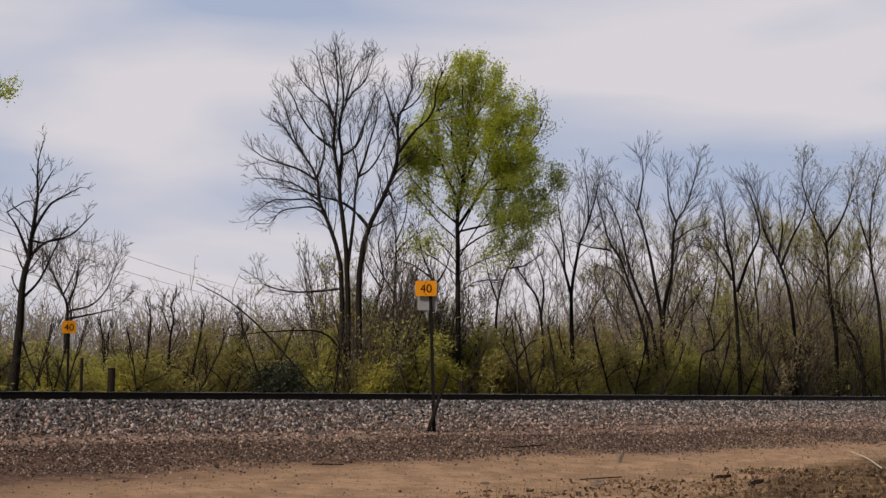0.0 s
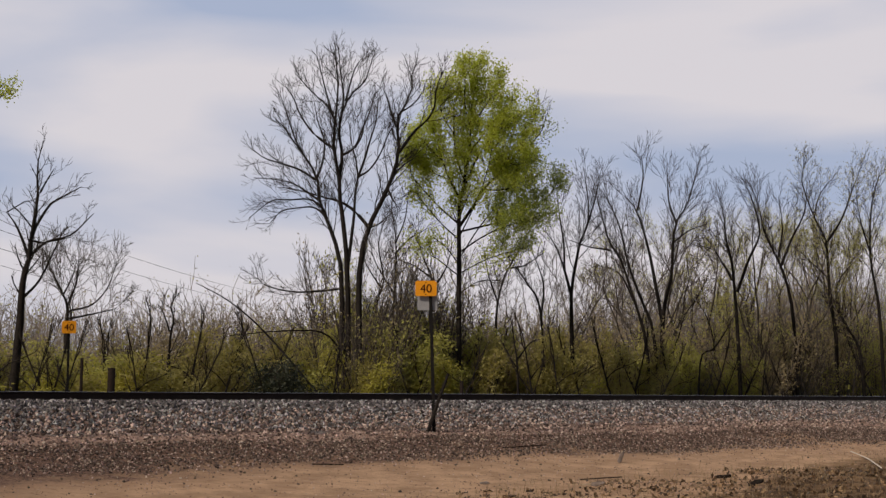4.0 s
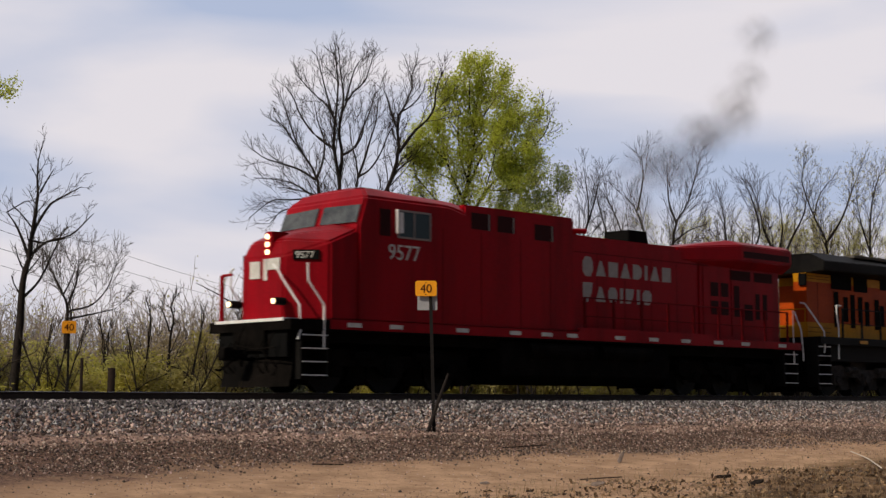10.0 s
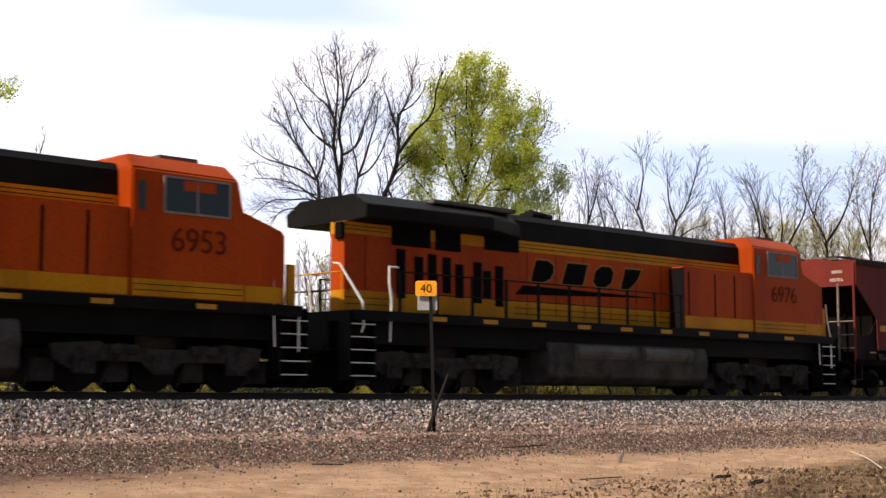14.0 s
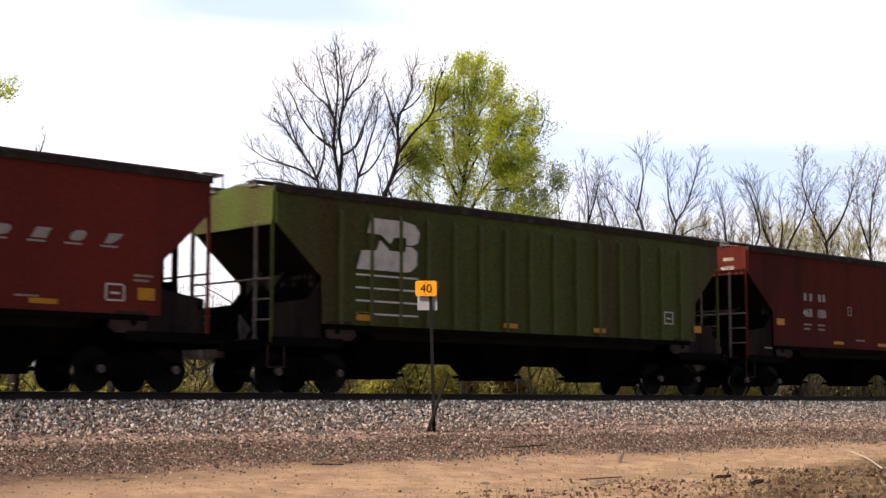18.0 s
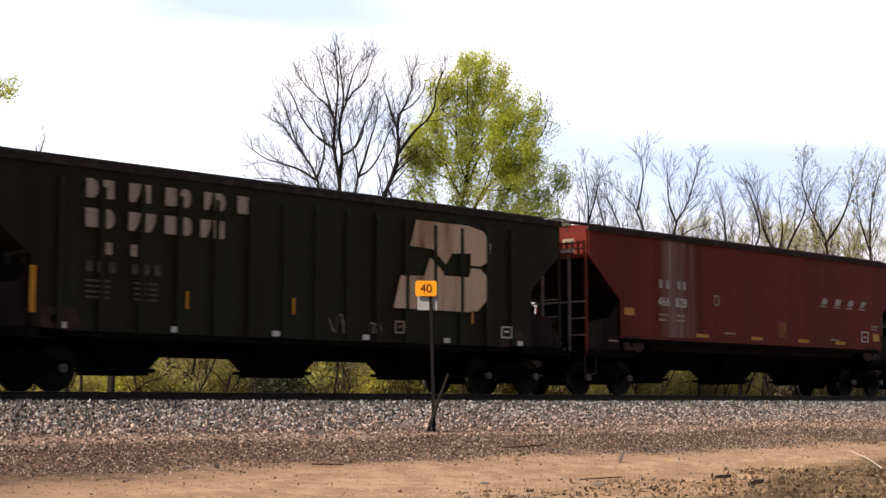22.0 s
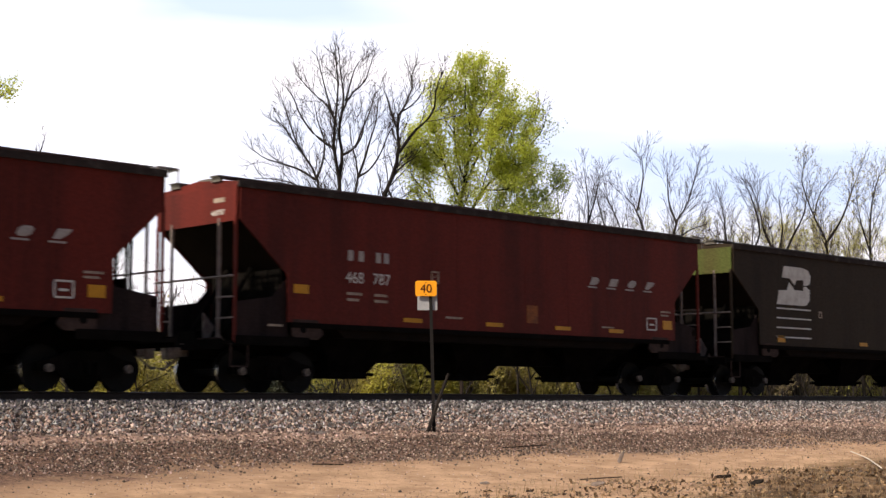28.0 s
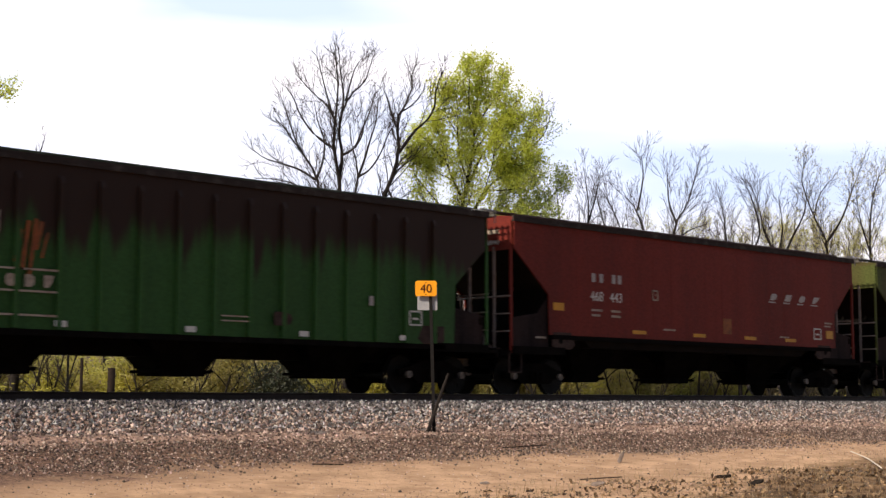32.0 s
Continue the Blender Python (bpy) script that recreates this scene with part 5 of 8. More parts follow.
    tagged(part("twig_mass", twigs.mesh("twig_mass", M_TWIG), None, pole), kind="stuff")
    for i in range(64):
        a = -0.31 + 0.64 * (i + rng.random()) / 64
        y = rng.uniform(11.6, 15.0)
        x, y = by_bearing(a, (y + 27.1) / (math.sin(HEADING) - math.cos(HEADING) * a))
        m = pose(x, y, ground_z(x, y) - 0.05, rng.uniform(-9, 9), rng.uniform(-9, 9), rng.uniform(0, 360)) @ Matrix.Scale(rng.uniform(0.6, 1.05) * (1 + 1.0 * max(0, a)), 4)
        if i:
            copy_thing(pole, pose(0, 0, 0)).matrix_basis = m
        else:
            pole.matrix_basis = m
    # a dead pole fallen against the thicket, and a long broken limb across it
    for name, label, pts, r in (("dead_pole", "bare dead sapling leaning over the thicket", ((-0.060, 50.5, -1.4), (-0.118, 51, 2.0), (-0.146, 51.3, 3.3), (-0.170, 51.5, 4.0)), 0.045),
                                ("dead_limb", "dead limb broken from the tall tree, lying across the shrubs", ((-0.062, 55.2, 0.6), (-0.078, 53.5, 2.2), (-0.107, 52.5, 2.35), (-0.146, 52.0, 2.15)), 0.045)):
        wood = Wood()
        wood.tube(curve_through([(*by_bearing(a, d), z) for a, d, z in pts], 12), r, 0.014, 5)
        tagged(new(name, wood.mesh(name, M_BARK_DARK)), label, "branch")


def far_wood():
    """The depth of the wood behind its edge: a tangle of thin stems and twigs, one object, and its haze of buds."""
    rng = random.Random(17)
    wood = Wood()
    for i in range(6600):
        x = 14 + 100 * rng.random() ** 0.8
        y = rng.uniform(24, 52) + (6 if x < 36 else 0)
        h = rng.uniform(3.6, 6.3) * (1.0 + 0.10 * smoothstep(62, 80, x) + 0.9 * smoothstep(78, 93, x))
        line = grow(rng, Vector((x, y, ground_z(x, y))), Vector((rng.gauss(0, 0.15), rng.gauss(0, 0.15), 1)), h, 4, 0.08, 0.0)
        wood.tube(line, 0.035, 0.012, 3)
        for k in range(7):
            p = line[rng.randint(1, 4)]
            sub = grow(rng, p, Vector((rng.gauss(0, 1), rng.gauss(0, 1), 1.2)), rng.uniform(0.5, 1.6), 2, 0.2, 0.05)
            wood.tube(sub, 0.016, 0.008, 3)
            wood.tips.append((sub[0], sub[-1]))
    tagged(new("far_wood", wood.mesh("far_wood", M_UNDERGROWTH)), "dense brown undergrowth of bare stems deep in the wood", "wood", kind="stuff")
    tagged(new("far_buds", leaf_mesh("far_buds", wood.tips, 22000, 0.07, 0.25, M_BUD_BROWN, 18)), "dull brown leaves hanging in the undergrowth", "foliage", kind="stuff")
    tagged(new("far_buds", leaf_mesh("far_buds", wood.tips, 20000, 0.065, 0.25, M_BUD, 19)), "first green buds through the undergrowth", "foliage", kind="stuff")


def cedar(x, y, h, seed):
    rng = random.Random(seed)
    limbs, twigs = Wood(), Wood()
    line = grow(rng, Vector((0, 0, 0)), Vector((0, 0, 1)), h, 6, 0.04, 0)
    limbs.tube(line, 0.07, 0.015, 6)
    branch_out(rng, limbs, twigs, line, 0.05, 0, 1.5, (0.10, 0.12, 0.12), 1.1, 0.0, 0.007, 0.05)
    t = thing("cedar_bush", "dark rounded evergreen bush in front of the thicket", "bush", at=pose(x, y, ground_z(x, y) - 0.05))
    part("trunk", limbs.mesh("trunk", M_BARK), None, t)
    tagged(part("twig_mass", twigs.mesh("twig_mass", M_TWIG), None, t), kind="stuff")
    tagged(part("foliage", leaf_mesh("foliage", twigs.tips, 9000, 0.045, 0.14, M_CEDAR, seed), None, t), kind="stuff")


def blades(name, count, x0, x1, y0, y1, height, mat, label, seed, thin=0.006, dense=None):
    """Grass: single bent blades, one object."""
    r = random.Random(seed)
    verts, faces = [], []
    while len(faces) < count * 2:
        x, y = r.uniform(x0, x1), r.uniform(y0, y1)
        if dense and r.random() > dense(x, y):
            continue
        z = ground_z(x, y)
        h = height * r.uniform(0.4, 1.2)
        a = r.uniform(0, math.tau)
        dx, dy = math.cos(a), math.sin(a)
        lx, ly = r.gauss(0, 0.35) * h, r.gauss(0, 0.35) * h
        n = len(verts)
        verts += [(x - dx * thin, y - dy * thin, z - 0.02), (x + dx * thin, y + dy * thin, z - 0.02),
                  (x + dx * thin * 0.7 + lx * 0.4, y + dy * thin * 0.7 + ly * 0.4, z + h * 0.6), (x - dx * thin * 0.7 + lx * 0.4, y - dy * thin * 0.7 + ly * 0.4, z + h * 0.6),
                  (x + lx, y + ly, z + h)]
        faces += [(n, n + 1, n + 2, n + 3), (n + 3, n + 2, n + 4)]
    tagged(new(name, raw_mesh(name, verts, faces, mat)), label, "grass", kind="stuff")


def leaf_litter():
    """Dead leaves and chaff on the verge by the camera, one object."""
    r = np.random.default_rng(6)
    pts = []
    while len(pts) < 7000:
        x, y = r.uniform(10, 42), r.uniform(-17.5, -10.5)
        edge = -y + 1.3 * noise.noise((x * 0.45, y * 0.45, 3)) + 0.8 * smoothstep(13, 20, x)
        if r.random() < smoothstep(12.0, 13.2, edge + 0.9 * noise.noise((x * 1.4, y * 1.4, 8))):
            pts.append((x, y, ground_z(x, y) + 0.012))
    tips = [(Vector(p), Vector(p)) for p in pts]
    tagged(new("leaf_litter", leaf_mesh("leaf_litter", tips, 8500, 0.034, 0.015, M_LITTER, 44)), "brown dead leaves and chaff on the verge", "leaf litter", kind="stuff")
    tagged(new("leaf_litter", leaf_mesh("leaf_litter", tips, 6000, 0.045, 0.015, M_DEADLEAF, 45)), "dark dead leaves on the verge", "leaf litter", kind="stuff")


M_DEADLEAF = leaf_material("dark_dead_leaves", (0.030, 0.016, 0.008), (0.12, 0.065, 0.03), 0.1)
M_LITTER = leaf_material("bleached_dead_leaves", (0.09, 0.05, 0.022), (0.42, 0.27, 0.14), 0.15)
build_trees()
leaf_litter()
build_shrubs()
far_wood()
cedar(30.0, 11.6, 2.1, 81)
blades("grass", 16000, 14, 64, 3.6, 13, 0.40, M_GRASS, "rough spring grass on the verge behind the railway", 91, 0.012)
blades("dry_grass", 9000, 14, 64, 4.0, 13, 0.7, M_STRAW, "last year's dry stalks on the verge behind the railway", 92, 0.010)
blades("dry_grass", 5000, 14, 46, -17, -10, 0.13, M_STRAW, "flattened dry grass and litter beside the dirt track", 93, 0.005,
       lambda x, y: smoothstep(12.6, 14.2, -y + x * 0.11 + 1.2 * noise.noise((x * 0.5, y * 0.5, 3))))


# ---- the train ----
def bark_scraps():
    """Split scraps of bark and wood dropped on the sandy track."""
    rng = random.Random(77)
    for a, d, size, upright, mat, label in ((0.121, 28.0, 0.24, 62, M_GRAB, "pale split scrap of wood stuck in the sand"), (0.105, 23.0, 0.22, 8, M_GRAB, "pale scrap of wood lying in the litter"),
                                            (0.212, 23.7, 0.26, 20, M_BARK_DARK, "dark chunk of bark lying in the litter"), (0.028, 23.2, 0.15, 5, M_GRAB, "pale scrap of wood lying in the litter")):
        x, y = by_bearing(a, d)
        bm = bmesh.new()
        slab(bm, [(-0.5 * size, -0.10 * size), (-0.2 * size, -0.16 * size), (0.45 * size, -0.08 * size), (0.5 * size, 0.06 * size), (0.1 * size, 0.17 * size), (-0.42 * size, 0.12 * size)], -0.06 * size, 0.07 * size)
        for v in bm.verts:
            v.co += Vector((rng.gauss(0, 0.04), rng.gauss(0, 0.03), rng.gauss(0, 0.03))) * size
        ob = new("wood_scrap", to_mesh("wood_scrap", bm, mat))
        ob.matrix_basis = pose(x, y, ground_z(x, y) + size * (0.10 + 0.38 * math.sin(math.radians(upright))), 0, -upright, FACING + rng.uniform(-30, 30))
        tagged(ob, label, "wood scrap", "scraps of wood on the sandy track")


bark_scraps()


MOVERS = []      # (thing, x of its west coupler when the train stands at mark 0)
WHEELS = []      # (wheelset, thing's offset, its place along the car, height, radius)


def wheelset_mesh(radius):
    def make(bm):
        rod(bm, (0, -0.9, 0), (0, 0.9, 0), 0.085, 8)
        for s in (-1, 1):
            rod(bm, (0, s * 0.70, 0), (0, s * 0.735, 0), radius + 0.025, 24)
            rod(bm, (0, s * 0.735, 0), (0, s * 0.83, 0), radius, 24)
            rod(bm, (0, s * 0.83, 0), (0, s * 0.86, 0), radius * 0.45, 12)
            for k in range(5):
                a = k * math.tau / 5
                rod(bm, (math.cos(a) * radius * 0.68, s * 0.825, math.sin(a) * radius * 0.68),
                    (math.cos(a) * radius * 0.68, s * 0.842, math.sin(a) * radius * 0.68), 0.05, 6)
    me = shared(("wheelset", radius), make, M_STEEL)
    if len(me.materials) < 2:
        me.materials.append(M_TREAD)
        for p in me.polygons:
            rim = math.hypot(p.center.x, p.center.z)
            if rim > radius * 0.96 and rim < radius * 1.02 and abs(p.normal.y) < 0.3:
                p.material_index = 1
    return me


def freight_truck(car, x, offset):
    """Two-axle bogie with cast side frames."""
    def frame_shape(bm):
        for s in (-1, 1):
            slab(bm, [(-1.12, 0.40), (-0.72, 0.40), (-0.55, 0.27), (0.55, 0.27), (0.72, 0.40), (1.12, 0.40), (1.12, 0.58), (0.75, 0.66),
                      (0.42, 0.80), (-0.42, 0.80), (-0.75, 0.66), (-1.12, 0.58)], s * 0.93, s * 1.08)
            for k in (-0.2, 0, 0.2):
                rod(bm, (k, s * 1.10, 0.34), (k, s * 1.10, 0.58), 0.07, 8)
        quads(bm, (-0.22, -1.05, 0.55), (0.22, 1.05, 0.82))
        rod(bm, (0, 0, 0.8), (0, 0, 0.98), 0.25, 12)
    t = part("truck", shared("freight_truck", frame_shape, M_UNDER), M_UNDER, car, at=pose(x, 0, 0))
    caps = shared("bearing_cap", lambda bm: rod(bm, (0, -0.055, 0), (0, 0.055, 0), 0.085, 10), M_KNUCKLE)
    for dx in (-0.89, 0.89):
        w = part("wheelset", wheelset_mesh(0.457), M_STEEL, t, at=pose(dx, 0, 0.457))
        WHEELS.append((w, offset, x, dx, 0.457))
        for y in (-1.115, 1.115):
            part("bearing_cap", caps, M_KNUCKLE, t, at=pose(dx, y, 0.457))
    return t


def coupler(car, x, way, mat=M_KNUCKLE):
    def make(bm):
        quads(bm, (0.0, -0.09, 0.78), (0.62, 0.09, 0.98))
        slab(bm, [(-0.05, 0.72), (0.16, 0.72), (0.2, 1.02), (-0.05, 1.02)], -0.15, 0.15)
        slab(bm, [(-0.10, 0.76), (0.02, 0.70), (0.02, 1.04), (-0.10, 0.98)], -0.17, -0.05)
        soften(bm, 0.015)
        pipe(bm, [(0.5, 0.25, 0.8), (0.3, 0.3, 0.62), (0.1, 0.26, 0.5), (-0.04, 0.22, 0.52)], 0.03)
        pipe(bm, [(0.46, -1.30, 1.0), (0.44, -0.6, 0.96), (0.30, -0.12, 1.06)], 0.018)
    part("coupler", shared(("coupler", mat.name), make, mat), mat, car, "worn cast knuckle coupler with its air hose",
         at=pose(x, 0, 0) @ (Matrix.Identity(4) if way > 0 else Matrix.Rotation(math.pi, 4, "Z")))


LEN = 18.1


def hopper(offset, style, paint, label, number="", marks=(), end_paint=None, side_paint=None):
    """Three-bay covered hopper. x runs from its west coupler. style: smooth, ribbed or boxed."""
    car = thing("hopper_car", label, "hopper car", "covered hopper cars")
    MOVERS.append((car, offset))
    key = paint.name
    a, b = 0.75, LEN - 0.75           # end posts
    end_paint = end_paint or paint
    side_paint = side_paint or paint
    low = 1.55 if style != "boxed" else 1.18
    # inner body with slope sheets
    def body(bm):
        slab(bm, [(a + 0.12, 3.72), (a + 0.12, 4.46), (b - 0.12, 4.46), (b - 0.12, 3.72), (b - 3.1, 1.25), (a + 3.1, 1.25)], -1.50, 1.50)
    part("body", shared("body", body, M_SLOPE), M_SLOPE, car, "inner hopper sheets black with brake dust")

    def sheet(bm):
        if style == "boxed":
            out = [(a + 0.1, 4.5), (a + 0.1, 3.6), (a + 1.30, 2.6), (a + 1.35, low), (b - 1.2, low), (b - 1.15, 2.66), (b - 0.1, 3.6), (b - 0.1, 4.5)]
        else:
            out = [(a + 0.06, 4.5), (a + 0.06, 3.74), (a + 1.38, 2.60), (a + 1.40, low), (b - 1.20, low), (b - 1.18, 2.66), (b - 0.06, 3.74), (b - 0.06, 4.5)]
        slab(bm, out, -0.02, 0.02)
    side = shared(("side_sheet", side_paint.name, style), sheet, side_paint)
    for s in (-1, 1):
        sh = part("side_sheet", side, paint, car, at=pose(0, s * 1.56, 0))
        if style == "smooth":
            seam = shared(("seam", key), lambda bm: quads(bm, (-0.02, -0.006, 1.66), (0.02, 0.006, 4.42)), paint)
            for i in range(1, 16):
                part("seam", seam, paint, sh, at=pose(a + 1.7 + i * (b - a - 3.4) / 16, s * 0.016, 0))
        else:
            # ribs of the green cars take the lightened copy, as if lit
            worn = M_GREEN_LIT if side_paint == M_GREEN else side_paint
            rib = shared(("rib", worn.name, style), lambda bm: bar_x(bm, [(-0.075, low + 0.02), (0.03, low + 0.02), (0.03, 4.1), (-0.02, 4.2), (-0.075, 4.05)], -0.055, 0.055), worn)
            n = 15
            for i in range(n):
                part("rib", rib, worn, sh, at=pose(a + 1.9 + i * (b - a - 3.8) / (n - 1), s * 0.02, 0) @ (Matrix.Identity(4) if s < 0 else Matrix.Rotation(math.pi, 4, "Z")))
        sill = shared(("side_sill", style), lambda bm: (quads(bm, (a + 1.5, -0.05, low - 0.12), (b - 1.5, 0.05, low)),
                                                     quads(bm, (a, -0.05, 1.02), (a + 2.0, 0.05, 1.22)), quads(bm, (b - 2.0, -0.05, 1.02), (b, 0.05, 1.22)),
                                                     ), M_UNDER)
        part("side_sill", sill, M_UNDER, car, at=pose(0, s * 1.55, 0))
        # jacking brackets of the paint's colour, each with a black disk painted as its shaded round hole
        def bracket(bm):
            slab(bm, [(-0.42, 0.42), (-0.42, 0.06), (-0.30, -0.02), (0.30, -0.02), (0.46, 0.10), (0.30, 0.42)], -0.03, 0.03)
        for x, flip in ((a + 1.95, 1), (b - 1.95, -1)):
            m = pose(x, s * 1.555, 1.2) @ (Matrix.Identity(4) if flip > 0 else Matrix.Rotation(math.pi, 4, "Z"))
            br = part("jack_bracket", shared(("jack_bracket", M_DIRTY.name), bracket, M_DIRTY), M_DIRTY, car, "grimy steel jacking bracket", at=m)
            part("bracket_hole_disk", shared("bracket_hole_disk", lambda bm: rod(bm, (0, -0.036, 0), (0, 0.036, 0), 0.085, 12), M_INK), M_INK, br, at=pose(-0.12, 0, 0.2))
    # roof with its running boards and hatches
    def roof(bm):
        bar_x(bm, [(-1.60, 4.46), (-1.60, 4.54), (-1.2, 4.60), (0, 4.70), (1.2, 4.60), (1.60, 4.54), (1.60, 4.46)], a + 0.02, b - 0.02)
    part("roof", shared(("roof", key), roof, paint), paint, car)
    cap = shared("roof_rail", lambda bm: quads(bm, (a - 0.02, -0.022, 4.42), (b + 0.02, 0.022, 4.57)), M_RAIL_CAP)
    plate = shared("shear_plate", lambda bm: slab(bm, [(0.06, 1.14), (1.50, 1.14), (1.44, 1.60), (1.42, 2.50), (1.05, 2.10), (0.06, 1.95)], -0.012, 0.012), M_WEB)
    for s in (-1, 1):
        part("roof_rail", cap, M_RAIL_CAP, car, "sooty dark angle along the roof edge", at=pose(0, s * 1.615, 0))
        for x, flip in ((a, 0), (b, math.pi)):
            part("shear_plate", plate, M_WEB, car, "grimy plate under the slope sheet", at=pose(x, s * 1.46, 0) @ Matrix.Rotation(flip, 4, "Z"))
    hatch = shared("roof_hatch", lambda bm: bar_x(bm, [(-0.26, 4.67), (-0.26, 4.73), (-0.2, 4.77), (0.2, 4.77), (0.26, 4.73), (0.26, 4.67)], -1.9, 1.9), M_TANK)
    for i in range(4):
        part("roof_hatch", hatch, M_TANK, car, at=pose(a + 2.1 + i * (b - a - 4.2) / 3, 0, 0))

    def board(bm):
        for i in range(4):
            quads(bm, (a - 0.10, -0.03 + i * 0.09, 0), (b + 0.10, 0.03 + i * 0.09, 0.03))
        for i in range(12):
            x = a + i * (b - a) / 11
            quads(bm, (x - 0.03, -0.03, -0.10), (x + 0.03, 0.33, 0.0))
    walk_board = shared("running_board", board, M_TANK)
    for y in (-0.95, 0.65):
        part("running_board", walk_board, M_TANK, car, at=pose(0, y, 4.71))
    # gratings that reach over the couplings, with their hangers
    def roof_end(bm):
        for i in range(7):
            quads(bm, (-0.10, -1.45 + i * 0.20, 0), (0.42, -1.36 + i * 0.20, 0.035))
        for x in (-0.06, 0.18, 0.39):
            quads(bm, (x - 0.02, -1.47, -0.02), (x + 0.02, -0.10, 0.0))
        rod(bm, (0.40, -1.44, 0.0), (0.40, -1.44, -0.30), 0.016, 5)
        rod(bm, (0.40, -0.12, 0.0), (0.06, -0.12, -0.20), 0.016, 5)
    over = shared("end_grating", roof_end, M_GRATE)
    part("end_grating", over, M_GRATE, car, "pale galvanised step grating over the coupling", at=pose(b, 0, 4.64))
    # hopper bays and outlets
    def bay(bm):
        for (z0, w0, d0), (z1, w1, d1) in (((1.64, 2.05, 1.50), (0.84, 0.82, 0.70)), ((0.84, 0.82, 0.70), (0.50, 0.62, 0.45))):
            v0 = [bm.verts.new(p) for p in ((-w0, -d0, z0), (w0, -d0, z0), (w0, d0, z0), (-w0, d0, z0))]
            v1 = [bm.verts.new(p) for p in ((-w1, -d1, z1), (w1, -d1, z1), (w1, d1, z1), (-w1, d1, z1))]
            for i in range(4):
                bm.faces.new((v0[i], v0[(i + 1) % 4], v1[(i + 1) % 4], v1[i]))
            bm.faces.new(v1)
            bm.faces.new(v0)
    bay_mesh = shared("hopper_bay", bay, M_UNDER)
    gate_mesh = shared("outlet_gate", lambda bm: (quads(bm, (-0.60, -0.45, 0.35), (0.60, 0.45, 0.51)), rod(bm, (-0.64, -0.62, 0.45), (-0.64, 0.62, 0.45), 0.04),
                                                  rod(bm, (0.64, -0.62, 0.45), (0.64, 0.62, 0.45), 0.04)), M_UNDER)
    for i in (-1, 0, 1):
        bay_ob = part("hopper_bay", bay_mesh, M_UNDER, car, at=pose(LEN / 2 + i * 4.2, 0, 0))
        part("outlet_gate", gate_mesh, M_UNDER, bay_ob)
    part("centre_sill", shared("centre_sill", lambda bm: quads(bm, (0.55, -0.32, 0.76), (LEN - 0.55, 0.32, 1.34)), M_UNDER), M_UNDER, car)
    # ends: posts, ladders, platform, braces
    def post(bm):
        quads(bm, (-0.03, -0.03, 1.05), (0.03, 0.03, 3.8))
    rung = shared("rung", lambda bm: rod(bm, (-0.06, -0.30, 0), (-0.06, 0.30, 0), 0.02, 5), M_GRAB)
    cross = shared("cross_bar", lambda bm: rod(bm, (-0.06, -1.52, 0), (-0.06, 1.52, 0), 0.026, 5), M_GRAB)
    def gusset(bm):
        slab(bm, [(0.0, 1.10), (0.62, 1.10), (0.0, 1.75)], -0.02, 0.02)
    def panel(bm):
        quads(bm, (-0.012, -1.55, 3.70), (0.012, 1.55, 4.48))
    def deck(bm):
        quads(bm, (-0.35, -1.55, 1.02), (0.45, 1.55, 1.10))
        quads(bm, (-0.40, -1.55, 0.92), (-0.32, 1.55, 1.14))
    def braces(bm):
        for y in (-0.45, 0.45):
            rod(bm, (0.1, y, 1.1), (1.4, y, 3.1), 0.05, 6)
            rod(bm, (1.6, y, 1.1), (1.5, y, 3.0), 0.05, 6)
        # bulkhead and web added under the slope sheet to darken the opening
        quads(bm, (1.28, -1.45, 1.08), (1.34, 1.15, 2.95))
        slab(bm, [(0.9, 1.08), (3.2, 1.08), (3.0, 1.5), (1.75, 2.5), (1.35, 2.2), (1.2, 1.5)], -0.02, 0.02)
    for x, way in ((a, 1), (b, -1)):
        turn = Matrix.Identity(4) if way > 0 else Matrix.Rotation(math.pi, 4, "Z")
        end = part("end_platform", shared("end_platform", deck, M_UNDER), M_UNDER, car, at=pose(x, 0, 0) @ turn)
        for y in (-1.52, -0.92, 0.92, 1.52):
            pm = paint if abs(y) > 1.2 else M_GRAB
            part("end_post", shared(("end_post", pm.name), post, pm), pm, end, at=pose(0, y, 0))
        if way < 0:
            # dark plate added to narrow the bright gap between the cars
            part("added_end_plate", shared("added_end_plate", lambda bm: quads(bm, (0.70, -1.40, 1.09), (0.74, 1.30, 2.30)), M_SLOPE), M_SLOPE, end, "sooty bulkhead behind the brake gear")
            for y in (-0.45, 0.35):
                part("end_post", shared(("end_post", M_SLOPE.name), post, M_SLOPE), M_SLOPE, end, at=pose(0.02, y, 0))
        for z in (1.60, 2.05):
            for y in (-1.22, 1.22):
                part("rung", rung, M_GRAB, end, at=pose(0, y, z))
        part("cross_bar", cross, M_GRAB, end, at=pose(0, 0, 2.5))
        part("sill_step", shared("sill_step", lambda bm: (quads(bm, (-0.43, -1.50, 1.135), (-0.38, -0.75, 1.165)), pipe(bm, [(-0.1, -1.54, 1.05), (-0.1, -1.54, 0.55), (0.35, -1.54, 0.55), (0.35, -1.54, 1.05)], 0.020)), M_DIRTY), M_DIRTY, end, "bent sill step and handhold")
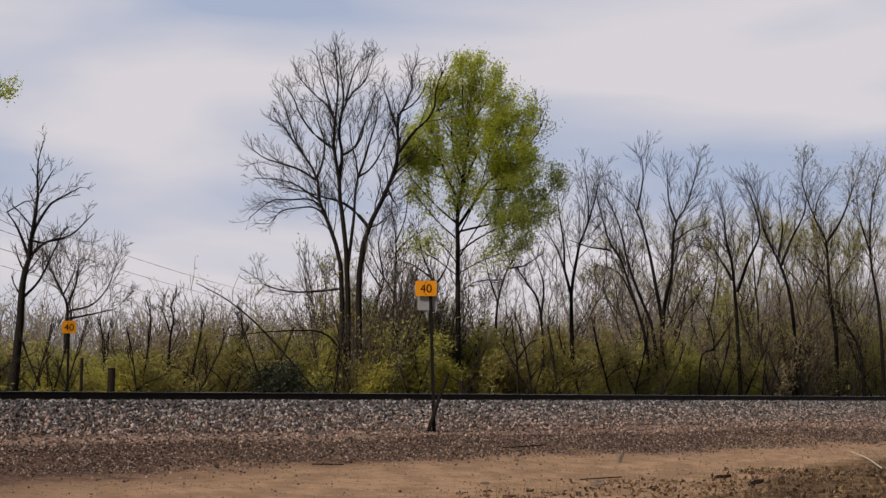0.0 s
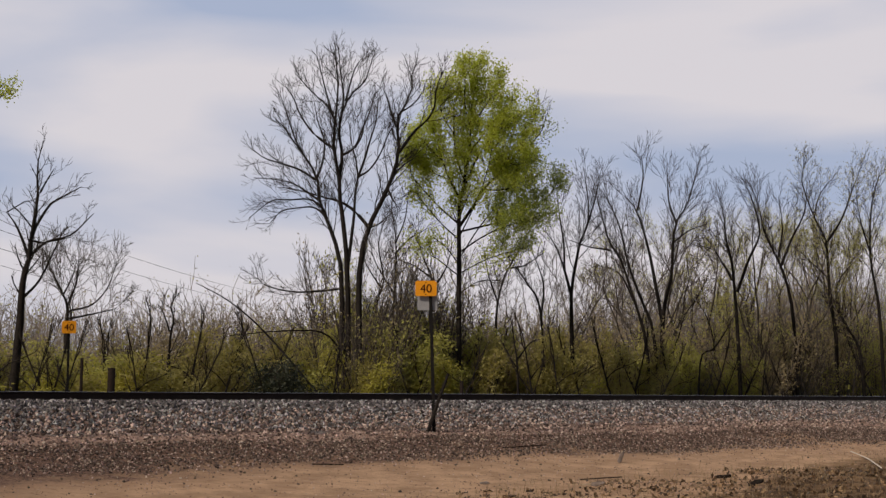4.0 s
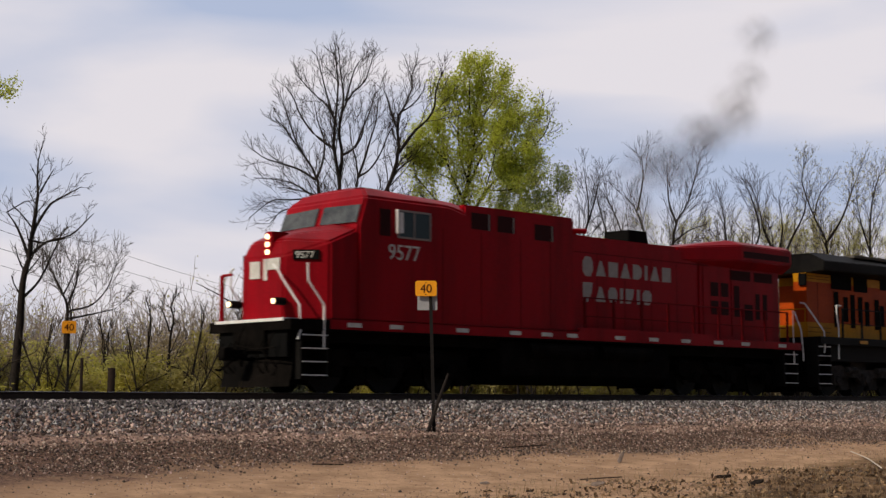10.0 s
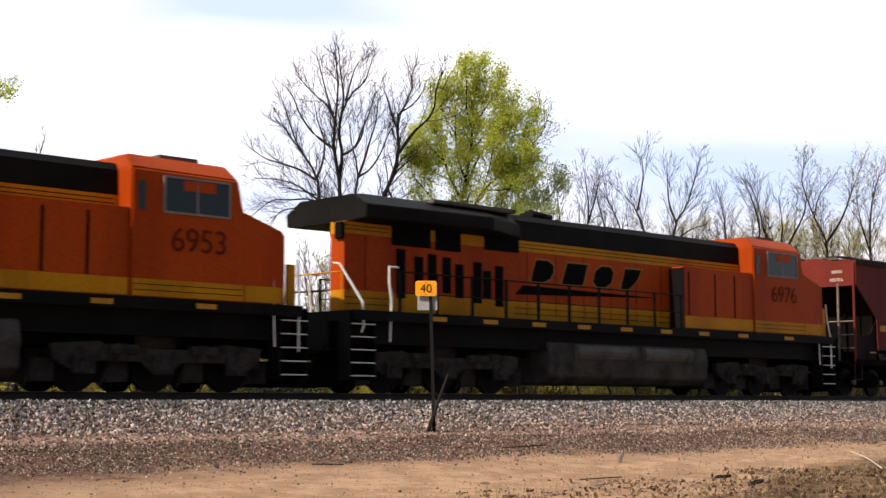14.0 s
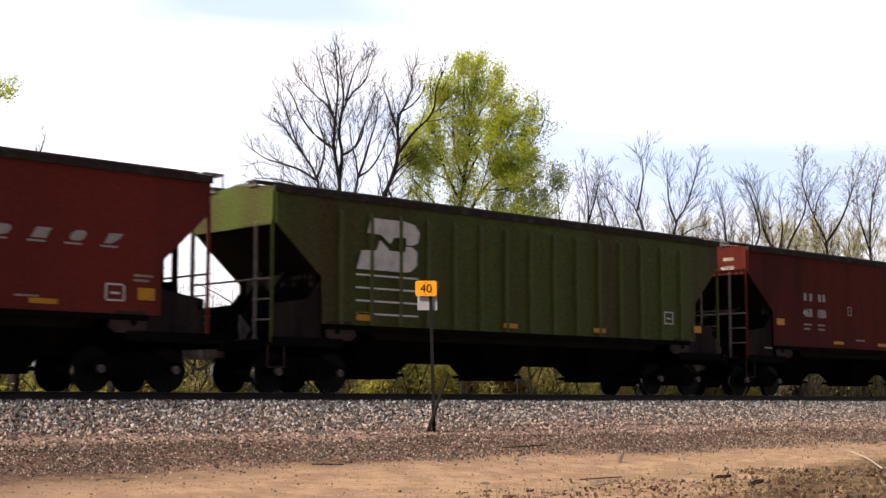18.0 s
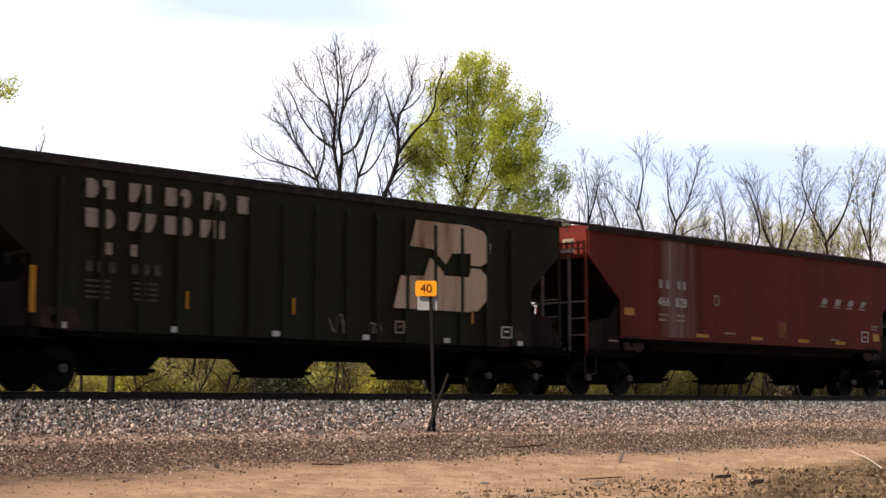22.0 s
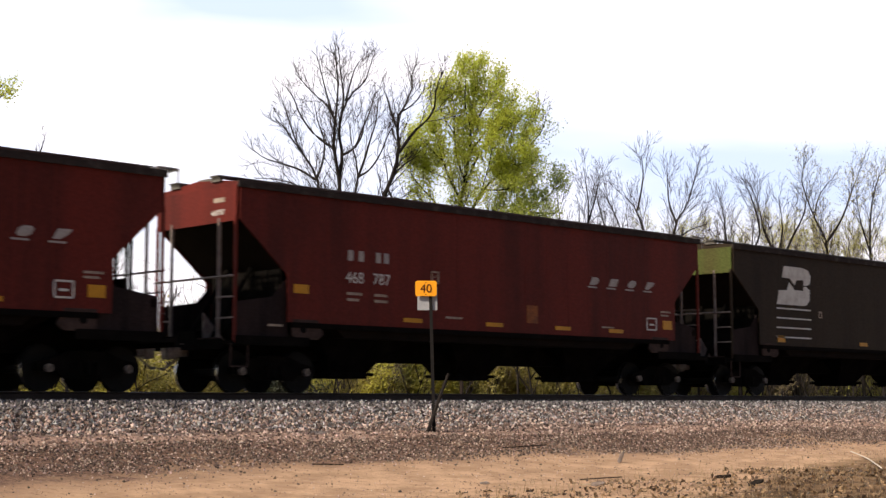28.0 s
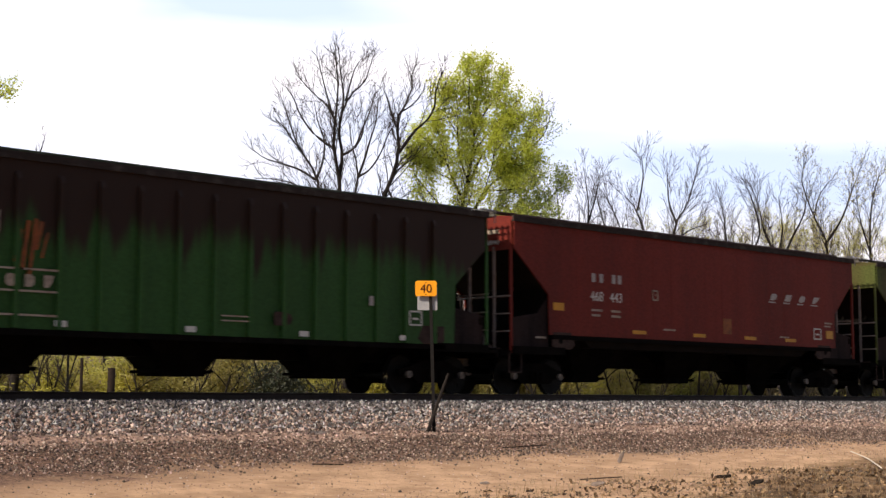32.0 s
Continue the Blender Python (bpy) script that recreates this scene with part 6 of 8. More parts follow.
        if way > 0:
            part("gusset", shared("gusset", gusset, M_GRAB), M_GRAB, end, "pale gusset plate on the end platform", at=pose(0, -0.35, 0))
        else:
            for name, me in (("brake_cylinder", shared("brake_cylinder", lambda bm: rod(bm, (0.55, -0.35, 2.05), (0.55, 0.25, 2.05), 0.26, 12), M_SLOPE)),
                             ("lever_box", shared("lever_box", lambda bm: quads(bm, (0.35, -0.66, 1.10), (0.75, -0.40, 2.45)), M_SLOPE)),
                             ("valve_box", shared("valve_box", lambda bm: quads(bm, (0.42, 0.05, 1.10), (0.70, 0.42, 1.75)), M_SLOPE)),
                             ("platform_beam", shared("platform_beam", lambda bm: quads(bm, (0.10, -1.50, 1.72), (0.22, 1.50, 1.90)), M_SLOPE))):
                part(name, me, M_SLOPE, end)
            for y, top in ((-1.2, 2.8), (-0.95, 3.2), (-0.18, 3.1), (0.12, 3.25), (0.55, 3.0), (0.95, 3.1)):
                part("brake_pipe", shared(("brake_pipe", top), lambda bm: rod(bm, (0.5, 0, 1.05), (0.5, 0, top), 0.04, 6), M_SLOPE), M_SLOPE, end, at=pose(0, y, 0))
        part("end_panel", shared(("end_panel", end_paint.name), panel, end_paint), paint, end)
        if number:
            # the car's number again, small, high on the end
            me = writing("".join(number), 0.17, M_WHITE)
            part("end_number", me, M_WHITE, end, "small white car number on the end", at=pose(-0.016, -0.62, 3.86, 0, 0, -90))
            part("end_mark", plate_mark(0.40, 0.10, M_FADED), M_FADED, end, "white block of a reporting mark", at=pose(-0.018, -0.72, 4.14, 0, 0, -90))
        part("brace", shared("end_brace", braces, M_UNDER), M_UNDER, end)
        coupler(car, 0.05 if way > 0 else LEN - 0.05, way)
    # brake wheel and reservoir
    def wheel(bm):
        for k in range(12):
            p, q = k * math.tau / 12, (k + 1) * math.tau / 12
            rod(bm, (0, math.cos(p) * 0.28, math.sin(p) * 0.28), (0, math.cos(q) * 0.28, math.sin(q) * 0.28), 0.018, 5)
        for k in range(4):
            p = k * math.tau / 4
            rod(bm, (0, 0, 0), (0, math.cos(p) * 0.28, math.sin(p) * 0.28), 0.014, 5)
    part("brake_wheel", shared("brake_wheel", wheel, M_TANK), M_TANK, car, at=pose(b + 0.12, 0.35, 1.95))
    part("air_reservoir", shared("air_reservoir", lambda bm: rod(bm, (0, 0, 0), (0, 1.1, 0), 0.22, 12), M_UNDER), M_UNDER, car, at=pose(1.55, -0.5, 1.45))
    for x in (2.15, LEN - 2.15):
        freight_truck(car, x, offset)
    # lettering and reflectors, on both sides
    decorate(car, style, number, marks, low)
    return car


def plate_mark(w, h, mat):
    return shared(("mark", round(w, 2), round(h, 2), mat.name), lambda bm: quads(bm, (0, -0.004, 0), (w, 0.004, h)), mat)


SILHOUETTES = {"wedge": ((0, 0), (0.40, 1), (0.60, 1), (1, 0)), "bulb": ((0, 0), (0, 1), (0.6, 1), (0.92, 0.82), (1, 0.5), (0.92, 0.18), (0.6, 0)),
               "block": ((0, 0), (0, 1), (1, 1), (1, 0)), "bar": ((0, 0), (0, 1), (1, 1), (1, 0)),
               "round": ((0.25, 0), (0, 0.25), (0, 0.75), (0.25, 1), (0.75, 1), (1, 0.75), (1, 0.25), (0.75, 0)),
               "flag": ((0, 0), (0, 1), (1, 1), (0.9, 0.5), (0.5, 0))}


def shape_mark(shape, w, h, mat, lean=0.0):
    """A flat silhouette, leaning to the right by a share of its height."""
    return shared(("shape", shape, round(w, 2), round(h, 2), mat.name, lean), lambda bm: slab(bm, [(x * w + z * h * lean, z * h) for x, z in SILHOUETTES[shape]], -0.004, 0.004), mat)


def slant_mark(w, h, mat, lean=0.12):
    return shared(("slant", round(w, 2), round(h, 2), mat.name), lambda bm: slab(bm, [(0, 0), (w, 0), (w + lean, h), (lean, h)], -0.004, 0.004), mat)


def put(car, name, me, x, z, mat, label="", out=1.585):
    """The same mark on both sides of a car; x is read from the west on the south side."""
    for s in (-1, 1):
        w = max(v.co.x for v in me.vertices)
        if s < 0:
            part(name, me, mat, car, label, at=pose(x, -out, z))
        else:
            part(name, me, mat, car, label, at=pose(x + w, out, z, 0, 0, 180))


def scrawl_mark(w, h, mat, seed):
    """A looping ribbon of sprayed paint."""
    def make(bm):
        rng = random.Random(seed)
        a, b, c = rng.uniform(0, 6), rng.uniform(2.2, 3.4), rng.uniform(3.1, 4.6)
        last = None
        for i in range(60):
            t = i / 59
            px = w * (0.08 + 0.84 * t + 0.14 * math.sin(b * 6.3 * t + a))
            pz = h * (0.5 + 0.36 * math.sin(c * 6.3 * t) + 0.10 * math.sin(17 * t + a))
            px = min(w, max(0, px))
            pair = [bm.verts.new((px, -0.003, pz - 0.018)), bm.verts.new((px + 0.012, -0.003, pz + 0.018))]
            if last:
                bm.faces.new((last[0], pair[0], pair[1], last[1]))
            last = pair
    return shared(("scrawl", seed), make, mat)


def decorate(car, style, number, marks, low):
    out = 1.587 if style == "smooth" else 1.645
    if number:
        left, right = number
        for x in (3.85, 4.17, 4.70, 4.95):
            put(car, "reporting_mark", plate_mark(0.15, 0.24, M_GREYWHITE), x + 0.02, 3.03, M_GREYWHITE, "white block of a reporting mark", out)
        put(car, "car_number", writing(left, 0.37, M_WHITE), 3.80, 2.52, M_WHITE, "white stencilled car number", out)
        put(car, "car_number", writing(right, 0.37, M_WHITE), 4.62, 2.52, M_WHITE, "white stencilled car number", out)
        for x, z, w in ((3.85, 2.24, 0.45), (3.85, 2.10, 0.35), (4.68, 2.24, 0.4), (4.68, 2.10, 0.4)):
            put(car, "small_print", plate_mark(w, 0.06, M_FADED), x, z, M_FADED, "bar of small stencilling", out)
    for m in marks:
        kind, x, z, w, h, mat = m
        if kind == "emblem":
            put(car, "owner_emblem", emblem_mark(w, h, mat), x, z, mat, "pale block emblem of the owner", out)
        elif kind == "scrawl":
            put(car, "spray_scrawl", scrawl_mark(w, h, mat, int(x * 10)), x, z, mat, "white sprayed scrawl", out)
        elif kind == "slant":
            put(car, "logo_shape", slant_mark(w, h, mat), x, z, mat, "pale slanted shape of the owner's mark", out)
        elif kind in SILHOUETTES:
            put(car, "name_shape", shape_mark(kind, w, h, mat, 0.55 if mat == M_GREYWHITE else 0.0), x, z, mat, "pale flat shape of the owner's name", out)
        elif kind == "word":
            put(car, "name_shape", plate_mark(w, h, mat), x, z, mat, "pale block of the owner's name", out)
        elif kind == "patch":
            put(car, "paint_patch", plate_mark(w, h, mat), x, z, mat, "paler streaked patch of paint", out - 0.006)
        elif kind == "box":
            for bx, bz, bw, bh in ((x, z, w, 0.04), (x, z + h - 0.04, w, 0.04), (x, z, 0.04, h), (x + w - 0.04, z, 0.04, h), (x + 0.12, z + 0.14, w - 0.24, 0.05)):
                put(car, "stencil_frame", plate_mark(bw, bh, mat), bx, bz, mat, "white framed data stencil", out)
        else:
            put(car, "reflector", plate_mark(w, h, mat), x, z, mat, "yellow reflective strip", out)


def owner_word(x=12.4, z=2.97, size=0.30):
    """Four slanted blocks over short underlines."""
    out = []
    for i in range(4):
        out.append((("bulb", "block", "round", "flag")[i], x + i * 0.80, z - 0.02, size + 0.02, 0.21, M_GREYWHITE))
        out.append(("word", x + i * 0.80 - 0.08, z - 0.10, size + 0.08, 0.04, M_GREYWHITE))
    return out


RED_MARKS = owner_word() + [("box", 14.85, 1.80, 0.45, 0.36, M_WHITE), ("box", 6.5, 2.65, 0.26, 0.30, M_FADED), ("strip", 2.3, 2.2, 0.42, 0.20, M_REFLECT),
                            ("strip", 5.6, 1.68, 0.6, 0.10, M_REFLECT), ("strip", 8.4, 1.68, 0.6, 0.10, M_REFLECT), ("strip", 11.0, 1.68, 0.6, 0.10, M_REFLECT),
                            ("strip", 13.2, 1.68, 0.6, 0.10, M_REFLECT), ("strip", 15.6, 1.85, 0.4, 0.25, M_REFLECT),
                            ("patch", 9.9, 1.82, 0.42, 0.46, M_DIM), ("word", 15.5, 2.32, 0.45, 0.05, M_FADED), ("word", 15.5, 2.22, 0.36, 0.05, M_FADED), ("word", 1.6, 1.44, 0.4, 0.05, M_FADED),
                            ("word", 12.9, 1.80, 0.5, 0.04, M_FADED), ("word", 7.0, 1.82, 0.55, 0.05, M_FADED)]


def ring_logo(x, z, w, h, mat):
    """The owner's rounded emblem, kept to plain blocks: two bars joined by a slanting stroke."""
    return [("emblem", x, z, w, h, mat)]


def emblem_mark(w, h, mat):
    def make(bm):
        d = -0.004, 0.004
        top = ((0.16, 0.70), (0.22, 1.0), (0.75, 1.0), (0.92, 0.95), (1.0, 0.80), (0.97, 0.60), (0.88, 0.54), (0.78, 0.54), (0.78, 0.68), (0.58, 0.66), (0.52, 0.53), (0.38, 0.69))
        low_half = ((0, 0), (0.07, 0.36), (0.30, 0.38), (0.36, 0.59), (0.49, 0.44), (0.50, 0.40), (0.76, 0.40), (0.78, 0.51), (0.88, 0.51), (0.96, 0.42), (0.95, 0.15), (0.85, 0.02), (0.75, 0))
        for line in (top, low_half):
            slab(bm, [(x * w, z * h) for x, z in line], *d)
    return shared(("emblem", round(w, 2), mat.name), make, mat)


GREEN_MARKS = ring_logo(3.1, 2.85, 1.98, 1.22, M_WHITE) + [("word", 3.08, 2.70 - i * 0.30, 1.95, 0.045, M_WHITE) for i in (0, 1, 2, 3)] + [
    ("strip", 3.1, 1.66, 0.42, 0.2, M_REFLECT), ("box", 14.6, 2.0, 0.42, 0.36, M_WHITE), ("strip", 16.0, 1.8, 0.35, 0.2, M_REFLECT), ("box", 5.5, 2.5, 0.2, 0.22, M_FADED),
    ("strip", 8.0, 1.66, 0.5, 0.12, M_REFLECT), ("strip", 11.5, 1.66, 0.5, 0.12, M_REFLECT)]
DARK_MARKS = ([(k, 3.16 + x, 3.83, w, 0.38, M_CHALK) for k, x, w in (("bulb", 0, 0.27), ("bar", 0.38, 0.25), ("flag", 0.98, 0.27), ("bar", 1.36, 0.12), ("block", 1.84, 0.27), ("round", 2.20, 0.26), ("flag", 2.80, 0.2), ("bulb", 3.08, 0.27), ("block", 3.66, 0.28))]
              + [(k, 3.16 + x, 3.24, 0.27, 0.38, M_CHALK) for k, x in (("block", 0), ("bulb", 0.38), ("flag", 0.98), ("flag", 1.36), ("block", 1.84), ("round", 2.22), ("flag", 2.72), ("block", 3.06))]
              + ring_logo(11.35, 2.0, 3.3, 2.15, M_CREAM) + [("strip", 2.0, 1.5, 0.12, 0.9, M_REFLECT), ("box", 15.0, 1.4, 0.4, 0.3, M_WHITE), ("box", 11.4, 1.4, 0.3, 0.3, M_FADED)]
              + [("word", 3.62, 2.72, 0.15, 0.24, M_FADED), ("word", 4.2, 2.72, 0.15, 0.24, M_FADED)] + [("word", 3.2 + 0.26 * k, 2.36, 0.14, 0.21, M_STENCIL) for k in (0, 1, 2, 4, 5, 6)]
              + [("word", 3.2 + 1.1 * k, 2.16 - 0.11 * i, 0.55, 0.045, M_STENCIL) for i in range(4) for k in (0, 1)] + [("strip", x, 1.72, 0.06, 0.36, M_REFLECT) for x in (5.55, 8.35, 13.95)]
              + [("strip", 2.6 + i * 2.6, 1.22, 0.2, 0.12, M_WHITE) for i in range(6)] + [("scrawl", 9.4, 1.3, 0.5, 0.5, M_FADED), ("scrawl", 10.6, 1.3, 0.4, 0.4, M_FADED)])
GRAFFITI = [("patch", 3.78, 2.98, 0.11, 0.44, M_FADED), ("patch", 3.98, 2.98, 0.11, 0.44, M_FADED)] + [
    ("slant", x, z, w, h, M_RUSTY) for x, z, w, h in ((4.40, 2.45, 0.06, 0.62), (4.54, 2.30, 0.08, 0.95), (4.70, 2.22, 0.07, 1.08), (4.80, 2.70, 0.10, 0.55), (4.96, 2.55, 0.05, 0.5))] + [
    ("word", 3.0, z, 2.45, 0.04, M_FADED) for z in (2.30, 1.88, 1.42)] + [(k, 3.05 + 0.4 * i, 1.98, 0.2, 0.24, M_FADED) for i, k in enumerate(("bar", "block", "flag", "round", "bulb", "flag"))] + [
    ("patch", 13.35, 2.02, 0.13, 0.22, M_GREYWHITE), ("word", 9.2, 1.5, 0.8, 0.03, M_FADED), ("word", 9.2, 1.6, 0.8, 0.03, M_FADED), ("bulb", 10.6, 1.46, 0.5, 0.30, M_DIRTY)]
PLAIN_GREEN = [("box", 14.6, 1.6, 0.42, 0.36, M_WHITE)] + [("strip", 2.3 + i * 3.0, 1.24, 0.26, 0.12, M_WHITE) for i in range(5)]

HOPPERS = [
    (-45.78, "smooth", M_OXIDE_B, "oxide-red covered hopper car with white stencils", ("466", "756"), RED_MARKS, None),
    (-27.50, "ribbed", M_GREEN, "weathered olive-green ribbed covered hopper car with white emblem", None, GREEN_MARKS, None),
    (-9.40, "smooth", M_OXIDE_OLD, "dark oxide-red covered hopper car with faded stencils", ("468", "186"), RED_MARKS + [("scrawl", 12.7, 1.95, 0.85, 0.62, M_GREYWHITE), ("scrawl", 13.1, 1.75, 0.75, 0.42, M_GREYWHITE)], None),
    (8.80, "boxed", M_DARKGREEN, "sooty dark-green covered hopper car with large faded emblem", None, DARK_MARKS, M_GREEN),
    (26.50, "smooth", M_OXIDE_B, "oxide-red covered hopper car with a grey faded patch", ("466", "828"),
     [("patch", 3.70, 1.64, 2.2, 2.84, M_SMEAR)] + RED_MARKS, None),
    (44.70, "smooth", M_OXIDE_B, "oxide-red covered hopper car with white stencils", ("471", "412"), RED_MARKS, None),
    (62.96, "smooth", M_OXIDE, "oxide-red covered hopper car with white stencils", ("466", "920"), RED_MARKS, None),
    (81.40, "smooth", M_OXIDE, "dark oxide-red covered hopper car with white stencils", ("468", "787"), RED_MARKS, None),
    (99.70, "smooth", M_BROWNGREEN, "grimy brown-green covered hopper car with white emblem", None, GREEN_MARKS, M_GREEN),
    (117.76, "boxed", M_BRIGHTGREEN, "green covered hopper car with sooty top and painted scrawl", None, GRAFFITI + PLAIN_GREEN, M_BRIGHTGREEN),
    (135.26, "smooth", M_OXIDE_B, "oxide-red covered hopper car with white stencils", ("468", "443"), RED_MARKS, None),
    (153.40, "ribbed", M_GREEN, "weathered green ribbed covered hopper car", None, GREEN_MARKS, None)]


def loco_truck(loco, x, offset, mat):
    """Three-axle bogie."""
    def frame_shape(bm):
        for s in (-1, 1):
            slab(bm, [(-2.5, 0.62), (-2.15, 0.45), (-1.6, 0.62), (-0.5, 0.62), (-0.25, 0.42), (0.25, 0.42), (0.5, 0.62), (1.6, 0.62), (2.15, 0.45), (2.5, 0.62),
                      (2.55, 0.95), (1.5, 1.02), (1.1, 0.88), (-1.1, 0.88), (-1.5, 1.02), (-2.55, 0.95)], s * 0.98, s * 1.14)
            for k in (-1.85, 0.0, 1.85):
                quads(bm, (k - 0.24, s * 1.10, 0.36), (k + 0.24, s * 1.22, 0.74))
                rod(bm, (k, s * 1.18, 0.53), (k, s * 1.27, 0.53), 0.15, 10)
            for k in (-1.0, 0.95):
                rod(bm, (k - 0.3, s * 1.2, 0.86), (k + 0.35, s * 1.2, 0.86), 0.11, 8)
                rod(bm, (k, s * 1.16, 0.62), (k, s * 1.16, 0.98), 0.12, 8)
        quads(bm, (-2.2, -0.95, 0.66), (2.2, 0.95, 0.9))
        quads(bm, (-0.5, -0.9, 0.9), (0.5, 0.9, 1.15))
        # brake rigging and sand pipes hang low between the wheels
        for k in (-2.62, -0.93, 0.93, 2.62):
            quads(bm, (k - 0.26, -0.9, 0.20), (k + 0.26, 0.9, 0.66))
            for s in (-1, 1):
                rod(bm, (k - 0.2, s * 1.0, 0.7), (k - 0.34, s * 0.8, 0.10), 0.03, 6)
    t = part("truck", shared(("loco_truck", mat.name), frame_shape, mat), mat, loco, at=pose(x, 0, 0))
    for dx in (-1.85, 0.0, 1.85):
        w = part("wheelset", wheelset_mesh(0.533), M_STEEL, t, at=pose(dx, 0, 0.533))
        WHEELS.append((w, offset, x, dx, 0.533))


LOCO = 22.1


def handrail(loco, points, r=0.022, mat=None, label="white grab rail"):
    bm = bmesh.new()
    pipe(bm, points, r)
    part("handrail", bm, mat or M_SILVER, loco, label)


def steps(loco, x, s, deck):
    """Corner steps with white nosings."""
    bm = bmesh.new()
    quads(bm, (x - 0.40, s * 1.05, 0.30), (x + 0.40, s * 1.09, deck - 0.04))
    quads(bm, (x - 0.40, s * 1.09, 0.30), (x - 0.36, s * 1.48, deck - 0.04))
    quads(bm, (x + 0.36, s * 1.09, 0.30), (x + 0.40, s * 1.48, deck - 0.04))
    st = part("step_well", bm, M_BLACK, loco)
    for z in (0.38, 0.68, 0.98, 1.28, 1.58)[:4 if deck < 1.8 else 5]:
        bm = bmesh.new()
        quads(bm, (x - 0.36, s * 1.10, z), (x + 0.36, s * 1.48, z + 0.03))
        part("tread", bm, M_BLACK, st)
        bm = bmesh.new()
        quads(bm, (x - 0.36, s * 1.482, z + 0.002), (x + 0.36, s * 1.50, z + 0.028))
        part("nosing", bm, M_SILVER, st, "white step edge")


def underframe(loco, offset, deck_mat, deck=1.64):
    bm = bmesh.new()
    quads(bm, (0.75, -1.55, deck - 0.24), (LOCO - 0.75, 1.55, deck))
    quads(bm, (0.75, -0.6, 0.95), (LOCO - 0.75, 0.6, deck - 0.24))
    quads(bm, (0.9, -1.3, 1.15), (LOCO - 0.9, 1.3, deck - 0.24))
    part("frame_deck", bm, deck_mat, loco)
    bm = bmesh.new()
    bar_x(bm, [(-1.35, 1.38), (-1.45, 0.95), (-1.40, 0.45), (-1.1, 0.26), (1.1, 0.26), (1.40, 0.45), (1.45, 0.95), (1.35, 1.38)], 7.6, 14.6)
    soften(bm, 0.04)
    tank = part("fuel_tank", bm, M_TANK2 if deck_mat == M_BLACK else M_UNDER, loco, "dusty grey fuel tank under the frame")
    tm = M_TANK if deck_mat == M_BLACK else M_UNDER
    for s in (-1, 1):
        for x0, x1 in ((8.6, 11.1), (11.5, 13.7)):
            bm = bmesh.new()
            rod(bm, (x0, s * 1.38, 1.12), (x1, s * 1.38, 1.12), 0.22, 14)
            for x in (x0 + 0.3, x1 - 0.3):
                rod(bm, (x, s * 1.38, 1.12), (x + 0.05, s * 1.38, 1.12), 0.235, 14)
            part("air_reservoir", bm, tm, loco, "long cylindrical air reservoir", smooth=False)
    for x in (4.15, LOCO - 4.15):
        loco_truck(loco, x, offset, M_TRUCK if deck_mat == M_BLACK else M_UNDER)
    for x, way in ((0.05, 1), (LOCO - 0.05, -1)):
        coupler(loco, x, way, M_UNDER)
        bm = bmesh.new()
        x0, x1 = (0.75, 0.95) if way > 0 else (LOCO - 0.75, LOCO - 0.55)
        x2 = x1 if way < 0 else x0
        quads(bm, (x0 + (0.10 if way > 0 else 0.0), -1.3, 0.80), (x1 - (0.0 if way > 0 else 0.10), 1.3, deck))
        part("pilot_plate", bm, M_INK, loco, "black end plate behind the coupler")
        # ploughshare: two wings that meet in a blunt prow
        bm = bmesh.new()
        for s in (-1, 1):
            pts = [(x2 - 0.22 * way, 0.0, 0.12), (x2 + 0.16 * way, s * 1.30, 0.14), (x2 + 0.30 * way, s * 1.30, 0.80), (x2 + 0.06 * way, 0.0, 0.72)]
            v = [bm.verts.new(p) for p in pts]
            w = [bm.verts.new((p[0] + 0.04 * way, p[1], p[2])) for p in pts]
            bm.faces.new(v)
            bm.faces.new(w[::-1])
            for i in range(4):
                bm.faces.new((v[i], w[i], w[(i + 1) % 4], v[(i + 1) % 4]))
        part("snow_plough", bm, M_UNDER, loco, "grimy black snow plough")
        for s in (-1, 1):
            steps(loco, (1.5 if deck < 1.8 else 1.08) if way > 0 else LOCO - (1.3 if deck < 1.8 else 0.95), s, deck)
        for y in (-0.9, -0.6, 0.6, 0.9):
            bm = bmesh.new()
            xx = 0.7 if way > 0 else LOCO - 0.5
            pipe(bm, [(xx, y, 1.15), (xx - 0.12 * way, y, 0.95), (xx - 0.1 * way, y * 0.95, 0.6), (xx + 0.05 * way, y * 0.9, 0.45)], 0.022)
            part("brake_hose", bm, M_UNDER, loco)


def side_rails(loco, x0, x1, n, mat, s, y=1.5, up=0.0):
    for i in range(n):
        x = x0 + (x1 - x0) * i / (n - 1)
        part("stanchion", shared(("stanchion", mat.name), lambda bm: quads(bm, (-0.04, -0.02, 1.64), (0.04, 0.02, 2.62)), mat), mat, loco, at=pose(x, s * y, up))
    bm = bmesh.new()
    rod(bm, (x0, s * y, 2.6 + up), (x1, s * y, 2.6 + up), 0.02, 5)
    rod(bm, (x0, s * y, 2.1 + up), (x1, s * y, 2.1 + up), 0.014, 5)
    part("side_railing", bm, mat, loco)


def box_part(loco, name, a, b, mat, bevel=0.0, label=""):
    bm = bmesh.new()
    quads(bm, a, b)
    if bevel:
        soften(bm, bevel, 2)
    return part(name, bm, mat, loco, label)


def prism_part(loco, name, outline, y0, y1, mat, bevel=0.0, label=""):
    bm = bmesh.new()
    slab(bm, outline, y0, y1)
    if bevel:
        soften(bm, bevel, 2)
    return part(name, bm, mat, loco, label)


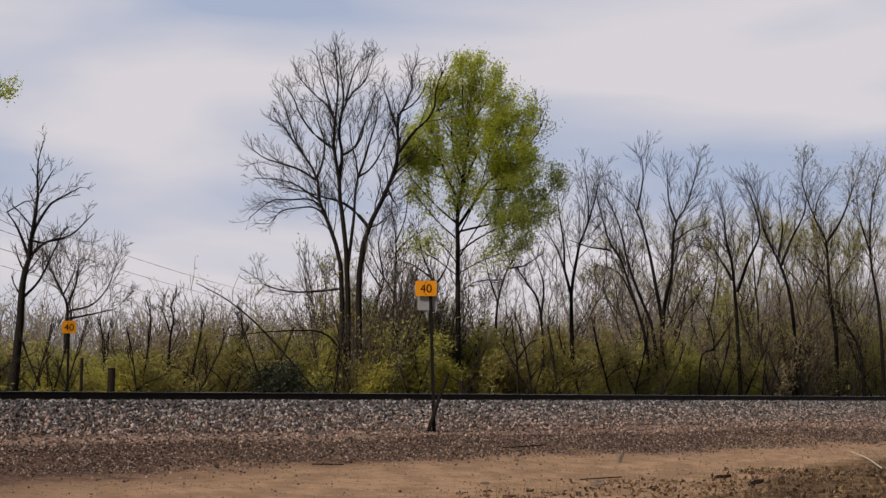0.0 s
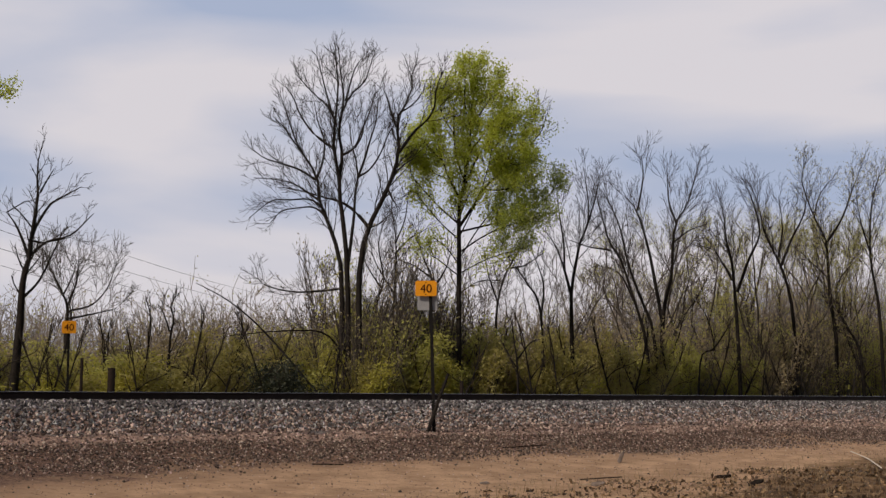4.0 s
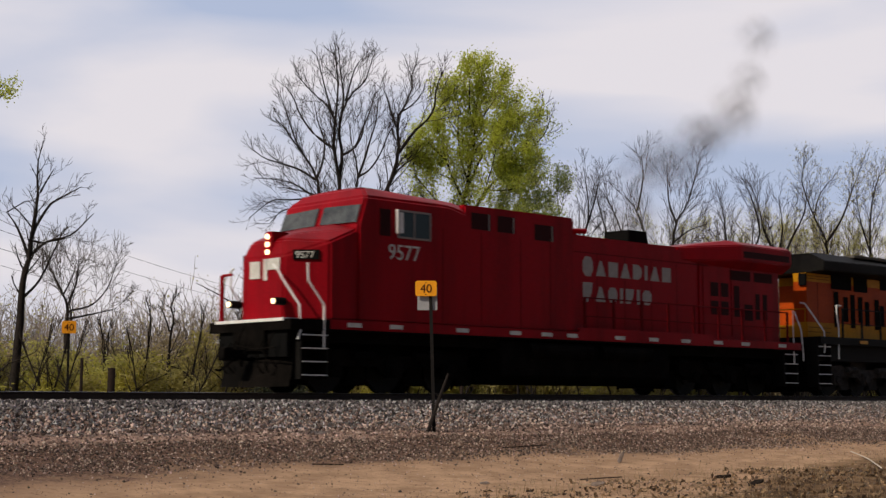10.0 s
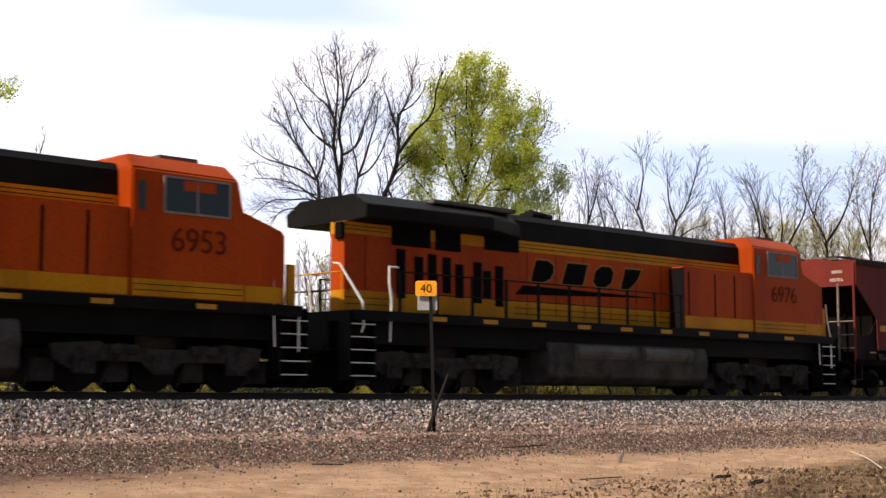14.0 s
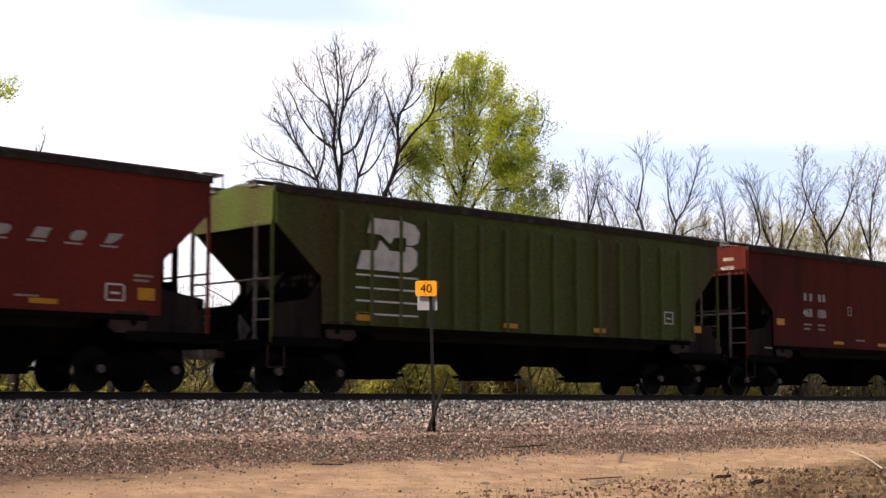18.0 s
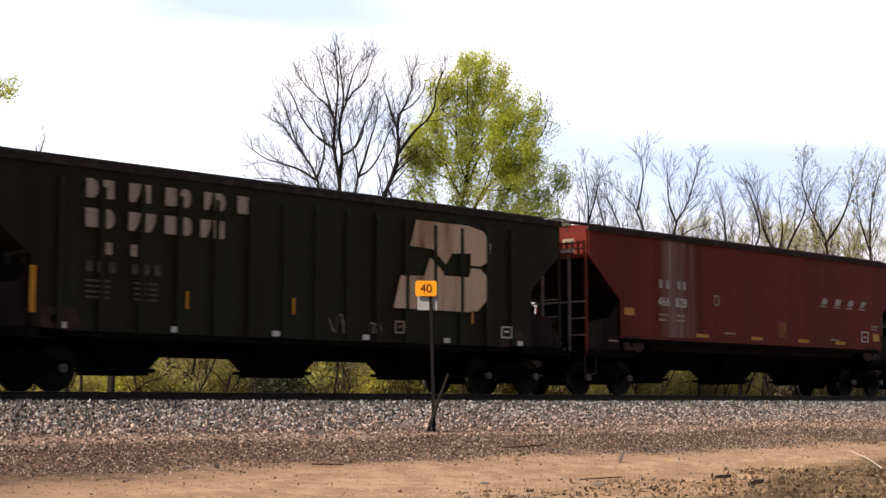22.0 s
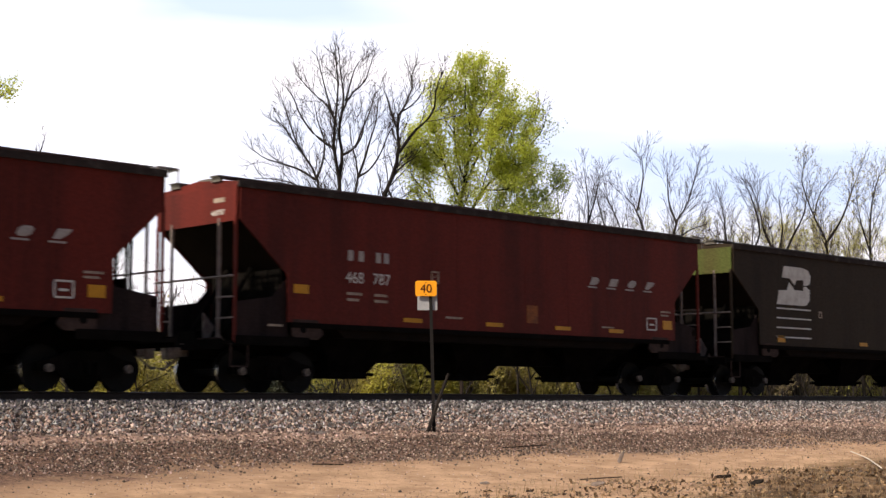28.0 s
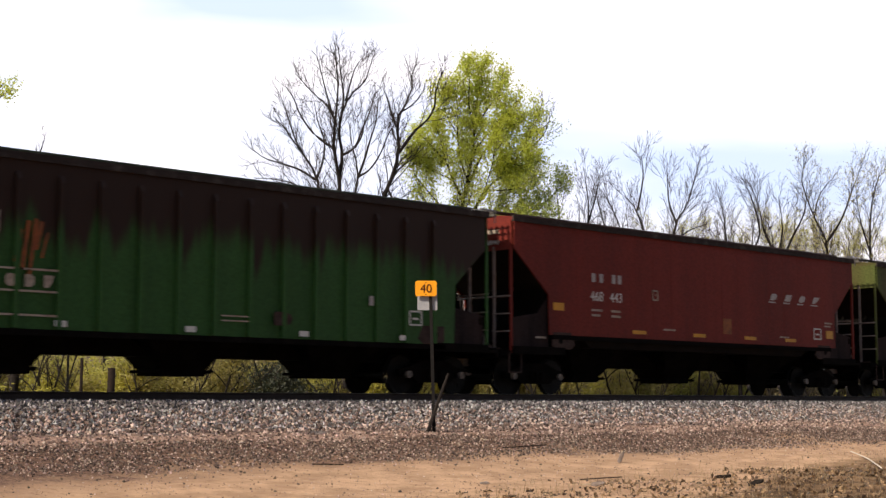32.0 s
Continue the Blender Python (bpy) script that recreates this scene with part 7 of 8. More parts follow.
def window(loco, x0, x1, z0, z1, y, s, frame_mat, posts=1):
    """Framed side window set 5 mm proud."""
    bm = bmesh.new()
    quads(bm, (x0, y * s - 0.004, z0), (x1, y * s + 0.004, z1))
    w = part("cab_window", bm, M_GLASS, loco, "dark side window")
    bm = bmesh.new()
    t = 0.045
    for a, b in (((x0 - t, z0 - t), (x1 + t, z0)), ((x0 - t, z1), (x1 + t, z1 + t)), ((x0 - t, z0), (x0, z1)), ((x1, z0), (x1 + t, z1))):
        quads(bm, (a[0], y * s - 0.02, a[1]), (b[0], y * s + 0.02, b[1]))
    for k in range(posts):
        x = x0 + (x1 - x0) * (k + 1) / (posts + 1)
        quads(bm, (x - 0.02, y * s - 0.012, z0), (x + 0.02, y * s + 0.012, z1))
    part("window_frame", bm, frame_mat, w)


SMOKE = []


def smoke_material():
    """Thin sooty smoke: flakes that fade to nothing at their rims."""
    m = bpy.data.materials.new("exhaust_smoke")
    m.use_nodes = True
    nodes, links = m.node_tree.nodes, m.node_tree.links
    nodes.remove(nodes["Principled BSDF"])
    uv = nodes.new("ShaderNodeUVMap")
    ball = nodes.new("ShaderNodeVectorMath")
    ball.operation = "DISTANCE"
    links.new(uv.outputs["UV"], ball.inputs[0])
    ball.inputs[1].default_value = (0.5, 0.5, 0.0)
    fade = nodes.new("ShaderNodeMapRange")
    fade.interpolation_type = "SMOOTHSTEP"
    fade.inputs["From Min"].default_value, fade.inputs["From Max"].default_value = 0.5, 0.0
    fade.inputs["To Min"].default_value, fade.inputs["To Max"].default_value = 0.0, 0.42
    links.new(ball.outputs["Value"], fade.inputs["Value"])
    coords = nodes.new("ShaderNodeTexCoord")
    wisps = nodes.new("ShaderNodeTexNoise")
    wisps.inputs["Scale"].default_value, wisps.inputs["Detail"].default_value = 1.7, 4.0
    links.new(coords.outputs["Object"], wisps.inputs["Vector"])
    thin = nodes.new("ShaderNodeMapRange")
    thin.inputs["From Min"].default_value, thin.inputs["From Max"].default_value = 0.25, 0.6
    links.new(wisps.outputs["Fac"], thin.inputs["Value"])
    amount = nodes.new("ShaderNodeMath")
    amount.operation = "MULTIPLY"
    links.new(fade.outputs["Result"], amount.inputs[0])
    links.new(thin.outputs["Result"], amount.inputs[1])
    clear, soot, both = nodes.new("ShaderNodeBsdfTransparent"), nodes.new("ShaderNodeBsdfDiffuse"), nodes.new("ShaderNodeMixShader")
    soot.inputs["Color"].default_value = (0.19, 0.172, 0.166, 1)
    links.new(amount.outputs[0], both.inputs[0])
    links.new(clear.outputs[0], both.inputs[1])
    links.new(soot.outputs[0], both.inputs[2])
    links.new(both.outputs[0], nodes["Material Output"].inputs["Surface"])
    return m


def build_smoke(offset):
    """Puffs of exhaust that ride in the engine hood until the stack throws them out one after another."""
    mat = smoke_material()
    rng = random.Random(61)
    for k in range(40):
        # one gently domed patch a puff
        s = rng.uniform(0.85, 1.0) * (1.05 + 0.008 * k)
        tilt = Euler((rng.uniform(-0.1, 0.1), rng.uniform(-3, 3), math.radians(-43.95) + rng.uniform(-0.1, 0.1))).to_matrix()
        verts, faces, flat = [(0, 0, 0)], [], [(0.5, 0.5)]
        for j in range(1, 5):
            for i in range(12):
                u, v = j / 4 * math.cos(i * math.tau / 12), j / 4 * math.sin(i * math.tau / 12)
                flat.append((0.5 + u / 2, 0.5 + v / 2))
                verts.append(tuple(tilt @ Vector((u * s, 0.3 * s * (u * u + v * v) + 0.06 * rng.random(), v * s))))
                a, b = 1 + (j - 1) * 12 + i, 1 + (j - 1) * 12 + (i + 1) % 12
                faces.append((0, b, a) if j == 1 else (a - 12, b - 12, b, a))
        me = raw_mesh("exhaust_smoke", verts, faces, mat)
        layer = me.uv_layers.new(name="flake")
        for loop, d in zip(me.loops, layer.data):
            d.uv = flat[loop.vertex_index]
        puff = new("exhaust_smoke", me)
        tagged(puff, "puff of thin dark exhaust smoke above the red locomotive", "smoke", "exhaust smoke puffs", kind="stuff")
        SMOKE.append((puff, offset, (8.70 + 0.070 * k if k < 25 else 10.62 + 0.16 * (k - 25) if k < 30 else 11.42 + 0.08 * (k - 30)), rng.uniform(-0.5, 0.5), rng.uniform(0.8, 1.2) * (1.0 if k < 25 else 0.55)))


def hull_part(loco, name, points, mat, bevel, label=""):
    """A solid wrapped round its corner points; each (x, y, z) is taken on both sides."""
    bm = bmesh.new()
    for x, y, z in points:
        bm.verts.new((x, y, z))
        bm.verts.new((x, -y, z))
    bmesh.ops.convex_hull(bm, input=bm.verts[:])
    bmesh.ops.dissolve_limit(bm, angle_limit=0.03, verts=bm.verts[:], edges=bm.edges[:])
    if bevel:
        soften(bm, bevel, 2)
    return part(name, bm, mat, loco, label)


def red_loco(offset):
    """Cab-forward red freight locomotive, its nose to the west at x = 0."""
    lo = thing("locomotive", "bright red diesel freight locomotive with lit headlights, leading", "locomotive", "locomotives")
    MOVERS.append((lo, offset))
    underframe(lo, offset, M_UNDER)
    # cab with nose
    hull_part(lo, "nose", [(1.12, 0.78, 1.64), (1.14, 0.78, 3.12), (1.26, 0.62, 3.52), (1.93, 1.48, 1.64), (1.93, 1.48, 3.46), (2.78, 1.48, 1.64), (2.78, 1.48, 3.82),
                           (2.78, 0.60, 4.00), (1.60, 0.62, 3.68)], M_RED, 0.05, "broad red nose tapering to the front")
    hull_part(lo, "cab", [(2.74, 1.52, 1.64), (2.74, 1.52, 3.92), (2.98, 1.50, 4.60), (3.20, 1.10, 4.88), (3.30, 0.3, 4.93), (5.7, 0.3, 4.93), (5.7, 1.52, 4.60), (6.32, 1.52, 1.64), (6.32, 1.52, 4.46), (6.32, 1.15, 4.76)],
              M_RED, 0.06, "red wide cab")
    for s in (-1, 1):
        # windscreens lie on the raked cab front
        bm = bmesh.new()
        pts = [(2.76, s * 0.10, 4.00), (2.755, s * 1.44, 3.97), (2.905, s * 1.42, 4.40), (2.905, s * 0.10, 4.44)]
        v = [bm.verts.new((x - 0.035, y, z)) for x, y, z in pts]
        w2 = [bm.verts.new((x + 0.02, y, z)) for x, y, z in pts]
        bm.faces.new(v)
        bm.faces.new(w2[::-1])
        for i in range(4):
            bm.faces.new((v[i], w2[i], w2[(i + 1) % 4], v[(i + 1) % 4]))
        part("windscreen", bm, M_SCREEN, lo, "raked dark windscreen")
        window(lo, 4.0, 5.0, 3.72, 4.32, 1.528, s, M_WINDOW_FRAME, 1)
        box_part(lo, "wind_deflector", (3.90, s * 1.60, 3.78), (3.96, s * 1.50, 4.36), M_SILVER, 0.01, "pale wind deflector beside the window")
        box_part(lo, "sun_visor", (4.02, s * 1.545, 3.80), (4.14, s * 1.535, 4.30), M_SILVER, label="white edge of the sliding window")
        # flat plate; the shade of a recess is only in its colour
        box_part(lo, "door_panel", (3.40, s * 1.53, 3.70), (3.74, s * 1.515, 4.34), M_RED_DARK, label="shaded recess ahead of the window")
        for x in (5.45, 6.9, 8.35, 9.5):
            box_part(lo, "panel_seam", (x, s * (1.5235 if x < 6.2 else 1.4235), 1.72), (x + 0.025, s * 1.40, 4.05), M_SEAM_RED)
        for x in (11.7, 12.9, 14.1, 15.3, 16.6, 18.05):
            box_part(lo, "door_seam", (x, s * 1.1825, 1.80), (x + 0.022, s * 1.16, 3.9), M_SEAM_RED)
        box_part(lo, "hood_seam", (10.6, s * 1.1825, 3.86), (16.9, s * 1.16, 3.885), M_SEAM_RED)
        turn = -43 if s < 0 else -137
        bm = bmesh.new()
        quads(bm, (-0.30, -0.02, -0.11), (0.30, 0.03, 0.11))
        board = part("number_board", bm, M_INK, lo, "black number board", at=pose(1.50, s * 1.14, 3.14, 0, 0, turn))
        me = writing("9577", 0.22, M_WHITE)
        part("digits", me, M_WHITE, board, "white number 9577", at=pose(-0.25, -0.025, -0.08))
        me = writing("9577", 0.52, M_WHITE)
        w = max(v.co.x for v in me.vertices)
        part("fleet_number", me, M_WHITE, lo, "white fleet number 9577", at=pose(3.65, -1.535, 3.16) if s < 0 else pose(3.65 + w, 1.535, 3.16, 0, 0, 180))
        handrail(lo, [(0.86, s * 0.75, 2.90), (0.84, s * 0.98, 2.74), (0.84, s * 1.10, 2.58), (1.04, s * 1.50, 1.95), (1.06, s * 1.52, 1.38), (0.98, s * 1.52, 1.18)], 0.026)
        handrail(lo, [(1.30, s * 1.46, 2.92), (1.30, s * 1.48, 2.52), (1.72, s * 1.54, 1.98), (1.72, s * 1.54, 1.0)], 0.026)
    box_part(lo, "anticlimber", (0.74, -1.30, 1.60), (1.12, 1.30, 1.67), M_SILVER, label="white footplate edge over the pilot")
    # lamps
    lit = glow_material("lit_headlight", (1.0, 0.72, 0.40), 2.6)
    box_part(lo, "headlight_box", (1.16, -0.30, 3.12), (1.7, 0.0, 3.72), M_RED, 0.03)
    for z in (3.24, 3.42, 3.60):
        bm = bmesh.new()
        rod(bm, (1.13, -0.15, z), (1.17, -0.15, z), 0.062, 12)
        part("headlight", bm, lit, lo, "lit round headlight")
    for y in (-0.85, 0.85):
        bm = bmesh.new()
        rod(bm, (0.80, y, 2.06), (1.13, y, 2.06), 0.09, 12)
        d = part("ditch_light", bm, M_BLACK, lo)
        bm = bmesh.new()
        rod(bm, (0.785, y, 2.06), (0.81, y, 2.06), 0.065, 12)
        part("lens", bm, lit, d, "lit round ditch light")
    # white emblem blocks on the nose
    for k, (y0, y1, z0, z1) in enumerate(((-0.66, -0.16, 3.16, 3.42), (-0.20, -0.06, 2.92, 3.42), (0.08, 0.46, 2.98, 3.38))):
        box_part(lo, "nose_emblem", (1.108, y0, z0 - 0.34), (1.132, y1, z1 - 0.34), M_WHITE, label="white block of the owner's mark")
    # hood: tall behind the cab, then lower, then the radiator section
    prism_part(lo, "hood", [(6.3, 1.64), (6.3, 4.72), (10.5, 4.74), (10.5, 1.64)], -1.42, 1.42, M_RED, 0.05)
    prism_part(lo, "engine_hood", [(10.5, 1.64), (10.5, 4.34), (16.4, 4.34), (16.4, 1.64)], -1.18, 1.18, M_RED, 0.08)
    prism_part(lo, "radiator_hood", [(16.4, 1.64), (16.4, 4.30), (20.7, 4.28), (20.7, 1.64)], -1.17, 1.17, M_RED, 0.05)
    hull_part(lo, "radiator_wing", [(15.4, 1.165, 3.95), (15.4, 1.165, 4.34), (18.0, 1.165, 3.86), (18.2, 1.5, 4.10), (18.2, 1.5, 4.58), (17.8, 1.2, 4.72), (20.95, 1.165, 3.86),
                                    (20.95, 1.5, 4.10), (20.95, 1.5, 4.58), (20.95, 1.2, 4.72)], M_RED, 0.03)
    bm = bmesh.new()
    rod(bm, (0.82, 1.15, 1.66), (0.82, 1.15, 2.75), 0.06, 6)
    rod(bm, (0.82, 1.15, 2.75), (0.82, 0.75, 2.75), 0.03, 6)
    part("gate_post", bm, M_RED, lo, "red end railing post")
    for y, z in ((-0.2, 0.9), (0.35, 0.95), (-1.05, 1.1), (0.0, 1.3)):
        bm = bmesh.new()
        pipe(bm, [(0.68, y, z + 0.25), (0.56, y + 0.08, z), (0.58, y + 0.2, z - 0.3), (0.66, y + 0.4, z - 0.15)], 0.022)
        part("pilot_hose", bm, M_UNDER, lo, "dusty rubber hose looped on the pilot")
    box_part(lo, "exhaust_pipe", (14.0, -0.45, 4.30), (14.9, 0.45, 4.80), M_INK, 0.02, "sooty black exhaust stack")
    box_part(lo, "roof_hatch", (11.2, -0.5, 4.34), (12.2, 0.5, 4.46), M_RED, 0.02)
    box_part(lo, "fan_ring", (15.3, -0.7, 4.30), (16.2, 0.7, 4.42), M_RED, 0.02)
    for s in (-1, 1):
        for x0, x1, z0 in ((6.55, 7.25, 4.12), (7.5, 8.15, 4.12), (8.9, 9.65, 4.02)):
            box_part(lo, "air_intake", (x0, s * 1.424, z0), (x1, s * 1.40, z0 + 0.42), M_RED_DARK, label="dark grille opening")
            box_part(lo, "grille_bar", (x1 - 0.08, s * 1.430, z0), (x1 - 0.04, s * 1.41, z0 + 0.42), M_WINDOW_FRAME)
        box_part(lo, "radiator_screen", (18.3, s * 1.505, 4.20), (20.8, s * 1.48, 4.40), M_RED_DARK)
        for x, z, w, h in ((17.0, 2.42, 0.40, 0.42), (17.0, 2.98, 0.40, 0.42), (17.52, 2.42, 0.40, 0.42), (17.52, 2.98, 0.40, 0.42), (18.2, 2.40, 0.30, 0.95),
                           (18.75, 2.30, 0.45, 0.50), (19.35, 2.35, 0.24, 0.80), (19.75, 2.35, 0.24, 0.80), (18.0, 3.52, 1.1, 0.30), (19.3, 3.52, 1.0, 0.30)):
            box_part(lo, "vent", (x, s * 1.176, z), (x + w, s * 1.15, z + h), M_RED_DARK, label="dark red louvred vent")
        for z, word in ((3.26, (("round", 0.42), ("wedge", 0.42), ("block", 0.40), ("wedge", 0.42), ("bulb", 0.40), ("bar", 0.13), ("wedge", 0.42), ("block", 0.40))),
                        (2.55, (("flag", 0.40), ("wedge", 0.42), ("round", 0.38), ("bar", 0.13), ("flag", 0.36), ("bar", 0.13), ("round", 0.40)))):
            x = 11.1
            for i, (shape, w) in enumerate(word):
                me = shape_mark(shape, w, 0.54 if i == 0 else 0.42, M_GREYWHITE, 0.001)
                part("name_shape", me, M_GREYWHITE, lo, "dull white shape of the owner's name", at=pose(x, -1.186, z - (0.03 if i == 0 else 0)) if s < 0 else pose(x + w, 1.186, z, 0, 0, 180))
                x += w + 0.13
        for x in (2.4, 3.7, 5.9, 7.8, 9.0, 10.0, 12.0, 13.5, 15.0, 16.6, 18.0, 20.0):
            box_part(lo, "reflector", (x, s * 1.563, 1.50), (x + 0.42, s * 1.55, 1.60), M_WHITE, label="white reflective strip")
        box_part(lo, "side_sill", (1.9, s * 1.556, 1.44), (21.3, s * 1.548, 1.66), M_RED, label="red side sill")
        box_part(lo, "side_skirt", (10.5, s * 1.548, 1.64), (16.6, s * 1.51, 1.78), M_RED)
        side_rails(lo, 10.8, 20.6, 9, M_RED_RAIL, s)
        handrail(lo, [(20.95, s * 1.48, 2.7), (20.95, s * 1.5, 1.0)])
        handrail(lo, [(21.65, s * 1.1, 2.7), (21.55, s * 1.4, 2.1), (21.5, s * 1.5, 1.1)])
    bm = bmesh.new()
    rod(bm, (5.2, 0.3, 4.7), (5.2, 0.3, 5.08), 0.02)
    part("antenna", bm, M_STEEL, lo)
    bm = bmesh.new()
    rod(bm, (12.1, 0.0, 4.34), (12.1, 0.0, 4.62), 0.025)
    part("horn_bracket", bm, M_RED, lo)
    for k in range(3):
        bm = bmesh.new()
        rod(bm, (11.85, -0.18 + 0.18 * k, 4.64), (12.4, -0.18 + 0.18 * k, 4.64), 0.045, 8, 0.08)
        part("horn", bm, M_RED, lo, "red air horn")
    return lo


def orange_loco(offset, number, label):
    """Orange and black locomotive running long hood first: its radiator end is at x = 0 and its cab at the east end."""
    lo = thing("locomotive", label, "locomotive", "locomotives")
    MOVERS.append((lo, offset))
    underframe(lo, offset, M_BLACK, 1.92)
    # long hood in colour bands
    for z0, z1, mat, name in ((1.64, 2.42, M_YELLOW, "hood_stripe"), (2.42, 3.76, M_ORANGE, "hood"), (3.76, 4.04, M_YELLOW, "hood_stripe")):
        box_part(lo, name, (2.30, -0.98, z0), (16.9, 0.98, z1), mat, 0.0, "yellow stripe along the hood" if mat == M_YELLOW else "orange hood side")
        # corner box on the camera's side only, shaped to fit its view
        box_part(lo, "corner_" + name, (0.90, -0.98, z0), (2.298, -0.48, z1), mat, 0.0, "yellow stripe on the corner cabinet" if mat == M_YELLOW else "orange corner cabinet at the hood's end")
    box_part(lo, "marker_lamp", (0.80, -1.0, 3.62), (0.92, -0.72, 4.02), M_INK, 0.02, "dark lamp housing under the radiator roof")
    box_part(lo, "door_gap", (1.55, -0.984, 2.45), (1.57, -0.975, 3.74), M_BLACK)
    bm = bmesh.new()
    bar_x(bm, [(-0.985, 4.04), (-0.985, 4.56), (-0.85, 4.72), (0.85, 4.72), (0.985, 4.56), (0.985, 4.04)], 5.6, 16.9)
    part("hood_roof", bm, M_BLACK, lo, "black hood roof")
    for s in (-1, 1):
        for x0, x1 in ((0.92, 2.3), (6.7, 16.8)) if s < 0 else ((6.7, 16.8),):
            for z in (2.10, 2.25, 3.86, 3.95):
                box_part(lo, "pinstripe", (x0, s * 0.986, z - 0.008), (x1, s * 0.98, z + 0.008), M_BLACK)
    # winged radiator section
    hull_part(lo, "radiator_wing", [(1.12, 0.98, 4.06), (1.12, 1.50, 4.10), (1.12, 1.53, 4.42), (1.12, 1.0, 4.70), (5.4, 0.98, 4.06), (5.4, 1.53, 4.14), (5.4, 1.53, 4.46),
                                    (5.4, 0.95, 4.74), (1.5, 0.95, 4.75), (7.0, 0.97, 4.12), (7.0, 0.97, 4.45), (7.0, 0.75, 4.70)], M_BLACK, 0.02, "overhanging black radiator roof")
    box_part(lo, "radiator_top", (3.6, -1.2, 4.70), (6.6, 1.2, 4.80), M_TANK, 0.02, "grey radiator grating")
    for x0, x1, z in ((7.2, 8.0, 4.66), (8.6, 9.0, 4.66), (11.0, 13.0, 4.66)):
        box_part(lo, "roof_hatch", (x0, -0.6, z), (x1, 0.6, z + 0.12), M_BLACK, 0.02)
    bm = bmesh.new()
    for k in range(3):
        rod(bm, (8.75, -0.3 + 0.3 * k, 4.92), (8.1 + 0.15 * k, -0.3 + 0.3 * k, 4.92), 0.05, 8, 0.11)
    rod(bm, (8.75, 0.0, 4.92), (9.25, 0.0, 4.92), 0.04, 8, 0.10)
    rod(bm, (8.55, -0.4, 4.86), (8.55, 0.4, 4.86), 0.035)
    rod(bm, (8.6, 0, 4.66), (8.6, 0, 4.92), 0.05)
    part("horn", bm, M_STEEL, lo)
    for s in (-1, 1):
        for x0, x1, z0, z1 in ((2.4, 3.7, 3.58, 4.08), (3.85, 4.75, 3.56, 4.08), (5.6, 6.9, 3.70, 4.09)):
            box_part(lo, "radiator_screen", (x0, s * 0.992, z0), (x1, s * 0.97, z1), M_INK, label="dark screened opening")
        for x, z0, z1 in ((2.55, 2.3, 3.5), (3.15, 2.5, 3.35), (3.6, 2.3, 3.45), (4.1, 2.5, 3.4), (4.55, 2.4, 3.25), (5.2, 2.3, 3.35), (5.55, 2.45, 3.15), (6.0, 2.25, 3.3)):
            box_part(lo, "louvred_vent", (x, s * 0.992, z0), (x + 0.3, s * 0.97, z1), M_INK, label="tall dark vent")
        # the owner's name in slanted black blocks over a swoosh
        for i, (shape, w) in enumerate((("bulb", 1.02), ("block", 1.08), ("round", 1.0), ("flag", 0.95))):
            x = 7.35 + i * 1.25
            for grow_by, mat, y in ((0.05, M_GOLD, 0.9845), (0.0, M_INK, 0.988)):
                me = shape_mark(shape, w - 0.22 + 2 * grow_by, 0.58 + 2 * grow_by, mat, 0.38)
                part("name_shape", me, mat, lo, "black slanted shape of the owner's name" if mat == M_INK else "thin gold outline",
                     at=pose(x - grow_by * 1.4, -y, 2.98 - grow_by) if s < 0 else pose(x + w, y, 2.98 - grow_by, 0, 0, 180))
        prism_part(lo, "swoosh", [(6.75, 2.60), (7.05, 2.86), (12.9, 2.80), (7.4, 2.62)], s * 0.986, s * 0.98, M_INK, label="black swoosh under the name")
        for k in range(9):
            box_part(lo, "hood_door_seam", (7.2 + k * 1.15, s * 0.984, 2.04), (7.22 + k * 1.15, s * 0.975, 3.76), M_BLACK)
        side_rails(lo, 2.2, 13.2, 10, M_BLACK, s, up=0.28)
        for x in (3.2, 5.0, 6.8, 8.6, 10.4, 12.2, 14.0, 16.0, 18.5):
            box_part(lo, "reflector", (x, s * 1.558, 1.74), (x + 0.5, s * 1.545, 1.85), M_REFLECT, label="yellow reflective strip")
        handrail(lo, [(0.66, s * 0.86, 3.04), (0.76, s * 0.98, 3.02), (1.04, s * 1.50, 2.10), (1.06, s * 1.52, 1.55), (1.0, s * 1.52, 1.40)], 0.026)
        handrail(lo, [(2.2, s * 1.45, 2.98), (1.9, s * 1.46, 2.98), (1.86, s * 1.5, 2.6), (1.92, s * 1.52, 2.2), (1.88, s * 1.52, 1.2)], 0.026)
        handrail(lo, [(20.55, s * 1.48, 2.55), (20.6, s * 1.5, 1.0)])
        handrail(lo, [(21.38, s * 1.28, 3.0), (21.40, s * 1.30, 2.5), (21.30, s * 1.48, 1.9), (21.25, s * 1.52, 1.5), (21.25, s * 1.52, 0.9)], 0.026)
    handrail(lo, [(0.90, -0.9, 1.92), (0.90, -0.9, 2.85), (0.90, 0.9, 2.85), (0.90, 0.9, 1.92)], 0.02, M_YELLOW, "yellow end railing")
    # cab and nose
    hull_part(lo, "cab", [(16.9, 1.52, 1.90), (16.9, 1.52, 4.58), (16.95, 1.22, 4.90), (19.42, 1.22, 4.88), (19.58, 1.50, 4.56), (19.76, 1.52, 3.70), (19.76, 1.52, 1.90)],
              M_ORANGE, 0.035, "orange wide cab")
    hull_part(lo, "nose", [(19.70, 1.50, 1.90), (19.70, 1.50, 3.90), (19.70, 0.6, 4.02), (20.85, 1.50, 1.90), (20.85, 1.50, 3.52), (21.05, 0.6, 3.74), (21.35, 0.75, 1.90), (21.33, 0.75, 3.1)],
              M_ORANGE, 0.04, "sloping orange nose")
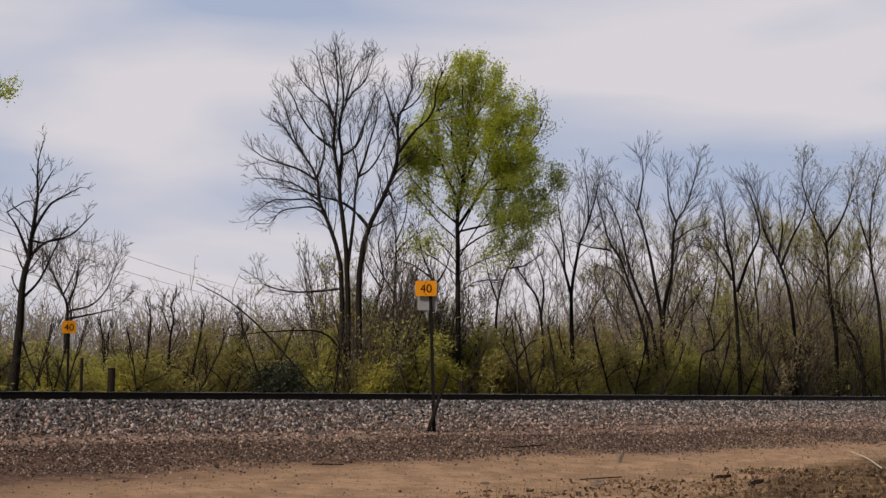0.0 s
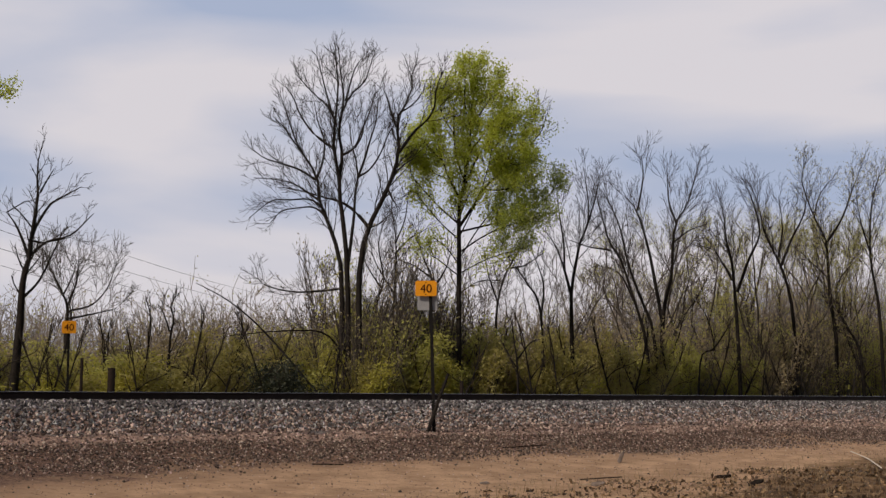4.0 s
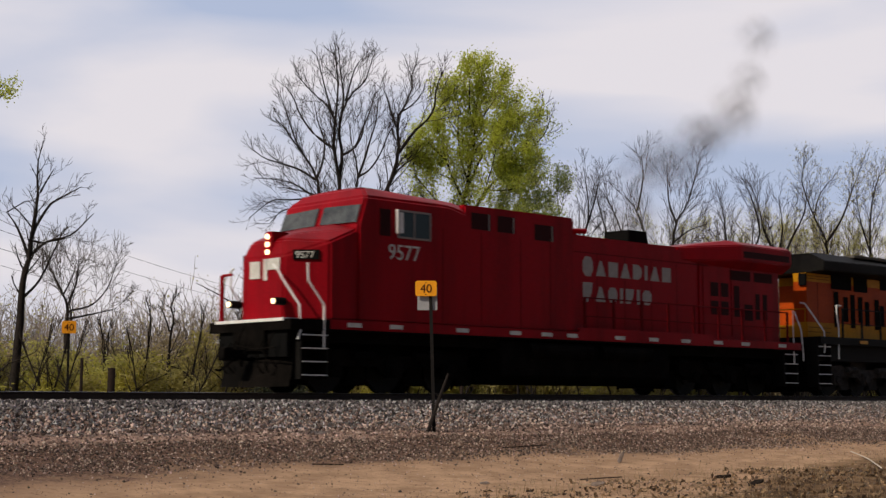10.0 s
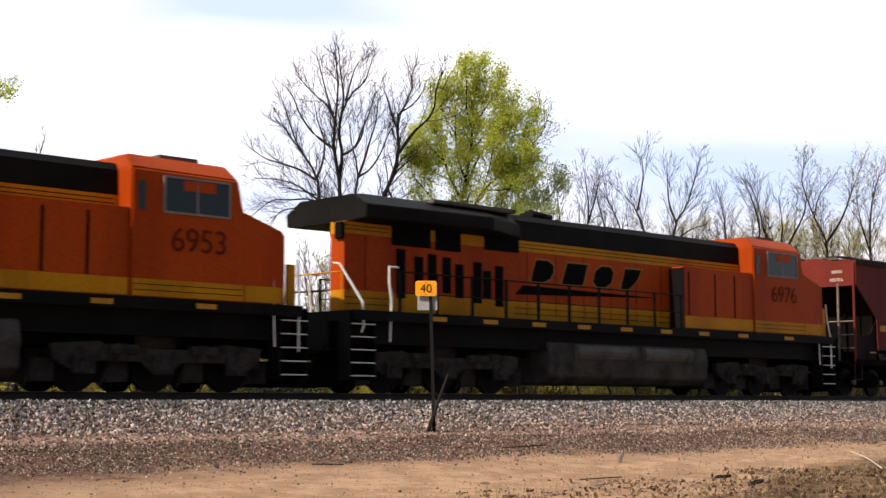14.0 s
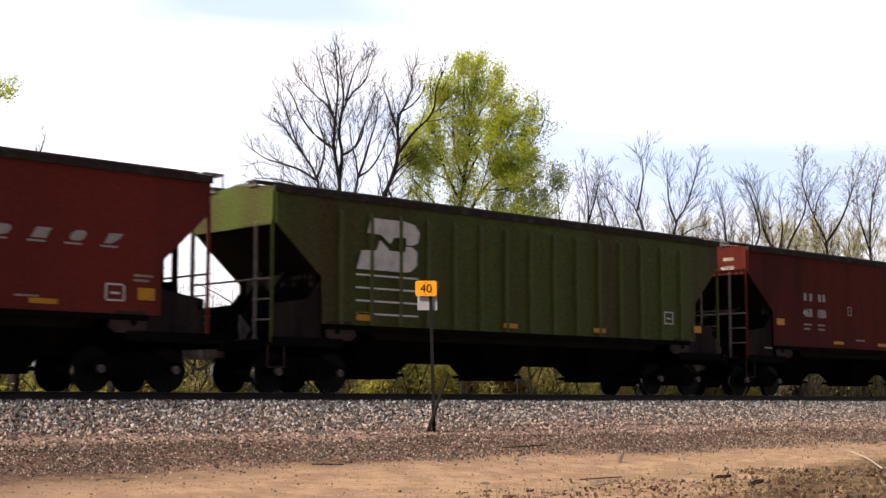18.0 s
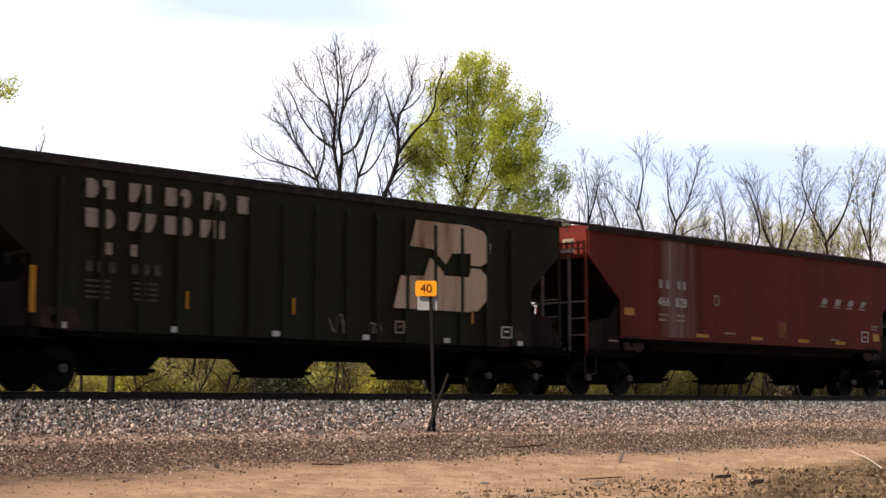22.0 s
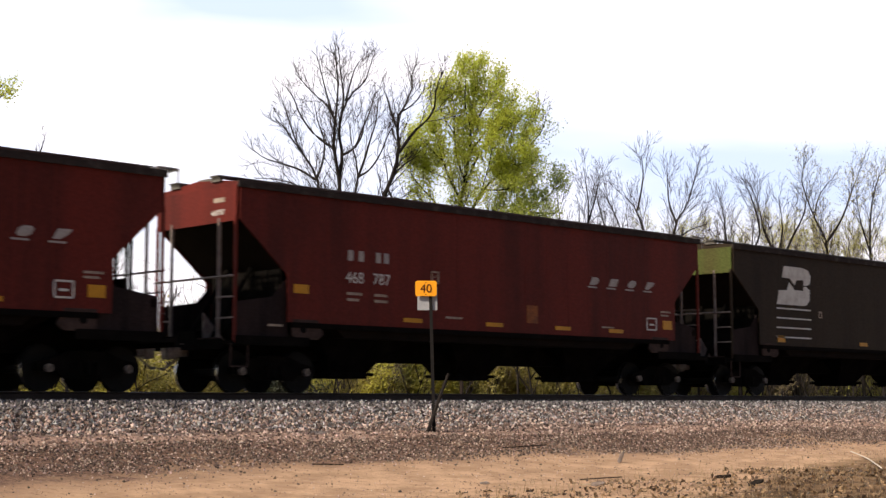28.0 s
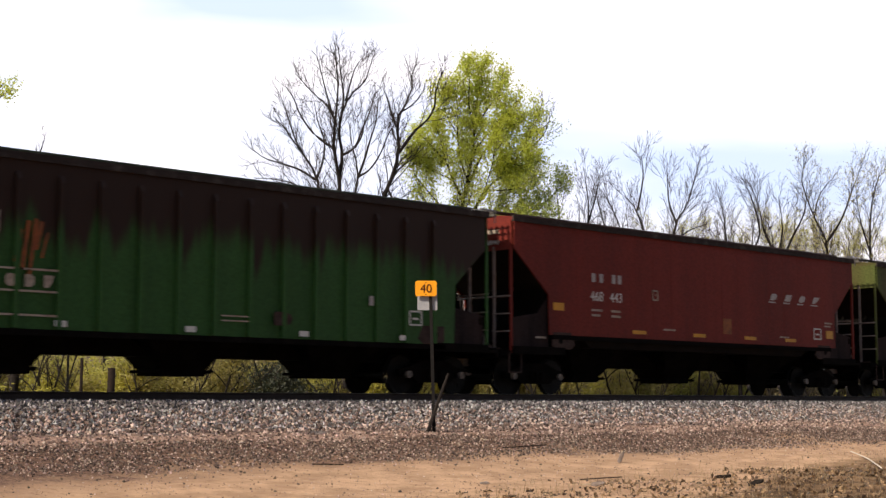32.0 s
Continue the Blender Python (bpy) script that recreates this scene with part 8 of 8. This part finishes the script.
    box_part(lo, "end_post", (21.08, -1.30, 1.92), (21.32, -1.22, 2.86), M_YELLOW, 0.01, "yellow end railing plate")
    box_part(lo, "headlight_box", (2.12, -0.28, 3.80), (2.32, 0.28, 4.06), M_INK, 0.02, "twin headlight housing, unlit")
    for s in (-1, 1):
        window(lo, 17.70, 19.30, 3.74, 4.44, 1.528, s, M_WINDOW_FRAME, 1)
        box_part(lo, "window_shade", (18.15, s * 1.54, 4.20), (18.95, s * 1.53, 4.42), M_ORANGE, label="orange awning over the cab window")
        box_part(lo, "rear_window", (17.06, s * 1.534, 3.72), (17.22, s * 1.52, 4.32), M_GLASS, label="narrow dark window behind the cab door")
        box_part(lo, "cab_stripe", (16.95, s * 1.527, 1.95), (19.72, s * 1.515, 2.30), M_YELLOW, label="yellow stripe on the cab")
        box_part(lo, "nose_stripe", (19.78, s * 1.507, 1.95), (20.78, s * 1.495, 2.30), M_YELLOW, label="yellow stripe on the nose")
        for z in (2.07, 2.19):
            box_part(lo, "pinstripe", (16.97, s * 1.5295, z - 0.008), (19.70, s * 1.522, z + 0.008), M_BLACK)
        me = writing(number, 0.72, M_NUMBER)
        w = max(v.co.x for v in me.vertices)
        part("fleet_number", me, M_NUMBER, lo, "brown fleet number on the cab side", at=pose(17.85, -1.535, 2.92) if s < 0 else pose(17.85 + w, 1.535, 2.92, 0, 0, 180))
        box_part(lo, "cab_roof_vent", (17.9, s * 0.5, 4.86), (18.9, s * 0.95, 5.02), M_TANK, 0.02)
        box_part(lo, "cabinet_stripe", (13.45, s * 1.487, 1.95), (16.88, s * 1.475, 2.30), M_YELLOW, label="yellow stripe on the cabinet")
        # black plate over the cabinet's end: a shaded gap painted on
        box_part(lo, "cabinet_gap_shade", (13.36, s * 1.48, 1.92), (13.40, s * 0.98, 3.70), M_BLACK)
        box_part(lo, "cabinet", (13.4, s * 1.48, 1.92), (16.9, s * 0.97, 3.74), M_ORANGE, 0.02, "orange equipment cabinet behind the cab")
        for x in (13.6, 14.9, 15.9):
            box_part(lo, "cabinet_door_gap", (x, s * 1.484, 2.32), (x + 0.07, s * 1.47, 3.6), M_INK)
    return lo


red_loco(-111.6)
build_smoke(-111.6)
orange_loco(-89.9, "6953", "orange and black diesel freight locomotive running long hood first")
orange_loco(-67.8, "6976", "orange and black diesel freight locomotive coupled ahead of the hoppers")
for h_off, h_style, h_paint, h_label, h_number, h_marks, h_end in HOPPERS:
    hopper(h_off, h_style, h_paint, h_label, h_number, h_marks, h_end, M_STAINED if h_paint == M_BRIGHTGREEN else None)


# ---- motion ----
def train_mark(t):
    """How far the whole train has come, in metres along the track."""
    u = (t - 20) / 12
    return 24.57 - 130.21 * u - 3.295 * u * u


def motions():
    for car, offset in MOVERS:
        walk(car, [(t, pose(offset + train_mark(t), 0, 0)) for t in range(33)])
    # the wind bends the leafy tree a little to and fro
    spot = COTTONWOOD.matrix_basis.translation.copy()
    sway = ((0, -0.7), (3, -0.4), (6, 0.0), (9, 0.5), (13, 0.2), (16.8, -0.5), (19, -0.4), (21, -0.2), (23, 0.3), (25, -0.1), (27.5, -0.3), (29.7, 0.3), (30.9, 0.6), (32, 0.4))
    walk(COTTONWOOD, [(t, pose(*spot, 0, a, FACING)) for t, a in sway])
    # smoke rides with the locomotive, leaves by the stack, hangs back and rises
    for puff, offset, out, side, lift in SMOKE:
        rows = [(t, pose(offset + 13.4 + train_mark(t), -0.1, 2.95, 0, 0, 43.95)) for t in [*np.arange(0, out - 0.5, 0.5), out - 0.12]]
        x = offset + 14.4 + train_mark(out)
        for age, back, up in ((0.0, 0.0, 4.2), (0.10, -0.7, 5.5), (0.22, -1.0, 6.6), (0.42, -1.2, 7.5), (0.62, -1.3, 8.6), (0.80, -1.4, 11.6), (1.1, -1.6, 20), (1.5, -2.0, 34.0), (6.0, -4.0, 90.0)):
            rows.append((out + age, pose(x + back * lift, side * age, 4.4 + (up - 4.4) * lift, 0, 20 * age * side, 8 * age)))
        rows.append((32.0, pose(x - 30, 0, 200, 0, 0, 90)))
        walk(puff, [r for r in rows if r[0] <= 32.0])
    for wheel, offset, truck_x, dx, r in WHEELS:
        rows = []
        for k in range(0, 961):
            t = k / 30
            x = offset + truck_x + dx + train_mark(t)
            if 9 < x < 56 or k in (0, 960):
                turn = math.degrees(min(56, max(9, x)) / r)
                rows.append((t, pose(dx, 0, r, 0, turn, 0)))
        walk(wheel, rows)


motions()
